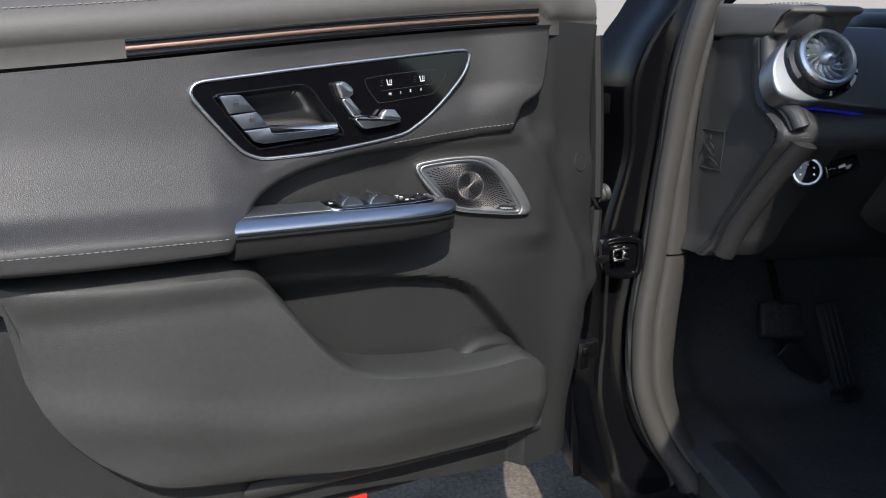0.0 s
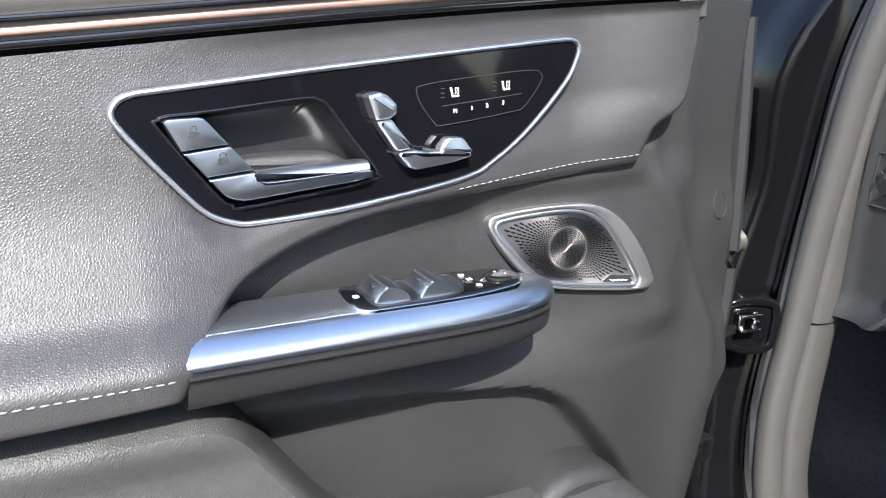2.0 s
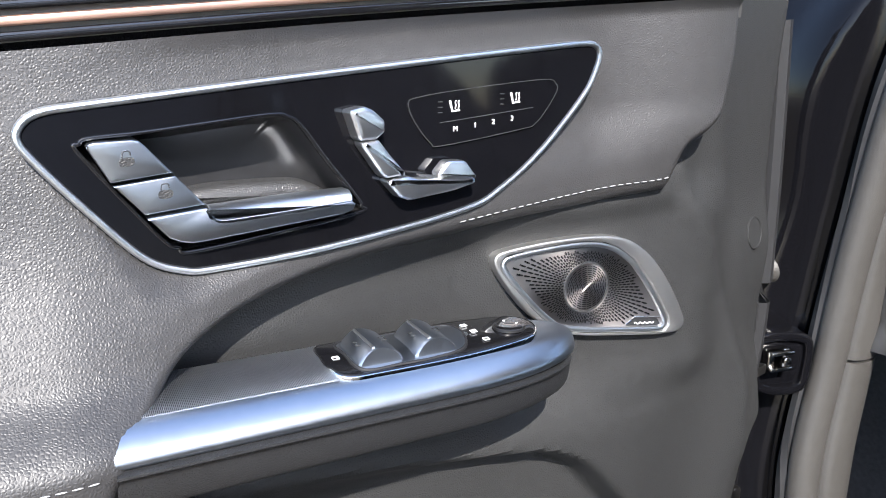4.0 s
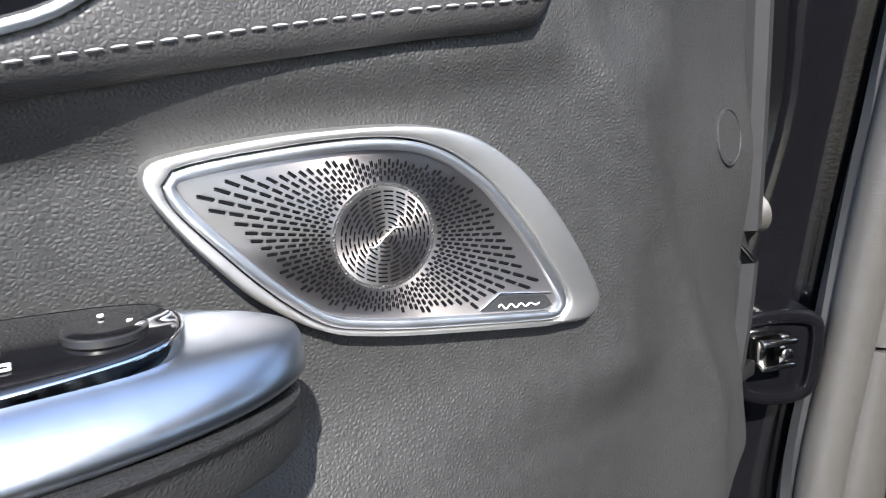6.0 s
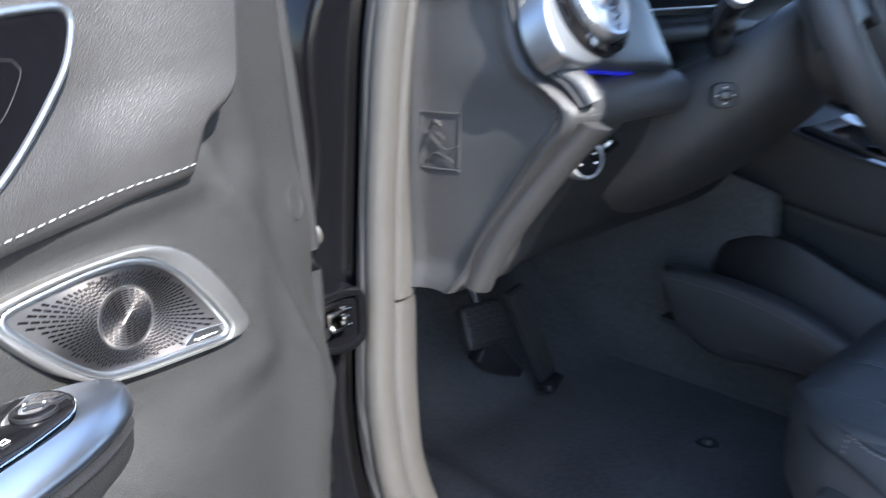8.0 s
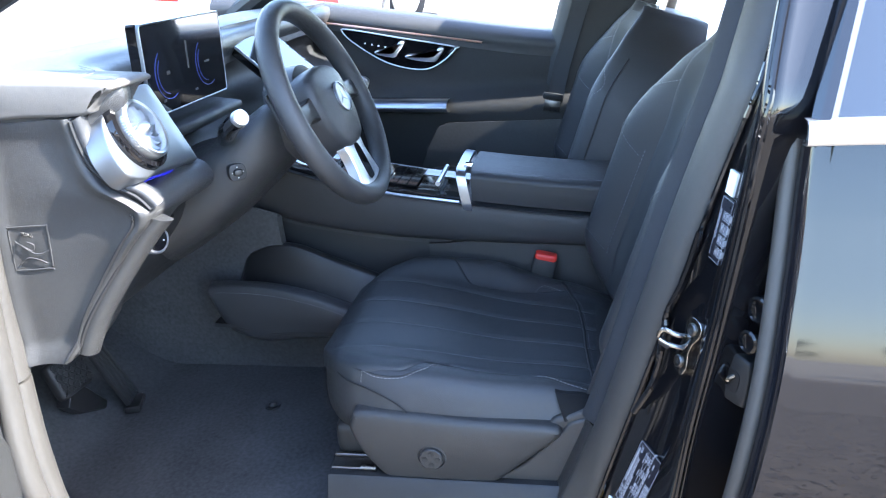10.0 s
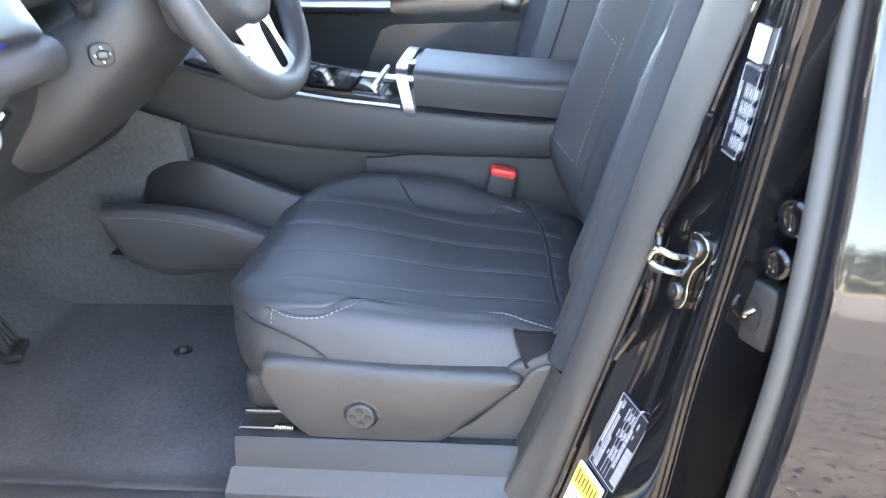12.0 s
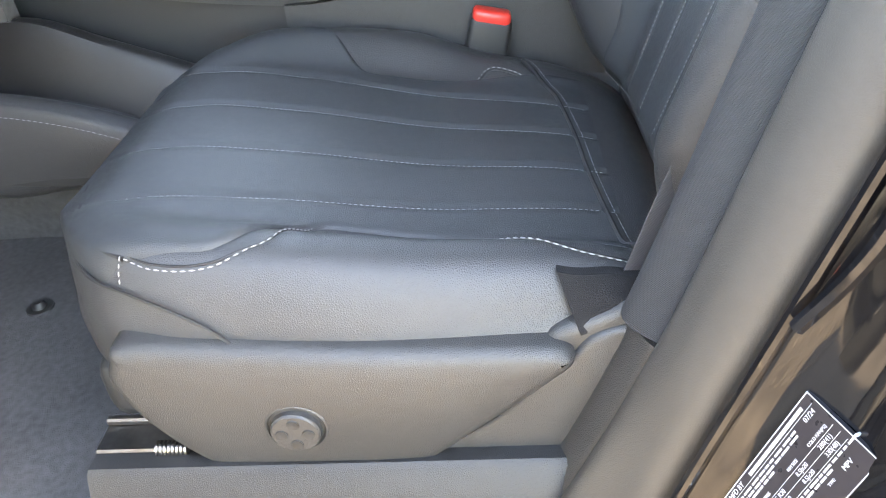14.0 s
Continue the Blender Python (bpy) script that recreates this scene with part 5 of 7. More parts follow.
other = copy_thing(seat, CAR @ pose(SX + 0.79, 0.09, 0))
other.name = "passenger_seat"
tagged(other, "black leather passenger seat with fluted centre and head restraint")

# belt parts
buckle = thing("belt_buckle", pose(-0.100, 0.235, 0.60), "black seat belt buckle with a red release button", "buckle")
part("housing", box(Matrix.Translation((0, -0.002, 0.062)) @ Matrix.Rotation(radians(12), 4, "X"), (0.032, 0.056, 0.100), 0.007, 3), DARK, buckle, "black plastic housing")
part("button", box(Matrix.Translation((-0.001, -0.012, 0.111)) @ Matrix.Rotation(radians(12), 4, "X"), (0.029, 0.050, 0.020), 0.006, 3), RED, buckle, "red release button")
part("stalk", tube([V((0.005, -0.01, -0.10)), V((0.003, -0.003, 0.0)), V((0, 0, 0.03))], 0.014, 10, (0.5, 1)), DARK, buckle)
web = thing("seat_belt", pose(0, 0, 0), "dark woven seat belt webbing beside the pillar", "seat belt")
pts = catmull([(-0.628, 0.150, 0.560), (-0.618, 0.118, 0.66), (-0.612, 0.055, 0.86), (-0.606, -0.035, 1.12), (-0.605, -0.15, 1.40)], 30)
part("webbing", sheet([[V(p) + V((0.004 * k, -0.022 * k, -0.004 * k)) for k in (-1, 0, 1)] for p in pts], 0.0015, (1, 0, 0)), BELT_WEB, web)
part("belt_anchor", box(Matrix.Translation((-0.632, 0.130, 0.552)) @ Matrix.Rotation(radians(15), 4, "X"), (0.008, 0.050, 0.045), 0.003, 2), STEEL, web, "steel belt anchor")
part("belt_guide", box(Matrix.Translation((-0.611, -0.15, 1.40)) @ Matrix.Rotation(radians(15), 4, "X"), (0.02, 0.09, 0.05), 0.008, 3), DARK, web, "plastic belt guide")
web2 = thing("seat_belt", pose(0, 0, 0), "grey seat belt hanging beside the passenger seat", "seat belt")
pts = catmull([(0.690, 0.230, 0.55), (0.695, 0.235, 0.80), (0.690, 0.205, 1.0), (0.675, 0.13, 1.25), (0.64, 0.06, 1.48)], 24)
part("webbing", sheet([[V(p) + V((0.0, 0.024 * k, 0.004 * k)) for k in (-1, 0, 1)] for p in pts], 0.0015, (-1, 0, 0)), BELT_WEB, web2)
part("belt_anchor", box(Matrix.Translation((0.690, 0.230, 0.545)), (0.012, 0.055, 0.05), 0.004, 2), STEEL, web2)
part("tongue", box(Matrix.Translation((0.684, 0.232, 0.905)) @ Matrix.Rotation(radians(10), 4, "X"), (0.006, 0.05, 0.035), 0.002, 2), GREASED, web2, "metal belt tongue")
part("tongue_grip", box(Matrix.Translation((0.683, 0.228, 0.935)) @ Matrix.Rotation(radians(10), 4, "X"), (0.014, 0.062, 0.02), 0.004, 2), DARK, web2)

# ---- centre console ----
con = thing("centre_console", pose(0, 0, 0), "black centre console with padded armrest and open stowage below", "console")
tz = curve1([-0.3, 0.163, 0.42, 0.62, 0.84, 0.95], [0.790, 0.805, 0.836, 0.866, 0.925, 0.965])
lz = curve1([-0.3, 0.163, 0.45, 0.65, 0.85, 0.95], [0.715, 0.738, 0.752, 0.772, 0.810, 0.84])
rows = []
for y in np.linspace(-0.3, 0.95, 40):
    rows.append([V((x, y, z)) for x, z in catmull([(0.135, lz(y)), (0.14, tz(y)), (0.12, tz(y) + 0.006), (-0.078, tz(y) + 0.006), (-0.094, tz(y)), (-0.098, (tz(y) + lz(y)) / 2), (-0.090, lz(y)), (-0.06, lz(y) - 0.012)], 30)])
part("beam", sheet(rows, 0.02, (0, 0, -0.7)), SEAT_LEATHER, con, "black leather console side", smooth=60)
part("beam_strip", tube([V((-0.088, y, tz(y) + 0.006)) for y in np.linspace(0.42, 0.72, 24)], 0.0045, 8, (1, 0.8)), CHROME, con, "chrome edge strip")
rows = [[V((x, y, tz(y) + 0.010 + 0.004 * step(abs(x - 0.02), 0.07, 0.09))) for x in np.linspace(-0.080, 0.12, 12)] for y in np.linspace(0.415, 0.84, 20)]
part("deck", sheet(rows, 0.008, (0, 0, -1)), GLOSS, con, "gloss black console deck")
for k in range(9):
    y = 0.54 + 0.024 * k
    part("roller_slat", box(Matrix.Translation((0.035, y, tz(y) + 0.014)) @ Matrix.Rotation(radians(9), 4, "X"), (0.15, 0.0235, 0.006), 0.001, 1), GLOSS, con, "black roller cover slat")
part("cup_edge", tube([V((x, 0.475 + 0.01 * (x + 0.04), tz(0.47) + 0.030)) for x in (-0.045, 0.11)], 0.006, 8), CHROME, con)
rows = []
for y in np.concatenate([[0.3925], np.linspace(0.390, -0.3, 24)]):
    s = 0.86 if y > 0.391 else 1.0
    h = 0.066 - 0.012 * step(0.39 - y, 0.3, 0.7)
    rows.append([V((0.018 + (x - 0.018) * s, y, tz(y) + 0.012 + (z if s == 1 else z * 0.8))) for x, z in catmull([(0.115, 0.0), (0.122, h * 0.6), (0.112, h), (0.018, h + 0.006), (-0.078, h), (-0.090, h * 0.62), (-0.086, 0.0)], 28)])
bm = bmesh.new()
vs = grid(bm, rows)
bm.faces.new(vs[0])
lid = part("armrest_lid", bm, SEAT_LEATHER, con, "padded leather armrest lid", smooth=60)
part("stitching", stitches([[V((x, y, tz(y) + 0.012 + z)) for y in np.linspace(0.37, -0.1, 70)] for x, z in ((-0.0895, 0.046), (-0.070, 0.0695))], out=(-0.5, 0, 0.8)), STITCH_DARK, lid, kind="stuff")
rows = [[V((x, y, tz(y) + z)) for x, z in catmull([(0.12, 0.01), (0.122, 0.07), (0.09, 0.081), (0.018, 0.082), (-0.075, 0.078), (-0.095, 0.055), (-0.100, -0.002)], 26)] for y in (0.400, 0.403, 0.418, 0.421)]
rows[0] = [p * 1.0 for p in rows[0]]
part("lid_hoop", sheet([[V((p.x, p.y - 0.18 * (tz(0.41) + 0.06 - p.z), p.z)) for p in r] for r in rows], 0.01, (0.3, 0, -0.9)), ALU, con, "satin metal hoop ahead of the armrest")
part("lid_button", box(Matrix.Translation((-0.035, 0.400, tz(0.4) + 0.082)), (0.03, 0.02, 0.006), 0.002, 2), POLISHED, con, "small release button")
# lower tunnel
rows = []
for y in np.linspace(-0.3, 1.5, 40):
    rows.append([V((x, y, z)) for x, z in ((-0.090, 0.405), (-0.088, 0.50), (-0.075, 0.56), (-0.055, 0.70), (-0.05, lz(min(y, 0.95)) + 0.01))])
part("tunnel", sheet(rows, 0.02, (1, 0, 0)), DARK, con, "dark tunnel side")
rows = [[V((-0.075 - 0.01 * (0.74 - z), y, z)) for z in np.linspace(0.56, lz(y) - 0.002 - 0.02 * step(y, 0.35, 0.5), 8)] for y in np.linspace(-0.05, 0.50, 16)]
part("side_carpet", sheet(rows, 0.01, (1, 0, 0)), HARD, con, "grey grained tunnel side panel")
top_s = curve1([0.42, 0.55, 0.65, 0.75, 0.86, 0.95, 1.0], [0.560, 0.592, 0.628, 0.664, 0.687, 0.692, 0.691])
low_s = curve1([0.42, 0.707, 0.80, 0.90, 0.94, 0.98, 1.0], [0.545, 0.562, 0.556, 0.551, 0.566, 0.600, 0.66])
rows = []
for y in np.linspace(0.42, 0.998, 40):
    hi, lo = top_s(y), min(low_s(y), top_s(y) - 0.003)
    rows.append([V((x, y, z)) for x, z in catmull([(-0.19, hi - 0.010), (-0.205, hi), (-0.225, hi - 0.001), (-0.236, hi - 0.010), (-0.240, (hi + lo) / 2), (-0.228, lo), (-0.19, lo - 0.004), (-0.125, lo - 0.004)], 26)])
tray = part("stowage_wall", sheet(rows, 0.006, (0.8, 0, 0.3)), SEAT_LEATHER, con, "leather-covered stowage wall", smooth=60)
part("stitching", stitches([[V((-0.2395, y, top_s(y) - 0.016)) for y in np.linspace(0.45, 0.985, 70)]], out=(-1, 0, 0)), STITCH_DARK, tray, kind="stuff")
rows = [[V((x, y, 0.575 + 0.02 * step(y, 0.8, 1.0))) for x in np.linspace(-0.235, -0.06, 8)] for y in np.linspace(0.42, 1.0, 14)]
part("stowage_floor", sheet(rows, 0.01, (0, 0, -1)), DARK, con, "dark stowage floor")
hz = curve1([0.42, 0.56, 0.639, 0.727, 0.837, 0.905, 0.945, 0.965, 1.0], [0.60, 0.650, 0.682, 0.716, 0.753, 0.742, 0.712, 0.66, 0.60])
rows = []
for y in np.linspace(0.42, 1.0, 40):
    rows.append([V((x, y, z)) for x, z in catmull([(-0.205, 0.585), (-0.175, 0.586 + 0.2 * (hz(y) - 0.6)), (-0.142, hz(y) - 0.015), (-0.130, hz(y)), (-0.110, hz(y) - 0.002), (-0.085, hz(y) - 0.03)], 18)])
part("stowage_back", sheet(rows, 0.012, (0.5, 0, -0.8)), STOW, con, "black plastic stowage back")
rows = []
for y in np.concatenate([np.linspace(0.30, 0.838, 14), np.linspace(0.848, 1.62, 18)]):
    hi = 0.585 if y < 0.84 else lz(min(y, 0.95)) + 0.012
    rows.append([V((x, y, z)) for x, z in catmull([(-0.112, 0.400), (-0.116, 0.45), (-0.124, 0.55 if hi > 0.7 else 0.52), (-0.134, hi - 0.012), (-0.126, hi)], 16)])
part("tunnel_carpet", sheet(rows, 0.02, (1, 0, 0)), CARPET, con, "dark carpeted tunnel wall")
part("stowage_screw", lathe([(0.007, 0), (0.007, 0.003), (0.003, 0.004), (0, 0.004)], Matrix.Translation((-0.120, 0.842, 0.690)) @ Matrix.Rotation(radians(90), 4, "X"), 12), STEEL, con)

# ---- the open driver's door: u along the door from its hinges, w out of the panel, z up ----
door = thing("driver_door", pose(-1.075, 0.832, 0, 0, 0, 205), "open car door with dark grey leather trim and metal armrest", "car door")


def dl(u, z, w):
    return V((u, w, z))


def facing(u, w, z):
    """The pose of lettering on the panel."""
    return Matrix(((-1, 0, 0, u), (0, 0, 1, w), (0, 1, 0, z), (0, 0, 0, 1)))


plane_w = lambda u: 0.0205 + 0.042 * (u - 0.33)
OUT = [(0.5927, 1.1115), (0.5890, 1.1215), (0.5790, 1.1273), (0.5600, 1.1303), (0.5200, 1.1354), (0.4523, 1.1441), (0.3400, 1.1575), (0.2600, 1.1666), (0.2260, 1.1702), (0.2110, 1.1702), (0.2035, 1.1630), (0.2065, 1.1490), (0.2180, 1.1295), (0.2544, 1.0919), (0.2889, 1.0663), (0.3226, 1.0520), (0.4196, 1.0369), (0.4944, 1.0312), (0.5163, 1.0330), (0.5364, 1.0427), (0.5603, 1.0683), (0.5847, 1.0978)]


def inside(q, poly):
    c = False
    for (x0, y0), (x1, y1) in zip(poly, np.roll(poly, -1, 0)):
        if (y0 > q[1]) != (y1 > q[1]) and q[0] < (x1 - x0) * (q[1] - y0) / (y1 - y0) + x0:
            c = not c
    return c


o = catmull(OUT, 112, True)
EDGE_A, EDGE_B = o, np.roll(o, -1, 0) - o


def off_panel(u, z):
    """Way from the handle panel's outline, minus inside it."""
    k = np.clip(((u - EDGE_A[:, 0]) * EDGE_B[:, 0] + (z - EDGE_A[:, 1]) * EDGE_B[:, 1]) / (EDGE_B ** 2).sum(1), 0, 1)
    d = np.hypot(EDGE_A[:, 0] + k * EDGE_B[:, 0] - u, EDGE_A[:, 1] + k * EDGE_B[:, 1] - z).min()
    return -d if inside((u, z), o) else d


belt_z = curve1([-0.08, 0.09, 0.4, 0.66, 1.0], [1.222, 1.212, 1.183, 1.153, 1.118])
leather_low = mono([0.074, 0.082, 0.098, 0.118, 0.126, 0.133, 0.185, 0.302, 0.407, 0.477, 0.516, 0.545, 0.566, 0.70, 1.0],
                     [1.165, 1.118, 1.100, 1.086, 1.066, 1.056, 1.051, 1.037, 1.021, 1.003, 0.985, 0.955, 0.924, 0.921, 0.934])


pocket_end = mono([0.70, 0.719, 0.755, 0.790, 0.820, 0.843, 0.856, 0.90], [0.092, 0.103, 0.130, 0.160, 0.190, 0.235, 0.312, 0.60])


crease_u = mono([0.50, 0.70, 0.80, 0.845, 0.885, 0.94, 0.99, 1.045, 1.10], [-0.12, -0.06, -0.026, -0.017, 0.003, 0.031, 0.057, 0.092, 0.100])


def base_w(u, z):
    """Depth of the moulded door card."""
    crease = crease_u(z)
    hi = step(z, 0.86, 1.0)
    slope = lambda s: 0.5 * (s + math.sqrt(s * s + 0.00001))
    w = -0.46 * (1 - hi) * slope(crease - u) - 0.30 * hi * slope(crease - u - 0.052)
    w -= 0.105 * (min(max(u, 0.06), 0.31) - 0.19) * step(z, 1.07, 1.03) * step(z, 0.86, 0.90) * step(u, 0.02, 0.08)
    w += 0.007 * math.exp(-((u - crease) / 0.013) ** 2) * step(z, 0.78, 0.86) * (1 - hi * 0.4)
    w += 0.016 * step(z, 0.92, 0.84) * step(u, 0.02, 0.16)
    w += 0.030 * step(u, 0.36, 0.60) * step(z, 0.88, 0.93) * step(z, 1.02, 0.97) - 0.012 * step(z, 1.03, 1.08) * step(u, 0.12, 0.2)
    pocket = step((u - pocket_end(z)) / math.hypot(1, (pocket_end(z + 0.004) - pocket_end(z - 0.004)) / 0.008), -0.004, 0.016) * step(0.56 - u, 0.0, 0.05) * step(0.875 - z, -0.005, 0.04)
    w += 0.010 * step(z - leather_low(max(u, 0.136)), -0.026, -0.001) * step(leather_low(max(u, 0.136)) + 0.022 - z, 0.0, 0.014) * step(u, 0.085, 0.13) * step(0.42 - u, 0.0, 0.10)
    behind = step(u, 0.385, 0.43) * step(0.56 - u, 0.0, 0.03) * step(z, 1.045, 1.065) * step(1.145 - z, 0.0, 0.02)
    return w - 0.030 * pocket - 0.045 * behind


pad_z = np.linspace(0.88, 1.24, 361)
pad_b = np.array([0.014 + 0.022 * step(z, 1.19, 0.99) + 0.030 * step(z, 1.06, 0.965) + 0.030 * step(z, 0.99, 0.952) - 0.010 * step(z, 0.935, 0.915) for z in pad_z])
pad_b = np.array([np.average(pad_b, weights=np.exp(-((pad_z - z) / (0.004 + 0.022 * step(z, 0.965, 1.05))) ** 2)) for z in pad_z])


RIM = np.array([(0.0735, z) for z in np.linspace(1.22, 1.166, 20)] + [(u, leather_low(u)) for u in np.concatenate([np.linspace(0.074, 0.14, 70), np.linspace(0.143, 0.57, 220), np.linspace(0.575, 1.0, 150)])])


def leather_w(u, z):
    top, low = belt_z(u), leather_low(u)
    f = (top - z) / (top - leather_low(max(u, 0.136)))
    a = 0.006 + 0.010 * step(u, 0.15, 0.6) + 0.029 * step(0.215 - u, 0.0, 0.12) * (1 - 0.42 * step(f, 0.6, 1.0)) + 0.009 * step(f, 0.50, 0.85) * (1 - 0.45 * step(0.18 - u, 0.0, 0.07)) + 0.008 * step(f, 0.1, 0.0)
    b = np.interp(z, pad_z, pad_b)
    k = step(u, 0.42, 0.585)
    w = a * (1 - k) + b * k
    if 0.17 < u < 0.64:
        d = off_panel(u, z)
        cap = plane_w(u) - 0.0008 + (0.9 * max(0, d - 0.0015) + 0.9 * min(0, d) * 3)
        cap = max(cap, plane_w(u) - 0.045)
        s = 0.003
        h = min(max(0.5 + 0.5 * (cap - w) / s, 0), 1)
        w = cap * (1 - h) + w * h - s * h * (1 - h)
    d = np.hypot(RIM[:, 0] - u, RIM[:, 1] - z).min()
    roll = math.sqrt(max(0.0, 1 - (1 - min(d / 0.013, 1)) ** 2))
    return w * roll + (base_w(u, low) + 0.002) * (1 - roll)


# moulded card
card_end = mono([0.48, 0.57, 0.64, 0.70, 0.75, 0.797, 0.83, 0.90, 1.03, 1.12, 1.24], [-0.024, -0.028, -0.042, -0.056, -0.069, -0.086, -0.078, -0.068, -0.060, -0.062, -0.074])
us = np.concatenate([np.linspace(-0.078, 0.10, 34), np.linspace(0.105, 0.36, 76), np.linspace(0.37, 0.98, 56)])
card = []
for u in us:
    zb = 0.500 + 0.030 * step(u, 0.10, 0.45)
    if u > 0.55:
        zb = 0.530 + 0.29 * ((u - 0.55) / 0.43) ** 2
    lim = 1.216 if u < 0.1 else belt_z(u) + 0.002
    col = []
    for z in np.linspace(zb, lim, 140):
        k = (u + 0.078) / 0.178
        uu = card_end(z) + k * (0.10 - card_end(z)) if k < 1 else u
        turn = 0.012 * max(0.0, 1 - k / 0.05) ** 2 + 0.030 * max(0.0, 1 - k / 0.45) ** 2 * step(z, 0.80, 0.74)
        col.append(dl(uu, z, base_w(uu, z) - turn))
    card.append(col)
part("door_card", sheet(card, 0.05, (0, -1, 0)), SOFT, door, "black soft-touch moulded door card")

# upper leather panel, rolling out into the rear arm pad
rows = []
for u in np.concatenate([np.linspace(0.074, 0.14, 56), np.linspace(0.143, 0.60, 120), np.linspace(0.61, 1.0, 40)]):
    rows.append([dl(u, z, leather_w(u, z)) for z in belt_z(u) - 0.006 - (belt_z(u) - 0.006 - leather_low(u)) * (np.linspace(0, 1, 84) * 0.7 + 0.3 * np.sin(np.linspace(0, 1, 84) * math.pi / 2))])
leather = part("upper_panel", sheet(rows, 0.012, (0, -1, 0)), LEATHER, door, "dark grey grained leather")
part("stitching", stitches([[dl(u, leather_low(u) + 0.011, leather_w(u, leather_low(u) + 0.011) + 0.0008) for u in np.linspace(0.135, 0.33, 60)],
                            [dl(u, 0.950 + 0.004 * step(u, 0.7, 1.0), leather_w(u, 0.950) + 0.0008) for u in np.linspace(0.572, 0.98, 90)]]), STITCH, leather, "pale thread", kind="stuff")

# belt capping
rows = []
for u in np.linspace(-0.06, 1.0, 50):
    z0 = belt_z(u) + (0.018 if u > 0.075 else 0.0)
    w0 = 0.012 - 0.05 * step(0.08 - u, 0.0, 0.12)
    prof = [(w0, z0), (w0 + 0.006, z0 + 0.012), (w0 + 0.003, z0 + 0.030), (w0 - 0.014, z0 + 0.050), (w0 - 0.040, z0 + 0.064), (w0 - 0.075, z0 + 0.070), (w0 - 0.095, z0 + 0.062)]
    rows.append([dl(u, z, w) for w, z in catmull(prof, 18)])
belt = part("belt_capping", sheet(rows, 0.02, (0, 0, -1)), BELT_GREY, door, "light grey leather window sill capping")
part("stitching", stitches([[dl(u, belt_z(u) + 0.018 + h, 0.012 + w) for u in np.linspace(0.10, 1.0, 120)] for h, w in ((0.0415, -0.0035), (0.0535, -0.0185))], out=(0, 0.6, 0.8)), STITCH, belt, "pale thread", kind="stuff")
for h, w, r, mat, nm in ((0.0095, 0.0125, 0.0026, COPPER, "light_strip"), (0.0172, 0.0115, 0.0022, GLOSS, "strip_edge"), (0.0020, 0.0125, 0.0024, GLOSS, "strip_edge")):
    part(nm, tube([dl(u, belt_z(u) + h - 0.001, w + 0.0035) for u in np.linspace(0.088, 0.655, 40)], r, 8, (0.6, 1)), mat, door, "copper-coloured trim strip" if mat is COPPER else "gloss black edge")
groove = [[dl(u, belt_z(u) + h, w) for h, w in ((-0.006, 0.006), (-0.001, 0.0105), (0.018, 0.0085), (0.021, 0.004))] for u in np.linspace(0.084, 0.665, 40)]
part("strip_groove", sheet(groove, 0.01, (0, -1, 0)), GLOSS, door)

# door switch and handle panel

on_panel = lambda u, z, d: dl(u, z, plane_w(u) + d)
cup = catmull([(0.5568, 1.1115), (0.5275, 1.1140), (0.4625, 1.1216), (0.4487, 1.1203), (0.4408, 1.1148), (0.4245, 1.0932), (0.4049, 1.0690), (0.4022, 1.0631), (0.4077, 1.0582), (0.5039, 1.0456), (0.5161, 1.0485), (0.5265, 1.0560), (0.5625, 1.1028), (0.5624, 1.1086)], 126, True)
c0 = np.array((0.482, 1.085))


def on_ray(q):
    """Where the way from the cup's middle to q leaves the cup."""
    d = q - c0
    e = np.roll(cup, -1, 0) - cup
    den = d[0] * e[:, 1] - d[1] * e[:, 0]
    a = cup - c0
    k = (a[:, 0] * e[:, 1] - a[:, 1] * e[:, 0]) / den
    s = (a[:, 0] * d[1] - a[:, 1] * d[0]) / den
    return c0 + d * k[(s >= -1e-9) & (s <= 1 + 1e-9) & (k > 0)].max()


o_in = inset(catmull(OUT, 224, True), 0.004)
mouth = np.array([on_ray(q) for q in o_in])
bm = bmesh.new()
grid(bm, [[on_panel(*q, d) for q in r] for r, d in ((o_in, -0.012), (o_in, -0.0012), (inset(o_in, 0.0008), -0.0005), (mouth, -0.0005), (mouth, -0.003))], loop=True)
panel = part("handle_panel", bm, PANEL_BLACK, door, "gloss black panel")
part("bezel", slab(o, on_panel, -0.010, 0.0015, 0.0018, hole=inset(o, 0.0042)), CHROME, panel, "satin chrome surround")
part("cup_rim", slab(inset(cup, -0.0012), on_panel, -0.004, 0.0010, 0.0008, hole=inset(cup, 0.0010)), GLOSS, panel)
bm = bmesh.new()
rows = [[on_panel(*(c0 + (q - c0) * k), d) for q in cup] for k, d in ((1.0, -0.001), (0.985, -0.006), (0.955, -0.014), (0.90, -0.022), (0.80, -0.028), (0.6, -0.031), (0.3, -0.032))]
grid(bm, rows, loop=True)
bm.faces.new([v for v in bm.verts][-126:])
part("handle_cup", bm, BLACK_SATIN, panel, "dark grip recess")
shelf = catmull([(0.512, 1.074), (0.500, 1.079), (0.470, 1.0805), (0.437, 1.0795), (0.420, 1.072), (0.412, 1.064), (0.46, 1.058), (0.50, 1.058)], 48, True)
part("cup_shelf", slab(shelf, on_panel, -0.031, -0.012, 0.007), HARD, panel, smooth=60)
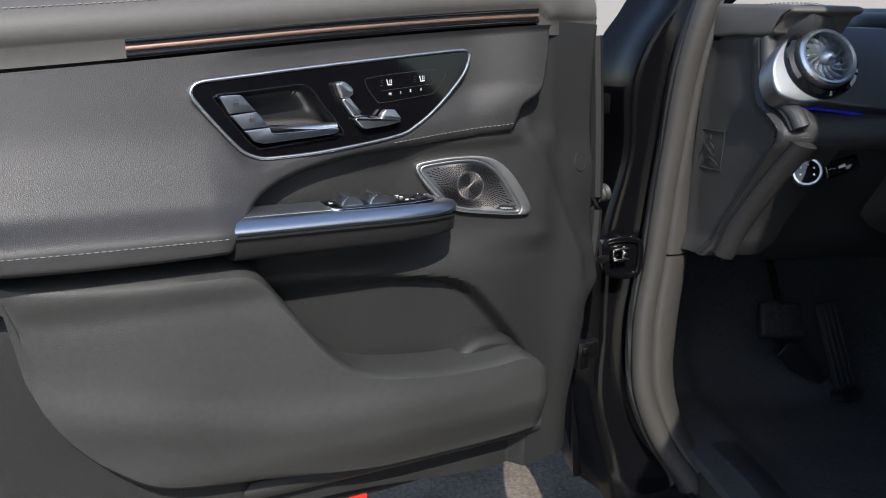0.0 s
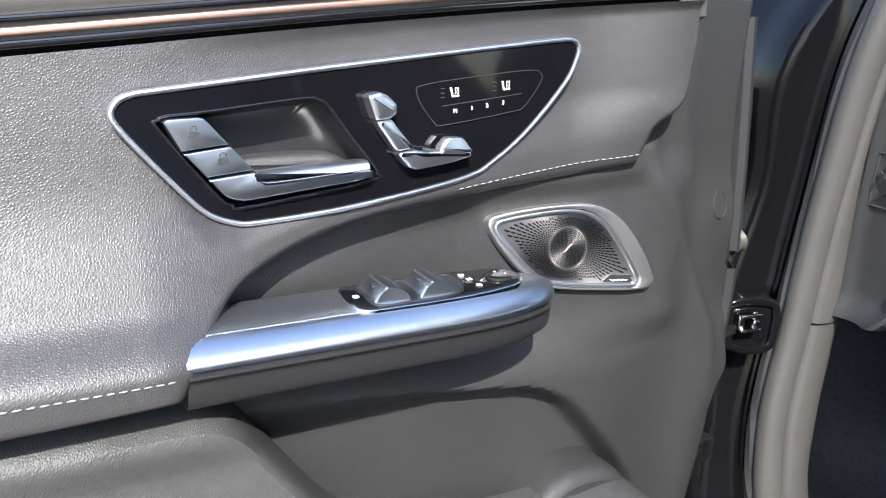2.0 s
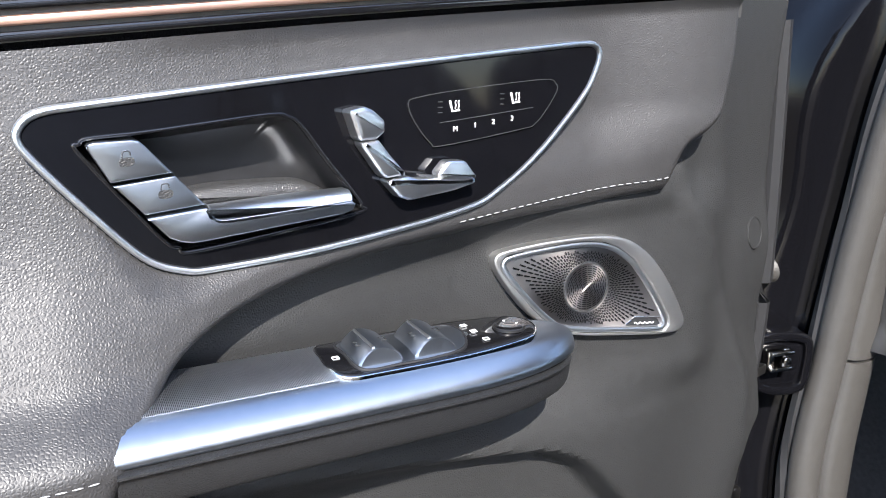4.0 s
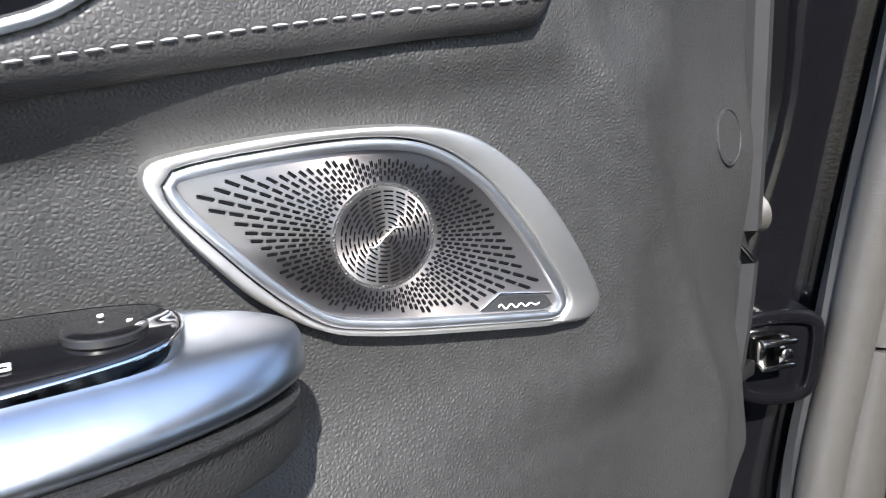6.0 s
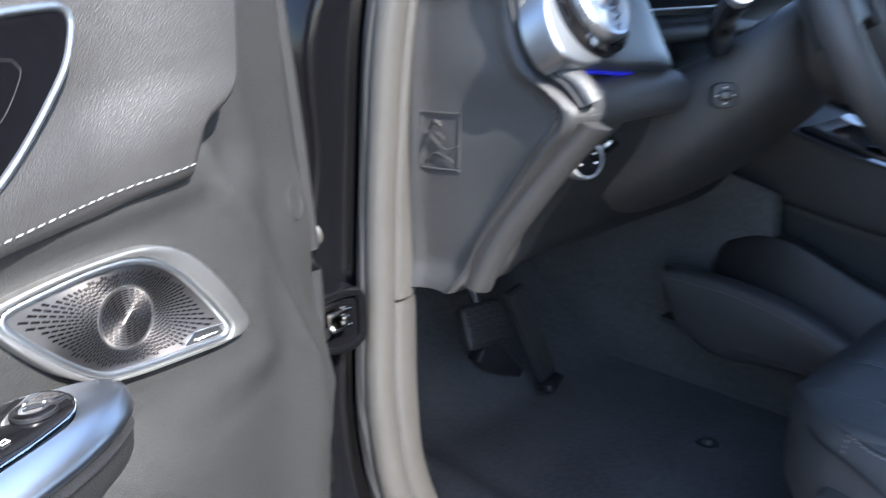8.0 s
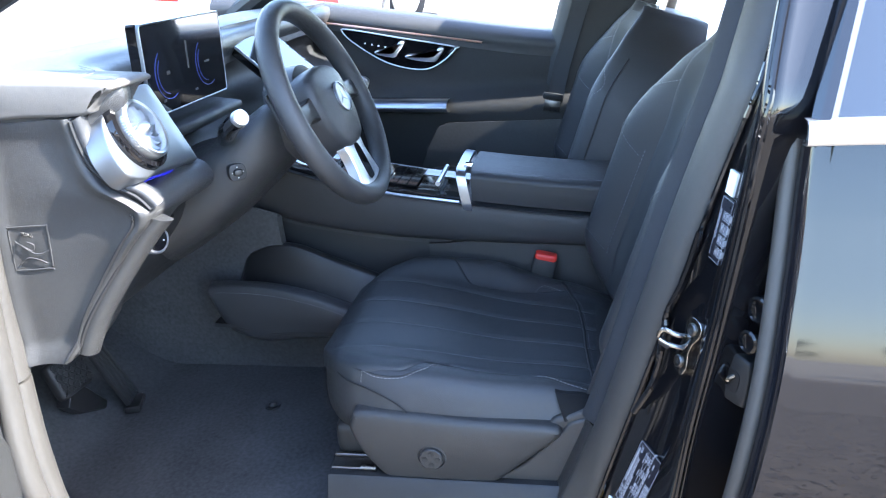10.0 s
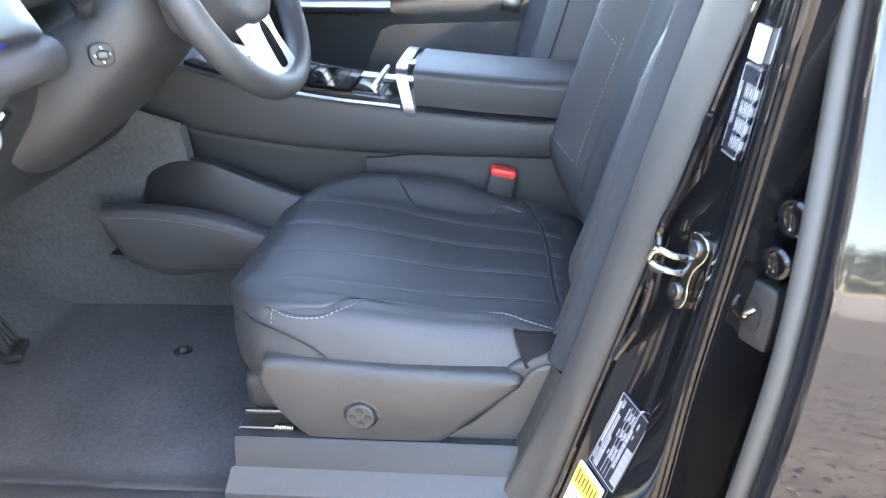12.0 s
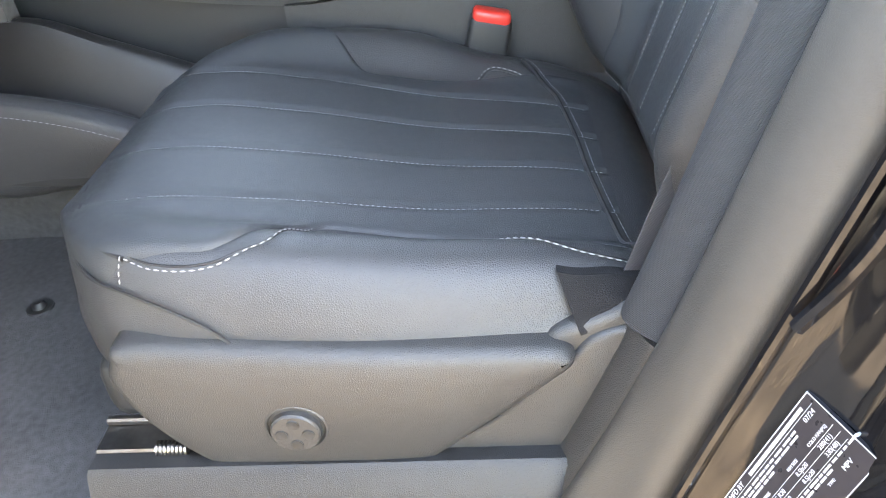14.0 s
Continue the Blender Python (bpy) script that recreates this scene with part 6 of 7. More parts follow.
keys = [[(0.5605, 1.1076), (0.5590, 1.1096), (0.5560, 1.1104), (0.5375, 1.1112), (0.5340, 1.1104), (0.5310, 1.1076), (0.5173, 1.0918), (0.5500, 1.0880)],
        [(0.5494, 1.0871), (0.5168, 1.0910), (0.5006, 1.0729), (0.5340, 1.0695)]]
for k in keys:
    q = np.array(k)
    ring = np.concatenate([np.linspace(q[i], q[(i + 1) % len(q)], 9)[:-1] for i in range(len(q))])
    part("lock_button", slab(inset(ring, 0.0005), on_panel, -0.022, 0.0085, 0.0009), ALU, panel, "brushed metal button with a lock mark")
lever = [(0.5335, 1.0686), (0.5012, 1.0720), (0.4990, 1.0665), (0.4944, 1.0640), (0.4870, 1.0637), (0.4500, 1.0661), (0.4125, 1.0691), (0.4095, 1.0668), (0.4110, 1.0630), (0.4180, 1.0606), (0.5024, 1.0523), (0.5100, 1.0519), (0.5165, 1.0533), (0.5225, 1.0560)]
q = np.array(lever)
ring = np.concatenate([np.linspace(q[i], q[(i + 1) % len(q)], 6)[:-1] for i in range(len(q))])
part("door_handle", slab(inset(ring, 0.0003), on_panel, -0.020, 0.0105, 0.0012), ALU, panel, "satin metal pull handle")
crest = catmull([(0.5006, 1.0722), (0.4988, 1.0668), (0.4944, 1.0641), (0.4870, 1.0638), (0.4500, 1.0662), (0.4125, 1.0692)], 40)
brow = catmull([(0.5000, 1.0727), (0.4985, 1.0712), (0.4950, 1.0707), (0.4800, 1.0716), (0.4500, 1.0735), (0.4118, 1.0748)], 40)
part("handle_ridge", sheet([[on_panel(*a, 0.0106), on_panel(*((a + b) / 2), 0.0090), on_panel(*b, 0.0040)] for a, b in zip(crest, brow)], 0.012, (0, -1, 0)), CHROME, panel, "bright chamfer of the pull handle", smooth=50)
for (u, z) in ((0.541, 1.1000), (0.5225, 1.0815)):
    part("lock_mark", slab(catmull([(u + 0.0032, z - 0.003), (u - 0.0032, z - 0.0024), (u - 0.0032, z + 0.0014), (u + 0.0032, z + 0.0010)], 16, True), on_panel, 0.008, 0.0087, 0.0), HARD, panel)
    part("lock_mark", tube([on_panel(*q, 0.0087) for q in catmull([(u + 0.0022, z + 0.001), (u + 0.0018, z + 0.0045), (u - 0.0014, z + 0.0049), (u - 0.0020, z + 0.0025)], 12)], 0.00035, 6, up=(0, 1, 0)), HARD, panel)
# seat-shaped switches
def facets(pts):
    q = np.array(pts)
    return np.concatenate([np.linspace(q[i] + (q[(i + 1) % len(q)] - q[i]) * 0.10, q[i] + (q[(i + 1) % len(q)] - q[i]) * 0.90, 5) for i in range(len(q))])


part("seat_switch", slab(facets([(0.4145, 1.1241), (0.4040, 1.1265), (0.3975, 1.1240), (0.3901, 1.1176), (0.3900, 1.1105), (0.3955, 1.1062), (0.4079, 1.1053)]), on_panel, -0.002, 0.0135, 0.0036), POLISHED_SATIN, panel, "chrome head rest switch", smooth=24)
part("seat_switch", slab(facets([(0.4075, 1.1046), (0.3938, 1.1062), (0.3866, 1.0972), (0.3733, 1.0828), (0.3900, 1.0808)]), on_panel, -0.002, 0.0120, 0.0036), POLISHED_SATIN, panel, "chrome backrest switch", smooth=24)
part("seat_switch", slab(facets([(0.3896, 1.0798), (0.3727, 1.0818), (0.3650, 1.0792), (0.3500, 1.0797), (0.3215, 1.0780), (0.3205, 1.0738), (0.3387, 1.0695), (0.3713, 1.0656), (0.3790, 1.0682)]), on_panel, -0.002, 0.0120, 0.0036), POLISHED_SATIN, panel, "chrome cushion switch", smooth=24)
part("seat_switch", slab(facets([(0.3520, 1.0830), (0.3450, 1.0905), (0.3311, 1.0902), (0.3211, 1.0783), (0.3300, 1.0762), (0.3500, 1.0775)]), on_panel, 0.004, 0.0150, 0.0030), POLISHED_SATIN, panel, "chrome front cushion switch", smooth=24)
for k in range(7):
    part("grip_rib", tube([on_panel(0.3500 + 0.0022 * k, 1.0800 + 0.0003 * k, d) for d in (0.004, 0.0112)], 0.0006, 6, up=(1, 0, 0)), POLISHED_SATIN, panel)
# memory keys
mem = catmull([(0.3680, 1.1276), (0.3608, 1.1313), (0.3268, 1.1362), (0.2594, 1.1430), (0.2464, 1.1399), (0.2466, 1.1321), (0.2626, 1.1125), (0.2782, 1.1078), (0.3408, 1.0990), (0.3514, 1.1012), (0.3644, 1.1167)], 88, True)
part("memory_pad", slab(mem, on_panel, -0.002, 0.0004, 0.0), PANEL_BLACK, panel, "gloss black touch keys")
part("memory_outline", slab(mem, on_panel, -0.002, 0.0008, 0.0, hole=inset(mem, 0.0005)), HARD, panel)
part("divider", tube([on_panel(0.3443, 1.1142, 0.0004), on_panel(0.2664, 1.1233, 0.0004)], 0.0003, 5), HARD, panel)
for txt, u, z in (("M", 0.332, 1.110), ("1", 0.316, 1.112), ("2", 0.301, 1.114), ("3", 0.285, 1.116)):
    lettering(txt, 0.0050, facing(u, plane_w(u) + 0.0008, z), WHITE, panel)
for u, z in ((0.333, 1.1245), (0.283, 1.1295)):
    bm = tube([on_panel(u + a, z + b, 0.0008) for a, b in ((0.0036, 0.0042), (0.0016, -0.0028), (-0.0040, -0.0020))], 0.0008, 6, up=(0, 1, 0))
    part("seat_mark", bm, WHITE, panel)
    for k in range(2):
        part("seat_mark", tube([on_panel(u - 0.0006 - 0.0024 * k + a, z + b, 0.0008) for a, b in ((0, -0.001), (-0.0008, 0.0012), (0, 0.003), (-0.0008, 0.0045))], 0.00035, 6, up=(0, 1, 0)), WHITE, panel)
    for k in range(3):
        part("level_mark", box(Matrix.Translation(on_panel(u + 0.011, z - 0.0035 + 0.0035 * k, 0.0006)), (0.0035, 0.0004, 0.0006), 0), HARD, panel)

# tweeter grille
on_card = lambda u, z, d: dl(u, z, 0.0035 + d - 0.105 * (u - 0.19))
SPK = [(0.2826, 1.0078), (0.2808, 1.0115), (0.2748, 1.0141), (0.2537, 1.0173), (0.2294, 1.0195), (0.2010, 1.0204), (0.1818, 1.0196), (0.1676, 1.0172), (0.1548, 1.0122), (0.1414, 1.0034), (0.1295, 0.9922), (0.1168, 0.9764), (0.1059, 0.9596), (0.0977, 0.9445), (0.0952, 0.9370), (0.0977, 0.9308), (0.1075, 0.9279), (0.1363, 0.9302), (0.1718, 0.9337), (0.1975, 0.9369), (0.2134, 0.9397), (0.2246, 0.9436), (0.2351, 0.9496), (0.2513, 0.9624), (0.2670, 0.9804), (0.2772, 0.9945), (0.2819, 1.0030)]
GRI = [(0.2722, 1.0039), (0.2702, 1.0057), (0.2586, 1.0079), (0.2340, 1.0106), (0.2147, 1.0119), (0.1998, 1.0119), (0.1882, 1.0107), (0.1782, 1.0081), (0.1679, 1.0031), (0.1549, 0.9935), (0.1459, 0.9834), (0.1351, 0.9694), (0.1237, 0.9523), (0.1166, 0.9404), (0.1173, 0.9354), (0.1234, 0.9346), (0.1580, 0.9382), (0.1870, 0.9415), (0.2075, 0.9449), (0.2191, 0.9481), (0.2298, 0.9552), (0.2430, 0.9673), (0.2580, 0.9839), (0.2690, 0.9971)]


so, go = evenly(SPK, 144), evenly(GRI, 144)
spk = part("speaker_frame", slab(so, on_card, -0.02, 0.0058, 0.0014, hole=inset(go, -0.0046)), FRAME_METAL, door, "brushed aluminium speaker surround")
part("frame_step", slab(inset(go, -0.0038), on_card, -0.012, 0.0050, 0.0014, hole=inset(go, 0.0004)), CHROME, spk, "bright inner edge")
part("grille", slab(inset(go, 0.0002), on_card, -0.012, 0.0022, 0.0), GRILLE, spk, "fine perforated metal grille")
cu, cz = 0.1965, 0.9772
TILT = V((0.105, 1.0, 0)).to_track_quat("Z", "Y").to_matrix().to_4x4()
part("grille_disc", lathe([(0.0200, 0.0), (0.0200, 0.0010), (0.0199, 0.0011), (0.0, 0.0011)], Matrix.Translation(on_card(cu, cz, 0.0012)) @ TILT, 64), GRILLE_DISC, spk, "round centre of the grille", smooth=12)
part("grille_ring", lathe([(0.0213, 0.0), (0.0213, 0.0003), (0.0199, 0.0003), (0.0199, 0.0)], Matrix.Translation(on_card(cu, cz, 0.0021)) @ TILT, 64), HARD, spk)


def slot(bm, a, b, r, d):
    """A short punched slot between two places of the grille."""
    a, b = np.array(a), np.array(b)
    t = (b - a) / np.linalg.norm(b - a)
    n = np.array((-t[1], t[0]))
    pts = [a + n * r, a - t * r, a - n * r, b - n * r, b + t * r, b + n * r]
    bm.faces.new([bm.verts.new(on_card(*q, d)) for q in pts])


lim = inset(go, 0.0030)


def on_badge(q):
    return q[0] < 0.158 and q[1] < (0.9478 - 0.14 * (0.146 - q[0]) if q[0] < 0.146 else 0.9475 - 0.65 * (q[0] - 0.146))


bm, lip = bmesh.new(), bmesh.new()
for i in range(108):
    a = 2 * math.pi * (i + 0.5) / 108
    way = np.array((math.cos(a), math.sin(a)))
    r = 0.0224 + (0.0019 if i % 2 else 0)
    for j in range(18):
        far = min(1, max(0, (r - 0.024) / 0.045))
        ln = 0.0016 + 0.0044 * far
        p, q = np.array((cu, cz)) + way * r, np.array((cu, cz)) + way * (r + ln)
        wide = 0.00030 + 0.00022 * far
        if inside(p, lim) and inside(q, lim) and not on_badge(q):
            slot(bm, p, q, wide, 0.0030)
            # flat bright strip on the lower side only, laid on as the slot's highlight
            n = np.array((-way[1], way[0]))
            n = n * (wide + 0.00024) * (1 if n[1] < 0 else -1)
            slot(lip, p + n, q + n, 0.00020, 0.0027)
        r += ln + 0.0013 + 0.0007 * far
for k in range(10):
    r = 0.0026 + 0.00172 * k
    cnt = max(4, int(2 * math.pi * r / 0.0050))
    for j in range(cnt):
        a0 = 2 * math.pi * (j + 0.5 * (k % 2)) / cnt
        a1 = a0 + 2 * math.pi / cnt * 0.70
        am = (a0 + a1) / 2
        for b0, b1 in ((a0, am), (am, a1)):
            p = (cu + r * math.cos(b0), cz + r * math.sin(b0))
            q = (cu + r * math.cos(b1), cz + r * math.sin(b1))
            slot(bm, p, q, 0.00034, 0.0033)
part("perforation", bm, SLOT_DARK, spk, "dark punched slots", smooth=0, kind="stuff")
part("slot_glint", lip, POLISHED, spk, "highlight strips along the lower sides of the slots", smooth=0, kind="stuff")
part("grille_mark", tube([on_card(cu + a, cz + b, 0.0031) for a, b in catmull(((0.0070, -0.0032), (0.0040, -0.0034), (0.0, 0.0), (-0.0040, 0.0034), (-0.0070, 0.0032)), 16)], 0.00055, 6, up=(0, 1, 0)), GRILLE_DISC, spk)
part("badge", slab(np.array([(0.1545, 0.9392), (0.1455, 0.9452), (0.1225, 0.9418), (0.1190, 0.9368), (0.1240, 0.9356)]), on_card, 0.0, 0.0028, 0.0), DARK, spk, "small dark badge plate", smooth=0)
part("badge_line", tube([on_card(*q, 0.0030) for q in ((0.1551, 0.9402), (0.1458, 0.9462), (0.1200, 0.9427))], 0.0004, 6, up=(0, 1, 0)), POLISHED, spk)
part("badge_bar", tube([on_card(0.1465 - 0.0205 * k, 0.9402 - 0.0014 * k + (0.0011 - 0.0006 * k) * math.sin(26 * k), 0.0031) for k in np.linspace(0, 1, 48)], 0.00035, 5, up=(0, 1, 0)), WHITE, spk)
part("screw_cap", lathe([(0.0160, -0.006), (0.0160, 0.0003), (0.0152, 0.0008), (0.0145, 0.0008), (0.0142, 0.0), (0.0138, 0.0004), (0.0, 0.0006)], Matrix.Translation(dl(-0.020, 1.000, base_w(-0.020, 1.000) + 0.0004)) @ V((-0.30, 1.0, 0.165)).to_track_quat("Z", "Y").to_matrix().to_4x4(), 32), SOFT, door, "round plastic screw cover")

# armrest grip with window switches
rows = []
for u in np.concatenate([np.linspace(0.566, 0.37, 28), 0.37 - 0.119 * np.sin(np.linspace(0.04, 1, 26) * math.pi / 2)]):
    shrink = math.sqrt(max(0.0, 1 - (max(0, 0.372 - u) / 0.1215) ** 2.3))
    wi, wo = 0.022, 0.092
    wm = 0.052
    f = lambda w: wm + (w - wm) * (0.06 + 0.94 * shrink)
    g = lambda z: 0.960 + (z - 0.960) * (0.35 + 0.65 * shrink)
    prof = [(wi, 0.938), (wi, 0.968), (wi + 0.004, 0.9735), (0.045, 0.9735), (0.066, 0.9715), (0.079, 0.9680), (0.0890, 0.9600), (wo, 0.9535), (0.0885, 0.9500)]
    rows.append([dl(u, g(z), f(w)) for w, z in catmull(prof, 30)])
bm = bmesh.new()
vs = grid(bm, rows)
bm.faces.new([v for v in vs[0]])
bm.faces.new([v for v in vs[-1]][::-1])
arm = part("armrest_top", bm, ALU, door, "brushed metal grip surface", smooth=50)
rows = []
for u in np.concatenate([np.linspace(0.564, 0.37, 22), 0.37 - 0.117 * np.sin(np.linspace(0.04, 1, 24) * math.pi / 2)]):
    shrink = math.sqrt(max(0.0, 1 - (max(0, 0.372 - u) / 0.1195) ** 2.3))
    f = lambda w: 0.050 + (w - 0.050) * (0.06 + 0.94 * shrink)
    prof = [(-0.005, 0.945), (0.0885, 0.9505), (0.0905, 0.944), (0.087, 0.930), (0.080, 0.9215), (0.060, 0.917), (-0.005, 0.913)]
    rows.append([dl(u, 0.945 + (z - 0.945) * (0.55 + 0.45 * shrink), f(w)) for w, z in catmull(prof, 24)])
bm = bmesh.new()
vs = grid(bm, rows)
bm.faces.new(vs[-1][::-1])
bm.faces.new(vs[0])
part("armrest_side", bm, ARM_SIDE, door, "dark plastic armrest side", smooth=50)
top_z = lambda w: 0.9735 - 0.0020 * step(w, 0.045, 0.066) - 0.0035 * step(w, 0.064, 0.080)
rows = [[V((u, w, 0.0014 + top_z(w))) for w in np.linspace(0.0275 + 0.006 * step(0.40 - u, 0, 0.09), 0.074 - 0.012 * step(0.37 - u, 0, 0.06), 16)] for u in np.linspace(0.563, 0.305, 42)]
part("grip_texture", sheet(rows, 0.003, (0, 0, -1)), KNURL, arm, "finely knurled metal")
on_arm = lambda u, w, d: V((u, w, top_z(w) + 0.0012 + d))
plate = catmull([(0.4410, 0.0500), (0.4380, 0.0330), (0.4200, 0.0300), (0.3627, 0.0285), (0.3200, 0.0310), (0.2940, 0.0370), (0.2860, 0.0500), (0.2890, 0.0630), (0.3030, 0.0710), (0.3514, 0.0760), (0.4101, 0.0765), (0.4330, 0.0750), (0.4400, 0.0660)], 78, True)
part("switch_plate", slab(plate, on_arm, -0.004, 0.0018, 0.001), GLOSS, arm, "gloss black switch plate")
part("plate_edge", slab(inset(plate, -0.0012), on_arm, -0.003, 0.0016, 0.0006, hole=plate), POLISHED, arm)
well = evenly([(0.4240, 0.0340), (0.4260, 0.0520), (0.4225, 0.0720), (0.3970, 0.0735), (0.3720, 0.0735), (0.3500, 0.0690), (0.3410, 0.0520), (0.3430, 0.0360), (0.3530, 0.0325), (0.3900, 0.0325)], 60)
part("switch_well", slab(well, on_arm, 0.0, 0.0022, 0.0004), ALU, arm, "bright metal switch recess")
part("well_edge", slab(inset(well, -0.0010), on_arm, 0.0, 0.0026, 0.0004, hole=inset(well, 0.0006)), BLACK_RUBBER, arm)
for u in (0.4085, 0.3700):
    bm = bmesh.new()
    prof = catmull([(-0.016, -0.004), (-0.0150, 0.0030), (-0.0090, 0.0092), (-0.0010, 0.0112), (0.0070, 0.0086), (0.0130, 0.0036), (0.0155, -0.004)], 18)
    grid(bm, [[V((u - a * k, w, 0.9740 + b * (0.75 + 0.25 * k) - 0.05 * (w - 0.05))) for a, b in prof] for w, k in ((0.0360, 0.90), (0.0375, 1.0), (0.0540, 1.0), (0.0690, 1.0), (0.0705, 0.90))], caps=True)
    part("window_switch", bm, SWITCH_METAL, arm, "silver window switch", smooth=40)
    part("switch_ridge", tube([(u + 0.0055, w, 0.9850 - 0.05 * (w - 0.05)) for w in np.linspace(0.038, 0.0685, 8)], 0.0010, 8), POLISHED_SATIN, arm)
    for k in (-0.0065, 0.0105):
        part("window_mark", tube([V((u + k + a, w, 0.9845 - 0.16 * abs(k) - 0.05 * (w - 0.05))) for a, w in ((-0.0018, 0.052), (0.0018, 0.052), (0.0018, 0.057), (-0.0018, 0.057), (-0.0018, 0.052))], 0.00035, 5), DARK, arm)
mk = Matrix.Translation((0.3050, 0.0535, top_z(0.0535) + 0.0018))
part("mirror_knob", lathe([(0.0105, 0), (0.0105, 0.0022), (0.0085, 0.0030), (0.004, 0.0024), (0, 0.0024)], mk, 24), GLOSS, arm, "round mirror pad")
part("mirror_ring", lathe([(0.0112, 0), (0.0112, 0.0018), (0.0105, 0.0022), (0.0105, 0)], mk, 28), BLACK_SATIN, arm)
for u, w in ((0.333, 0.039), (0.332, 0.051), (0.330, 0.064), (0.433, 0.054)):
    part("switch_mark", tube([on_arm(u + a, w + b, 0.0016) for a, b in ((-0.002, -0.0015), (0.002, -0.0015), (0.002, 0.0015), (-0.002, 0.0015), (-0.002, -0.0015))], 0.0004, 5), WHITE, arm)
for a, b in ((0.3050, 0.047), (0.2985, 0.0535), (0.3050, 0.060)):
    part("mirror_mark", lathe([(0.0008, 0), (0.0008, 0.0006), (0, 0.0006)], Matrix.Translation((a, b, top_z(b) + 0.0042)), 8), WHITE, arm)

# lower panel with the map pocket
wall_top = mono([0.0745, 0.079, 0.090, 0.108, 0.130, 0.155, 0.20, 0.258, 0.348, 0.405, 0.444, 0.496, 0.538, 0.556, 1.0],
                [0.642, 0.664, 0.690, 0.712, 0.728, 0.735, 0.732, 0.733, 0.743, 0.757, 0.787, 0.855, 0.906, 0.912, 0.918])
wall_low = mono([0.0745, 0.077, 0.085, 0.104, 0.17, 0.345, 0.51, 0.653, 0.725, 0.767, 0.79, 0.80, 0.806, 1.0], [0.632, 0.616, 0.602, 0.591, 0.586, 0.589, 0.607, 0.633, 0.683, 0.740, 0.795, 0.843, 0.890, 0.905])
rows = []
for u in np.concatenate([0.0745 + 0.0555 * np.linspace(0, 1, 26) ** 1.7, np.linspace(0.14, 0.58, 60), np.linspace(0.60, 0.97, 30)]):
    hi, lo = wall_top(u), wall_low(u)
    col = []
    out = 0.058 * (0.12 + 0.88 * math.sqrt(1 - (1 - min(1, (u - 0.0745) / 0.045)) ** 2)) * (1 - 0.4 * step(u, 0.62, 0.95)) * (1 + 0.25 * step(u, 0.55, 0.35))
    for f in np.linspace(0, 1, 44):
        z = hi + (lo - hi) * f
        belly = 1 - 0.35 * step(z, 0.66, 0.585)
        edge = min(1, math.sqrt(max(0, 1 - (1 - min(f / 0.07, 1)) ** 2)) * 0.8 + 0.2, math.sqrt(max(0, 1 - (1 - min((1 - f) / 0.05, 1)) ** 2)) * 0.9 + 0.1)
        soft = 0.006 * math.exp(-((z - 0.69 - 0.25 * max(0, u - 0.5)) / 0.03) ** 2) * step(u, 0.1, 0.3)
        col.append(dl(u, z, base_w(min(u, 0.08), z) + (out * belly + soft) * edge + 0.004))
    rows.append(col)
low = part("lower_panel", sheet(rows, 0.016, (0, -1, 0)), LOWER, door, "dark grey lower trim and pocket wall")
hold = catmull([(0.246, 0.708), (0.226, 0.736), (0.196, 0.749), (0.158, 0.748), (0.132, 0.736), (0.116, 0.705), (0.18, 0.69)], 48, True)
part("bottle_holder", slab(hold, dl, -0.02, 0.040, 0.016), SOFT, door, "rounded bottle holder in the pocket", smooth=60)
part("bottle_well", slab(inset(hold, 0.016), lambda a, b, d: dl(a, b + 0.004, d), 0.03, 0.0405, 0.0), DARK, door)
part("sill_strip", tube([dl(u, 0.570 + 0.012 * (u / 0.6) ** 2, 0.005) for u in np.linspace(0.06, 0.62, 20)], 0.014, 10, (0.7, 1)), HARD, door, "trim lip")

# painted shell behind, with the hinge side
rows = []
for u in np.linspace(-0.055, 1.0, 30):
    zb = 0.50 + (0.3 * ((u - 0.6) / 0.4) ** 2 if u > 0.6 else 0) + (0.25 * ((0.02 - u) / 0.12) if u < 0.02 else 0)
    rows.append([dl(u, z, -0.055 - 0.05 * step(z, 0.9, 0.5)) for z in np.linspace(zb, belt_z(u) + 0.03, 20)])
shell = part("shell", sheet(rows, 0.10, (0, -1, 0)), HINGE_PAINT, door, "black painted door shell")
part("weather_strip", tube([dl(u, z, -0.050) for u, z in catmull([(-0.075, 1.20), (-0.088, 1.0), (-0.085, 0.84), (-0.04, 0.68), (0.0, 0.55), (0.05, 0.520), (0.3, 0.505), (0.6, 0.52)], 50)], 0.012, 8), BLACK_RUBBER, door)
part("window_frame", tube([dl(u, z, -0.06) for u, z in ((-0.065, 1.22), (-0.02, 1.28), (0.10, 1.42), (0.22, 1.52))], 0.018, 8), BLACK_RUBBER, door, "black mirror corner frame")
for z in (0.632, 1.085):
    hb = bmesh.new()
    rbox(hb, Matrix.Translation((-0.100, -0.088, z)), (0.028, 0.030, 0.052), 0.004)
    rbox(hb, Matrix.Translation((-0.128, -0.092, z + 0.004)), (0.034, 0.018, 0.036), 0.004)
    rbox(hb, Matrix.Translation((-0.100, -0.072, z + 0.012)), (0.014, 0.010, 0.014), 0.003)
    part("hinge", hb, HINGE_PAINT if z > 1 else GREASED, door, "bolted door hinge")
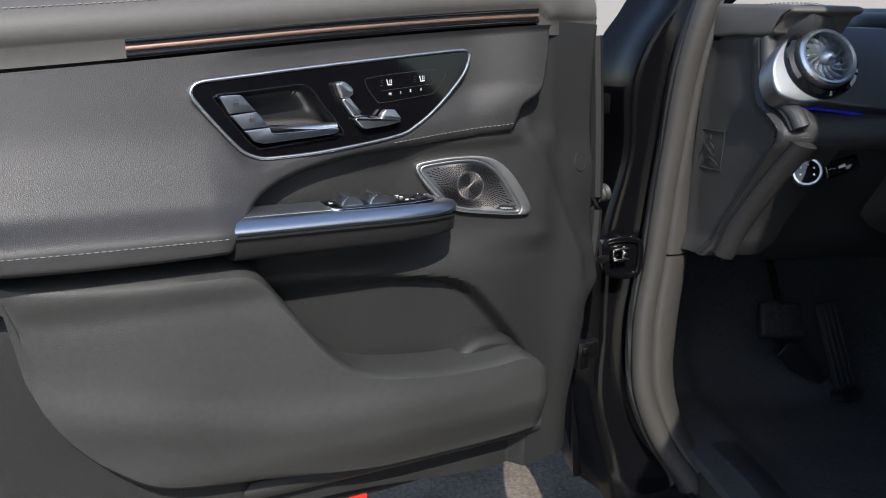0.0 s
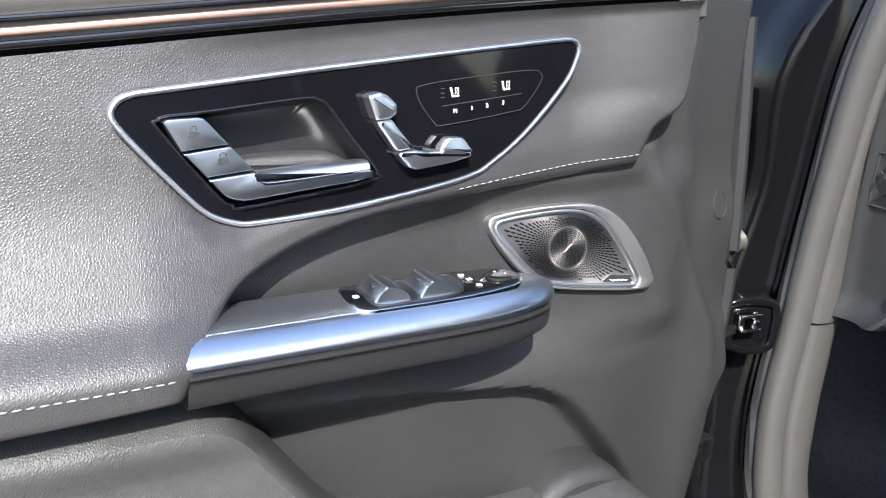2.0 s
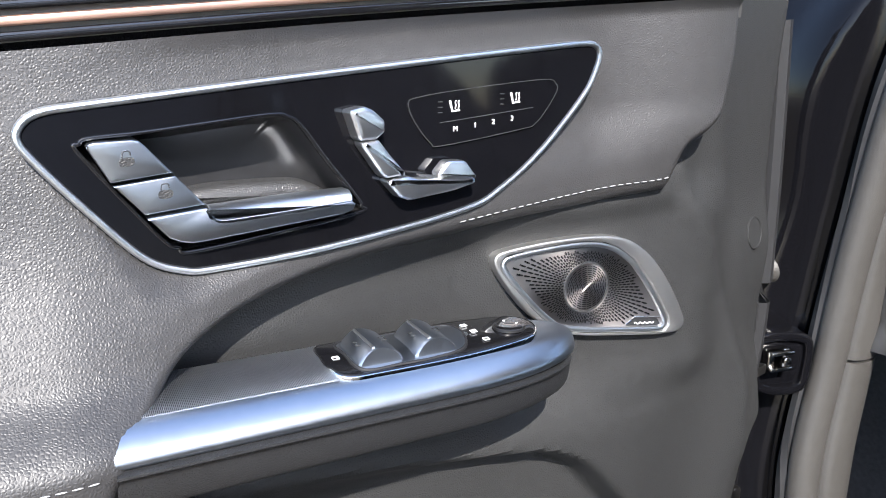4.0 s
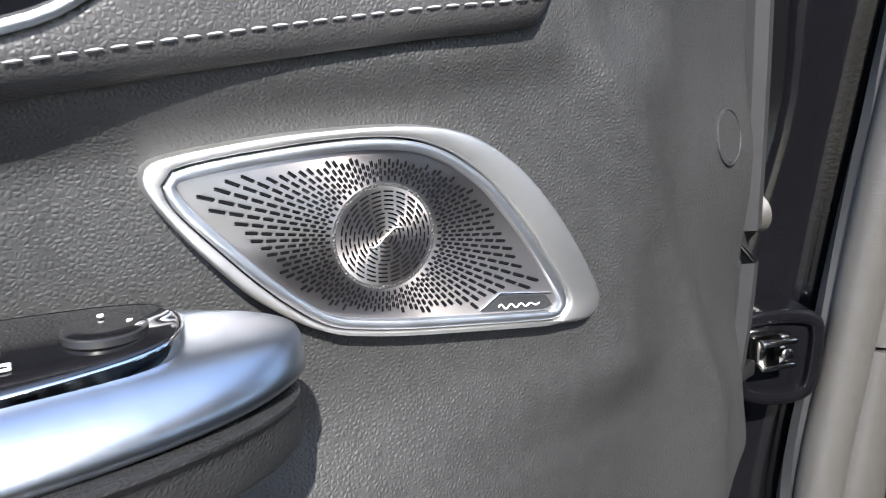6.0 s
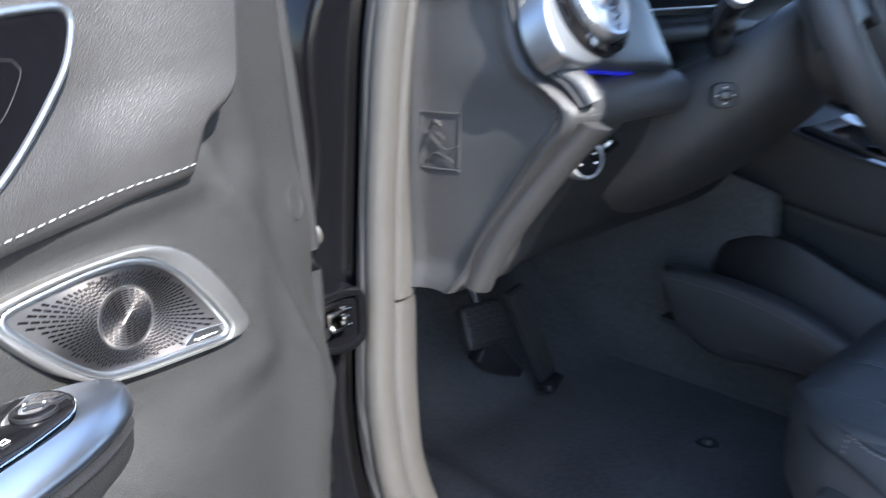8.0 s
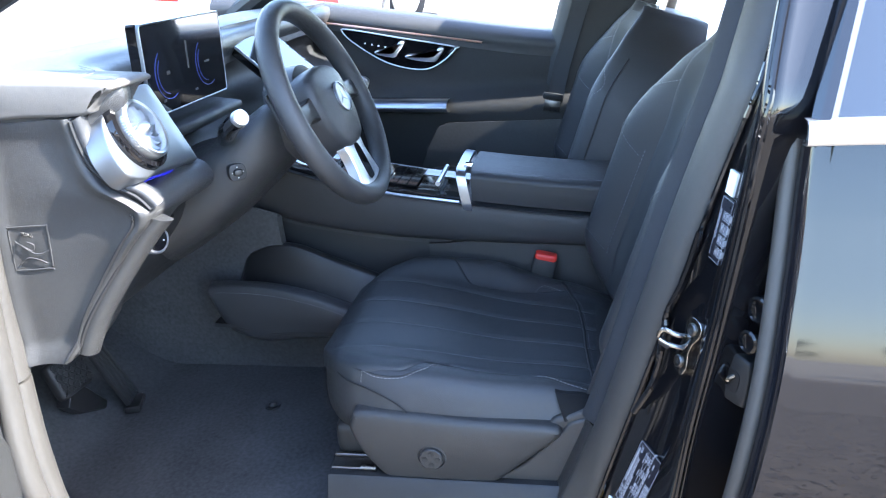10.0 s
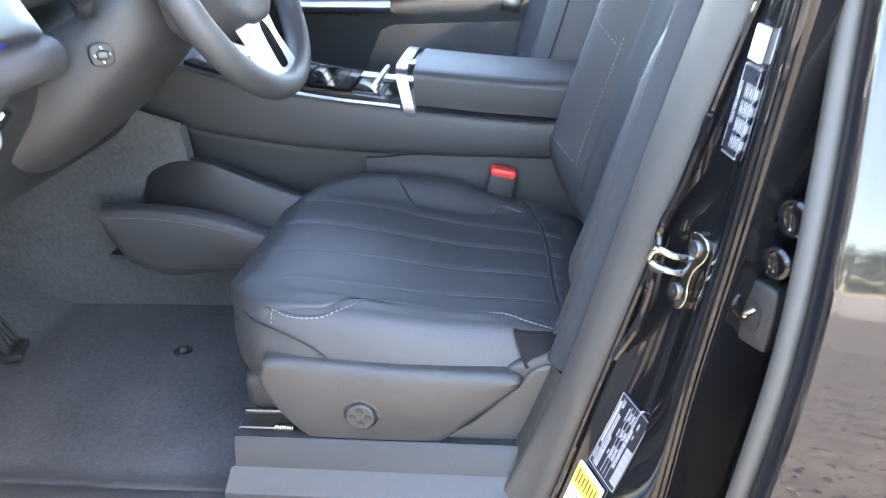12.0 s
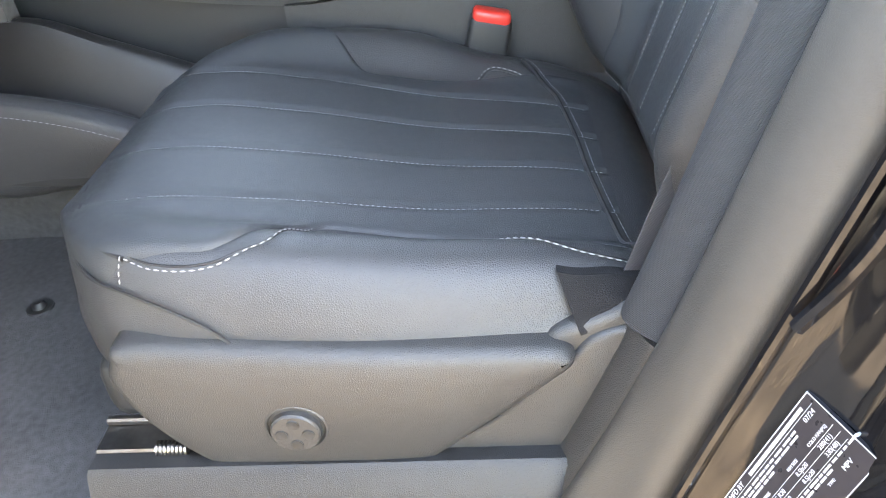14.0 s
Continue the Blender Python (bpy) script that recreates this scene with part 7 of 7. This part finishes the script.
part("wiring_boot", lathe([(0.013 + 0.003 * (i % 2), 0.006 * i) for i in range(10)], Matrix.Translation((-0.080, -0.075, 0.925)) @ Matrix.Rotation(radians(-80), 4, "Y"), 20), RUBBER, door, "ribbed rubber wiring sleeve")
part("check_arm", box(Matrix.Translation((-0.115, -0.070, 0.812)) @ Matrix.Rotation(radians(12), 4, "Z"), (0.07, 0.008, 0.012), 0.002), GREASED, door, "greased door check arm")
part("reflector", box(Matrix.Translation(dl(0.395, 0.532, 0.018)), (0.035, 0.006, 0.010), 0.002), RED, door, "red reflector")

# ---- passenger door, closed ----
pax = thing("passenger_door", pose(0, 0, 0), "closed passenger door with dark trim and metal grip", "car door")
pb = curve1([-0.1, 0.243, 0.6, 0.912, 1.3], [1.055, 1.072, 1.128, 1.180, 1.235])
px_ = lambda y, z: 0.735 - 0.045 * step(z, 0.98, 0.90) * step(y, 1.0, 0.8) + 0.012 * step(z, 1.0, 1.15)
rows = [[V((px_(y, z), y, z)) for z in np.linspace(0.42, pb(y), 40)] for y in np.linspace(-0.1, 1.35, 50)]
part("door_card", sheet(rows, 0.05, (1, 0, 0)), SOFT, pax, "dark trimmed door card", smooth=60)
rows = [[V((x, y, z + pb(y))) for x, z in catmull([(0.735, 0.0), (0.733, 0.016), (0.742, 0.035), (0.775, 0.055), (0.83, 0.060)], 14)] for y in np.linspace(-0.1, 1.35, 40)]
pcap = part("belt_capping", sheet(rows, 0.02, (0, 0, -1)), SEAT_LEATHER, pax, "grey leather sill capping")
part("light_strip", tube([V((0.733, y, pb(y) + 0.002)) for y in np.linspace(0.45, 1.2, 30)], 0.0035, 8), COPPER, pax, "copper trim strip")
on_p = lambda y, z, d: V((0.728 - d, y, z))
po = catmull([(0.905, 1.160), (0.885, 1.168), (0.72, 1.135), (0.540, 1.098), (0.535, 1.086), (0.575, 1.052), (0.63, 1.028), (0.70, 1.034), (0.78, 1.062), (0.87, 1.122)], 80, True)
pp = part("handle_panel", slab(inset(po, 0.004), on_p, -0.02, 0.003, 0.001), GLOSS, pax, "gloss black panel")
part("bezel", slab(po, on_p, -0.02, 0.005, 0.0018, hole=inset(po, 0.0045)), CHROME, pp, "satin chrome surround")
part("door_handle", slab(catmull([(0.690, 1.066), (0.610, 1.052), (0.585, 1.070), (0.572, 1.090), (0.590, 1.094), (0.612, 1.072), (0.690, 1.078)], 48, True), on_p, 0.0, 0.016, 0.005), CHROME, pp, "metal pull handle")
part("seat_switch", slab(catmull([(0.795, 1.085), (0.74, 1.072), (0.725, 1.082), (0.700, 1.115), (0.716, 1.120), (0.742, 1.090), (0.792, 1.096)], 48, True), on_p, 0.0, 0.016, 0.005), CHROME, pp, "chrome seat switch")
for k in range(4):
    part("switch_mark", slab(rect(0.006, 0.005, 0.83 - 0.022 * k, 1.120 - 0.005 * k), on_p, 0.0, 0.0036), WHITE, pp, smooth=0)
rows = [[V((x, y, z + 0.035 * (y - 0.57))) for x, z in catmull([(0.70, 0.935), (0.66, 0.938), (0.630, 0.930), (0.622, 0.918), (0.635, 0.905), (0.70, 0.895)], 16)] for y in np.linspace(0.560, 0.860, 18)]
part("armrest_top", sheet(rows, 0.01, (0.9, 0, 0)), ALU, pax, "brushed metal grip")
part("speaker_frame", slab(catmull([(0.905, 0.985), (0.86, 1.015), (0.83, 1.0), (0.85, 0.965), (0.89, 0.955)], 40, True), lambda y, z, d: V((0.722 - d, y, z)), -0.02, 0.006, 0.003), ALU, pax, "metal speaker cover")
rows = [[V((0.700 - 0.02 * math.sin((z - 0.45) * 6), y, z)) for z in np.linspace(0.48, 0.86 - 0.30 * step(y, 0.58, 0.75), 12)] for y in np.linspace(-0.05, 0.74, 24)]
part("lower_panel", sheet(rows, 0.03, (1, 0, 0)), LOWER, pax, "dark grey lower panel")
rows = []
for z in np.linspace(0.42, 1.55, 20):
    y = 0.315 - 0.26 * (z - 0.726)
    rows.append([V((x, yy, z)) for x, yy in catmull([(0.76, y + 0.02), (0.735, y), (0.715, y - 0.06), (0.72, y - 0.30), (0.76, y - 0.34)], 14)])
part("pillar_cover", sheet(rows, 0.02, (1, 0, 0)), DARK, pax, "dark middle pillar cover")

# ---- outside ----
gmat = material("asphalt", (0.125, 0.104, 0.083), 0.9, grain=("noise", 120, 0.006), vary=0.7, vary_scale=5.0, spec=0.2)
cmat = material("pale_concrete", (0.31, 0.28, 0.24), 0.9, grain=("noise", 60, 0.002), vary=0.12, vary_scale=0.8, spec=0.2)
hills = [[V((x, y, 0.0)) for y in np.linspace(-900, 900, 30)] for x in np.linspace(-900, 900, 30)]
bm = bmesh.new()
grid(bm, hills)
ground = part("ground", bm, cmat, None, "pale sunlit parking surface", smooth=0)
tagged(ground, "pale sunlit concrete parking ground", "ground", kind="structure")
bm = bmesh.new()
random.seed(7)
grid(bm, [[V((x, y, 0.004)) for y in np.linspace(-14, 16, 20)] for x in np.linspace(-25.0, 14.0, 20)])
road = part("road", bm, gmat, None, smooth=0)
tagged(road, "dark coarse asphalt lane with loose grit", "asphalt", kind="structure")
bm = bmesh.new()
for i in range(20000):
    x, y = -1.9 - 8.0 * random.random() ** 1.3, random.uniform(-6, 2.5)
    s = random.uniform(0.007, 0.020)
    rt = Matrix.Translation((x, y, 0.005)) @ Euler((random.random() * 3, random.random() * 3, random.random() * 6)).to_matrix().to_4x4()
    q = [bm.verts.new(rt @ (V(p) * s)) for p in ((1, 0, 0), (-0.6, 0.8, 0), (-0.5, -0.9, 0), (0, 0, 1.1))]
    for a in ((0, 1, 2), (0, 1, 3), (1, 2, 3), (2, 0, 3)):
        bm.faces.new([q[k] for k in a])
grit = part("grit", bm, material("stone_grit", (0.17, 0.145, 0.115), 0.9, vary=0.4, vary_scale=30), None, smooth=0)
tagged(grit, "loose stones on the asphalt", "gravel", kind="stuff")
LEAF = material("leaves", (0.075, 0.105, 0.030), 0.6, vary=0.4, vary_scale=3)
BARK = material("bark", (0.10, 0.075, 0.055), 0.9, vary=0.3, grain=("noise", 40, 0.01))


def tree(x, y, h, seed):
    rnd = random.Random(seed)
    ob = new("tree")
    ob.matrix_world = pose(x, y, 0, 0, 0, rnd.uniform(0, 360))
    tagged(ob, "leafy green tree at the edge of the parking lot", "tree", "trees along the lot")
    part("trunk", tube([V((0.05 * math.sin(3 * k), 0.05 * math.cos(2 * k), h * 0.55 * k)) for k in np.linspace(0, 1, 8)], lambda s: 0.035 * h * (1 - 0.6 * s) * 0.5, 8), BARK, ob)
    bm = bmesh.new()
    tips = []
    for i in range(9):
        a, e = rnd.uniform(0, 6.28), rnd.uniform(0.3, 1.1)
        b = V((math.cos(a) * math.cos(e), math.sin(a) * math.cos(e), math.sin(e))) * h * rnd.uniform(0.28, 0.42)
        s = V((0, 0, h * rnd.uniform(0.3, 0.52)))
        limb = [s, s + b * 0.5 + V((0, 0, 0.03 * h)), s + b]
        t2 = tube(limb, lambda k: 0.010 * h * (1 - 0.7 * k), 5)
        me = bpy.data.meshes.new("limb")
        t2.to_mesh(me)
        t2.free()
        bm.from_mesh(me)
        bpy.data.meshes.remove(me)
        tips += [s + b, s + b * 0.7]
    part("limbs", bm, BARK, ob)
    bm = bmesh.new()
    for t in tips:
        for i in range(110):
            d = V((rnd.gauss(0, 1), rnd.gauss(0, 1), rnd.gauss(0, 0.7))) * h * 0.075
            c = t + d
            n = V((rnd.gauss(0, 1), rnd.gauss(0, 1), rnd.gauss(0.5, 1))).normalized()
            u = n.orthogonal().normalized() * h * 0.020
            w = n.cross(u).normalized() * h * 0.011
            bm.faces.new([bm.verts.new(c + q) for q in (u, w, -u, -w)])
    part("crown", bm, LEAF, ob, smooth=0, kind="stuff")
    return ob


rnd = random.Random(11)
PLACES = [(-30, -13, 5.2), (-27, -24, 6.0)] + [(-44 - 14 * rnd.random(), -62 + 6.2 * i + 3 * rnd.random(), 3.6 + 2.2 * rnd.random()) for i in range(13)]
for i, (x, y, h) in enumerate(PLACES):
    tree(x, y, h, 30 + i)


def van(x, y, turn, mat, label):
    """A plain parked estate car: body, glasshouse, wheels and lamps."""
    ob = new("parked_car")
    ob.matrix_world = pose(x, y, 0, 0, 0, turn)
    tagged(ob, label, "car", "parked cars")
    sec = catmull([(-2.2, 0.35), (-2.25, 0.75), (-2.15, 0.98), (-1.2, 1.02), (0.9, 1.0), (1.9, 0.88), (2.25, 0.7), (2.3, 0.35)], 40)
    rows = [[V((a, w * (1 - 0.04 * (b > 0.9)), b)) for a, b in sec] for w in (-0.90, -0.88, 0.88, 0.90)]
    bm = bmesh.new()
    vs = grid(bm, rows)
    bm.faces.new(vs[0])
    bm.faces.new(vs[-1][::-1])
    part("body", bm, mat, ob, smooth=30)
    gl = catmull([(-2.1, 0.98), (-1.8, 1.4), (-1.0, 1.52), (0.2, 1.50), (1.1, 1.0)], 30)
    rows = [[V((a, w * (1 if b < 1.05 else 0.86), b)) for a, b in gl] for w in (-0.82, 0.82)]
    bm = bmesh.new()
    vs = grid(bm, rows)
    bm.faces.new(vs[0])
    bm.faces.new(vs[1][::-1])
    part("glasshouse", bm, GLOSS, ob, "dark windows", smooth=30)
    for a in (-1.4, 1.4):
        for s in (-0.82, 0.82):
            w = part("wheel", lathe([(0.0, -0.1), (0.34, -0.1), (0.34, 0.1), (0.25, 0.11), (0.0, 0.11)], Matrix.Translation((a, s, 0.34)) @ Matrix.Rotation(radians(90 if s < 0 else -90), 4, "X"), 28), BLACK_RUBBER, ob)
            part("rim", lathe([(0.24, 0.11), (0.22, 0.13), (0.05, 0.12), (0.0, 0.12)], Matrix.Translation((a, s, 0.34)) @ Matrix.Rotation(radians(90 if s < 0 else -90), 4, "X"), 10), CHROME, w)
    for s in (-0.72, 0.72):
        part("tail_lamp", box(Matrix.Translation((-2.23, s, 0.82)), (0.06, 0.28, 0.12), 0.02, 2), RED, ob)
    return ob


WHITE_PAINT = material("white_paint", (0.75, 0.75, 0.74), 0.2, vary=0.03, coat=0.6)
SILVER_PAINT = material("silver_paint", (0.45, 0.47, 0.50), 0.25, vary=0.03, coat=0.6)
van(7.2, 3.4, 8, WHITE_PAINT, "white parked car with dark windows")
van(12.5, 4.6, -80, SILVER_PAINT, "silver parked car with red tail lamps")
van(8.5, -1.8, 10, WHITE_PAINT, "white parked car in the next row")
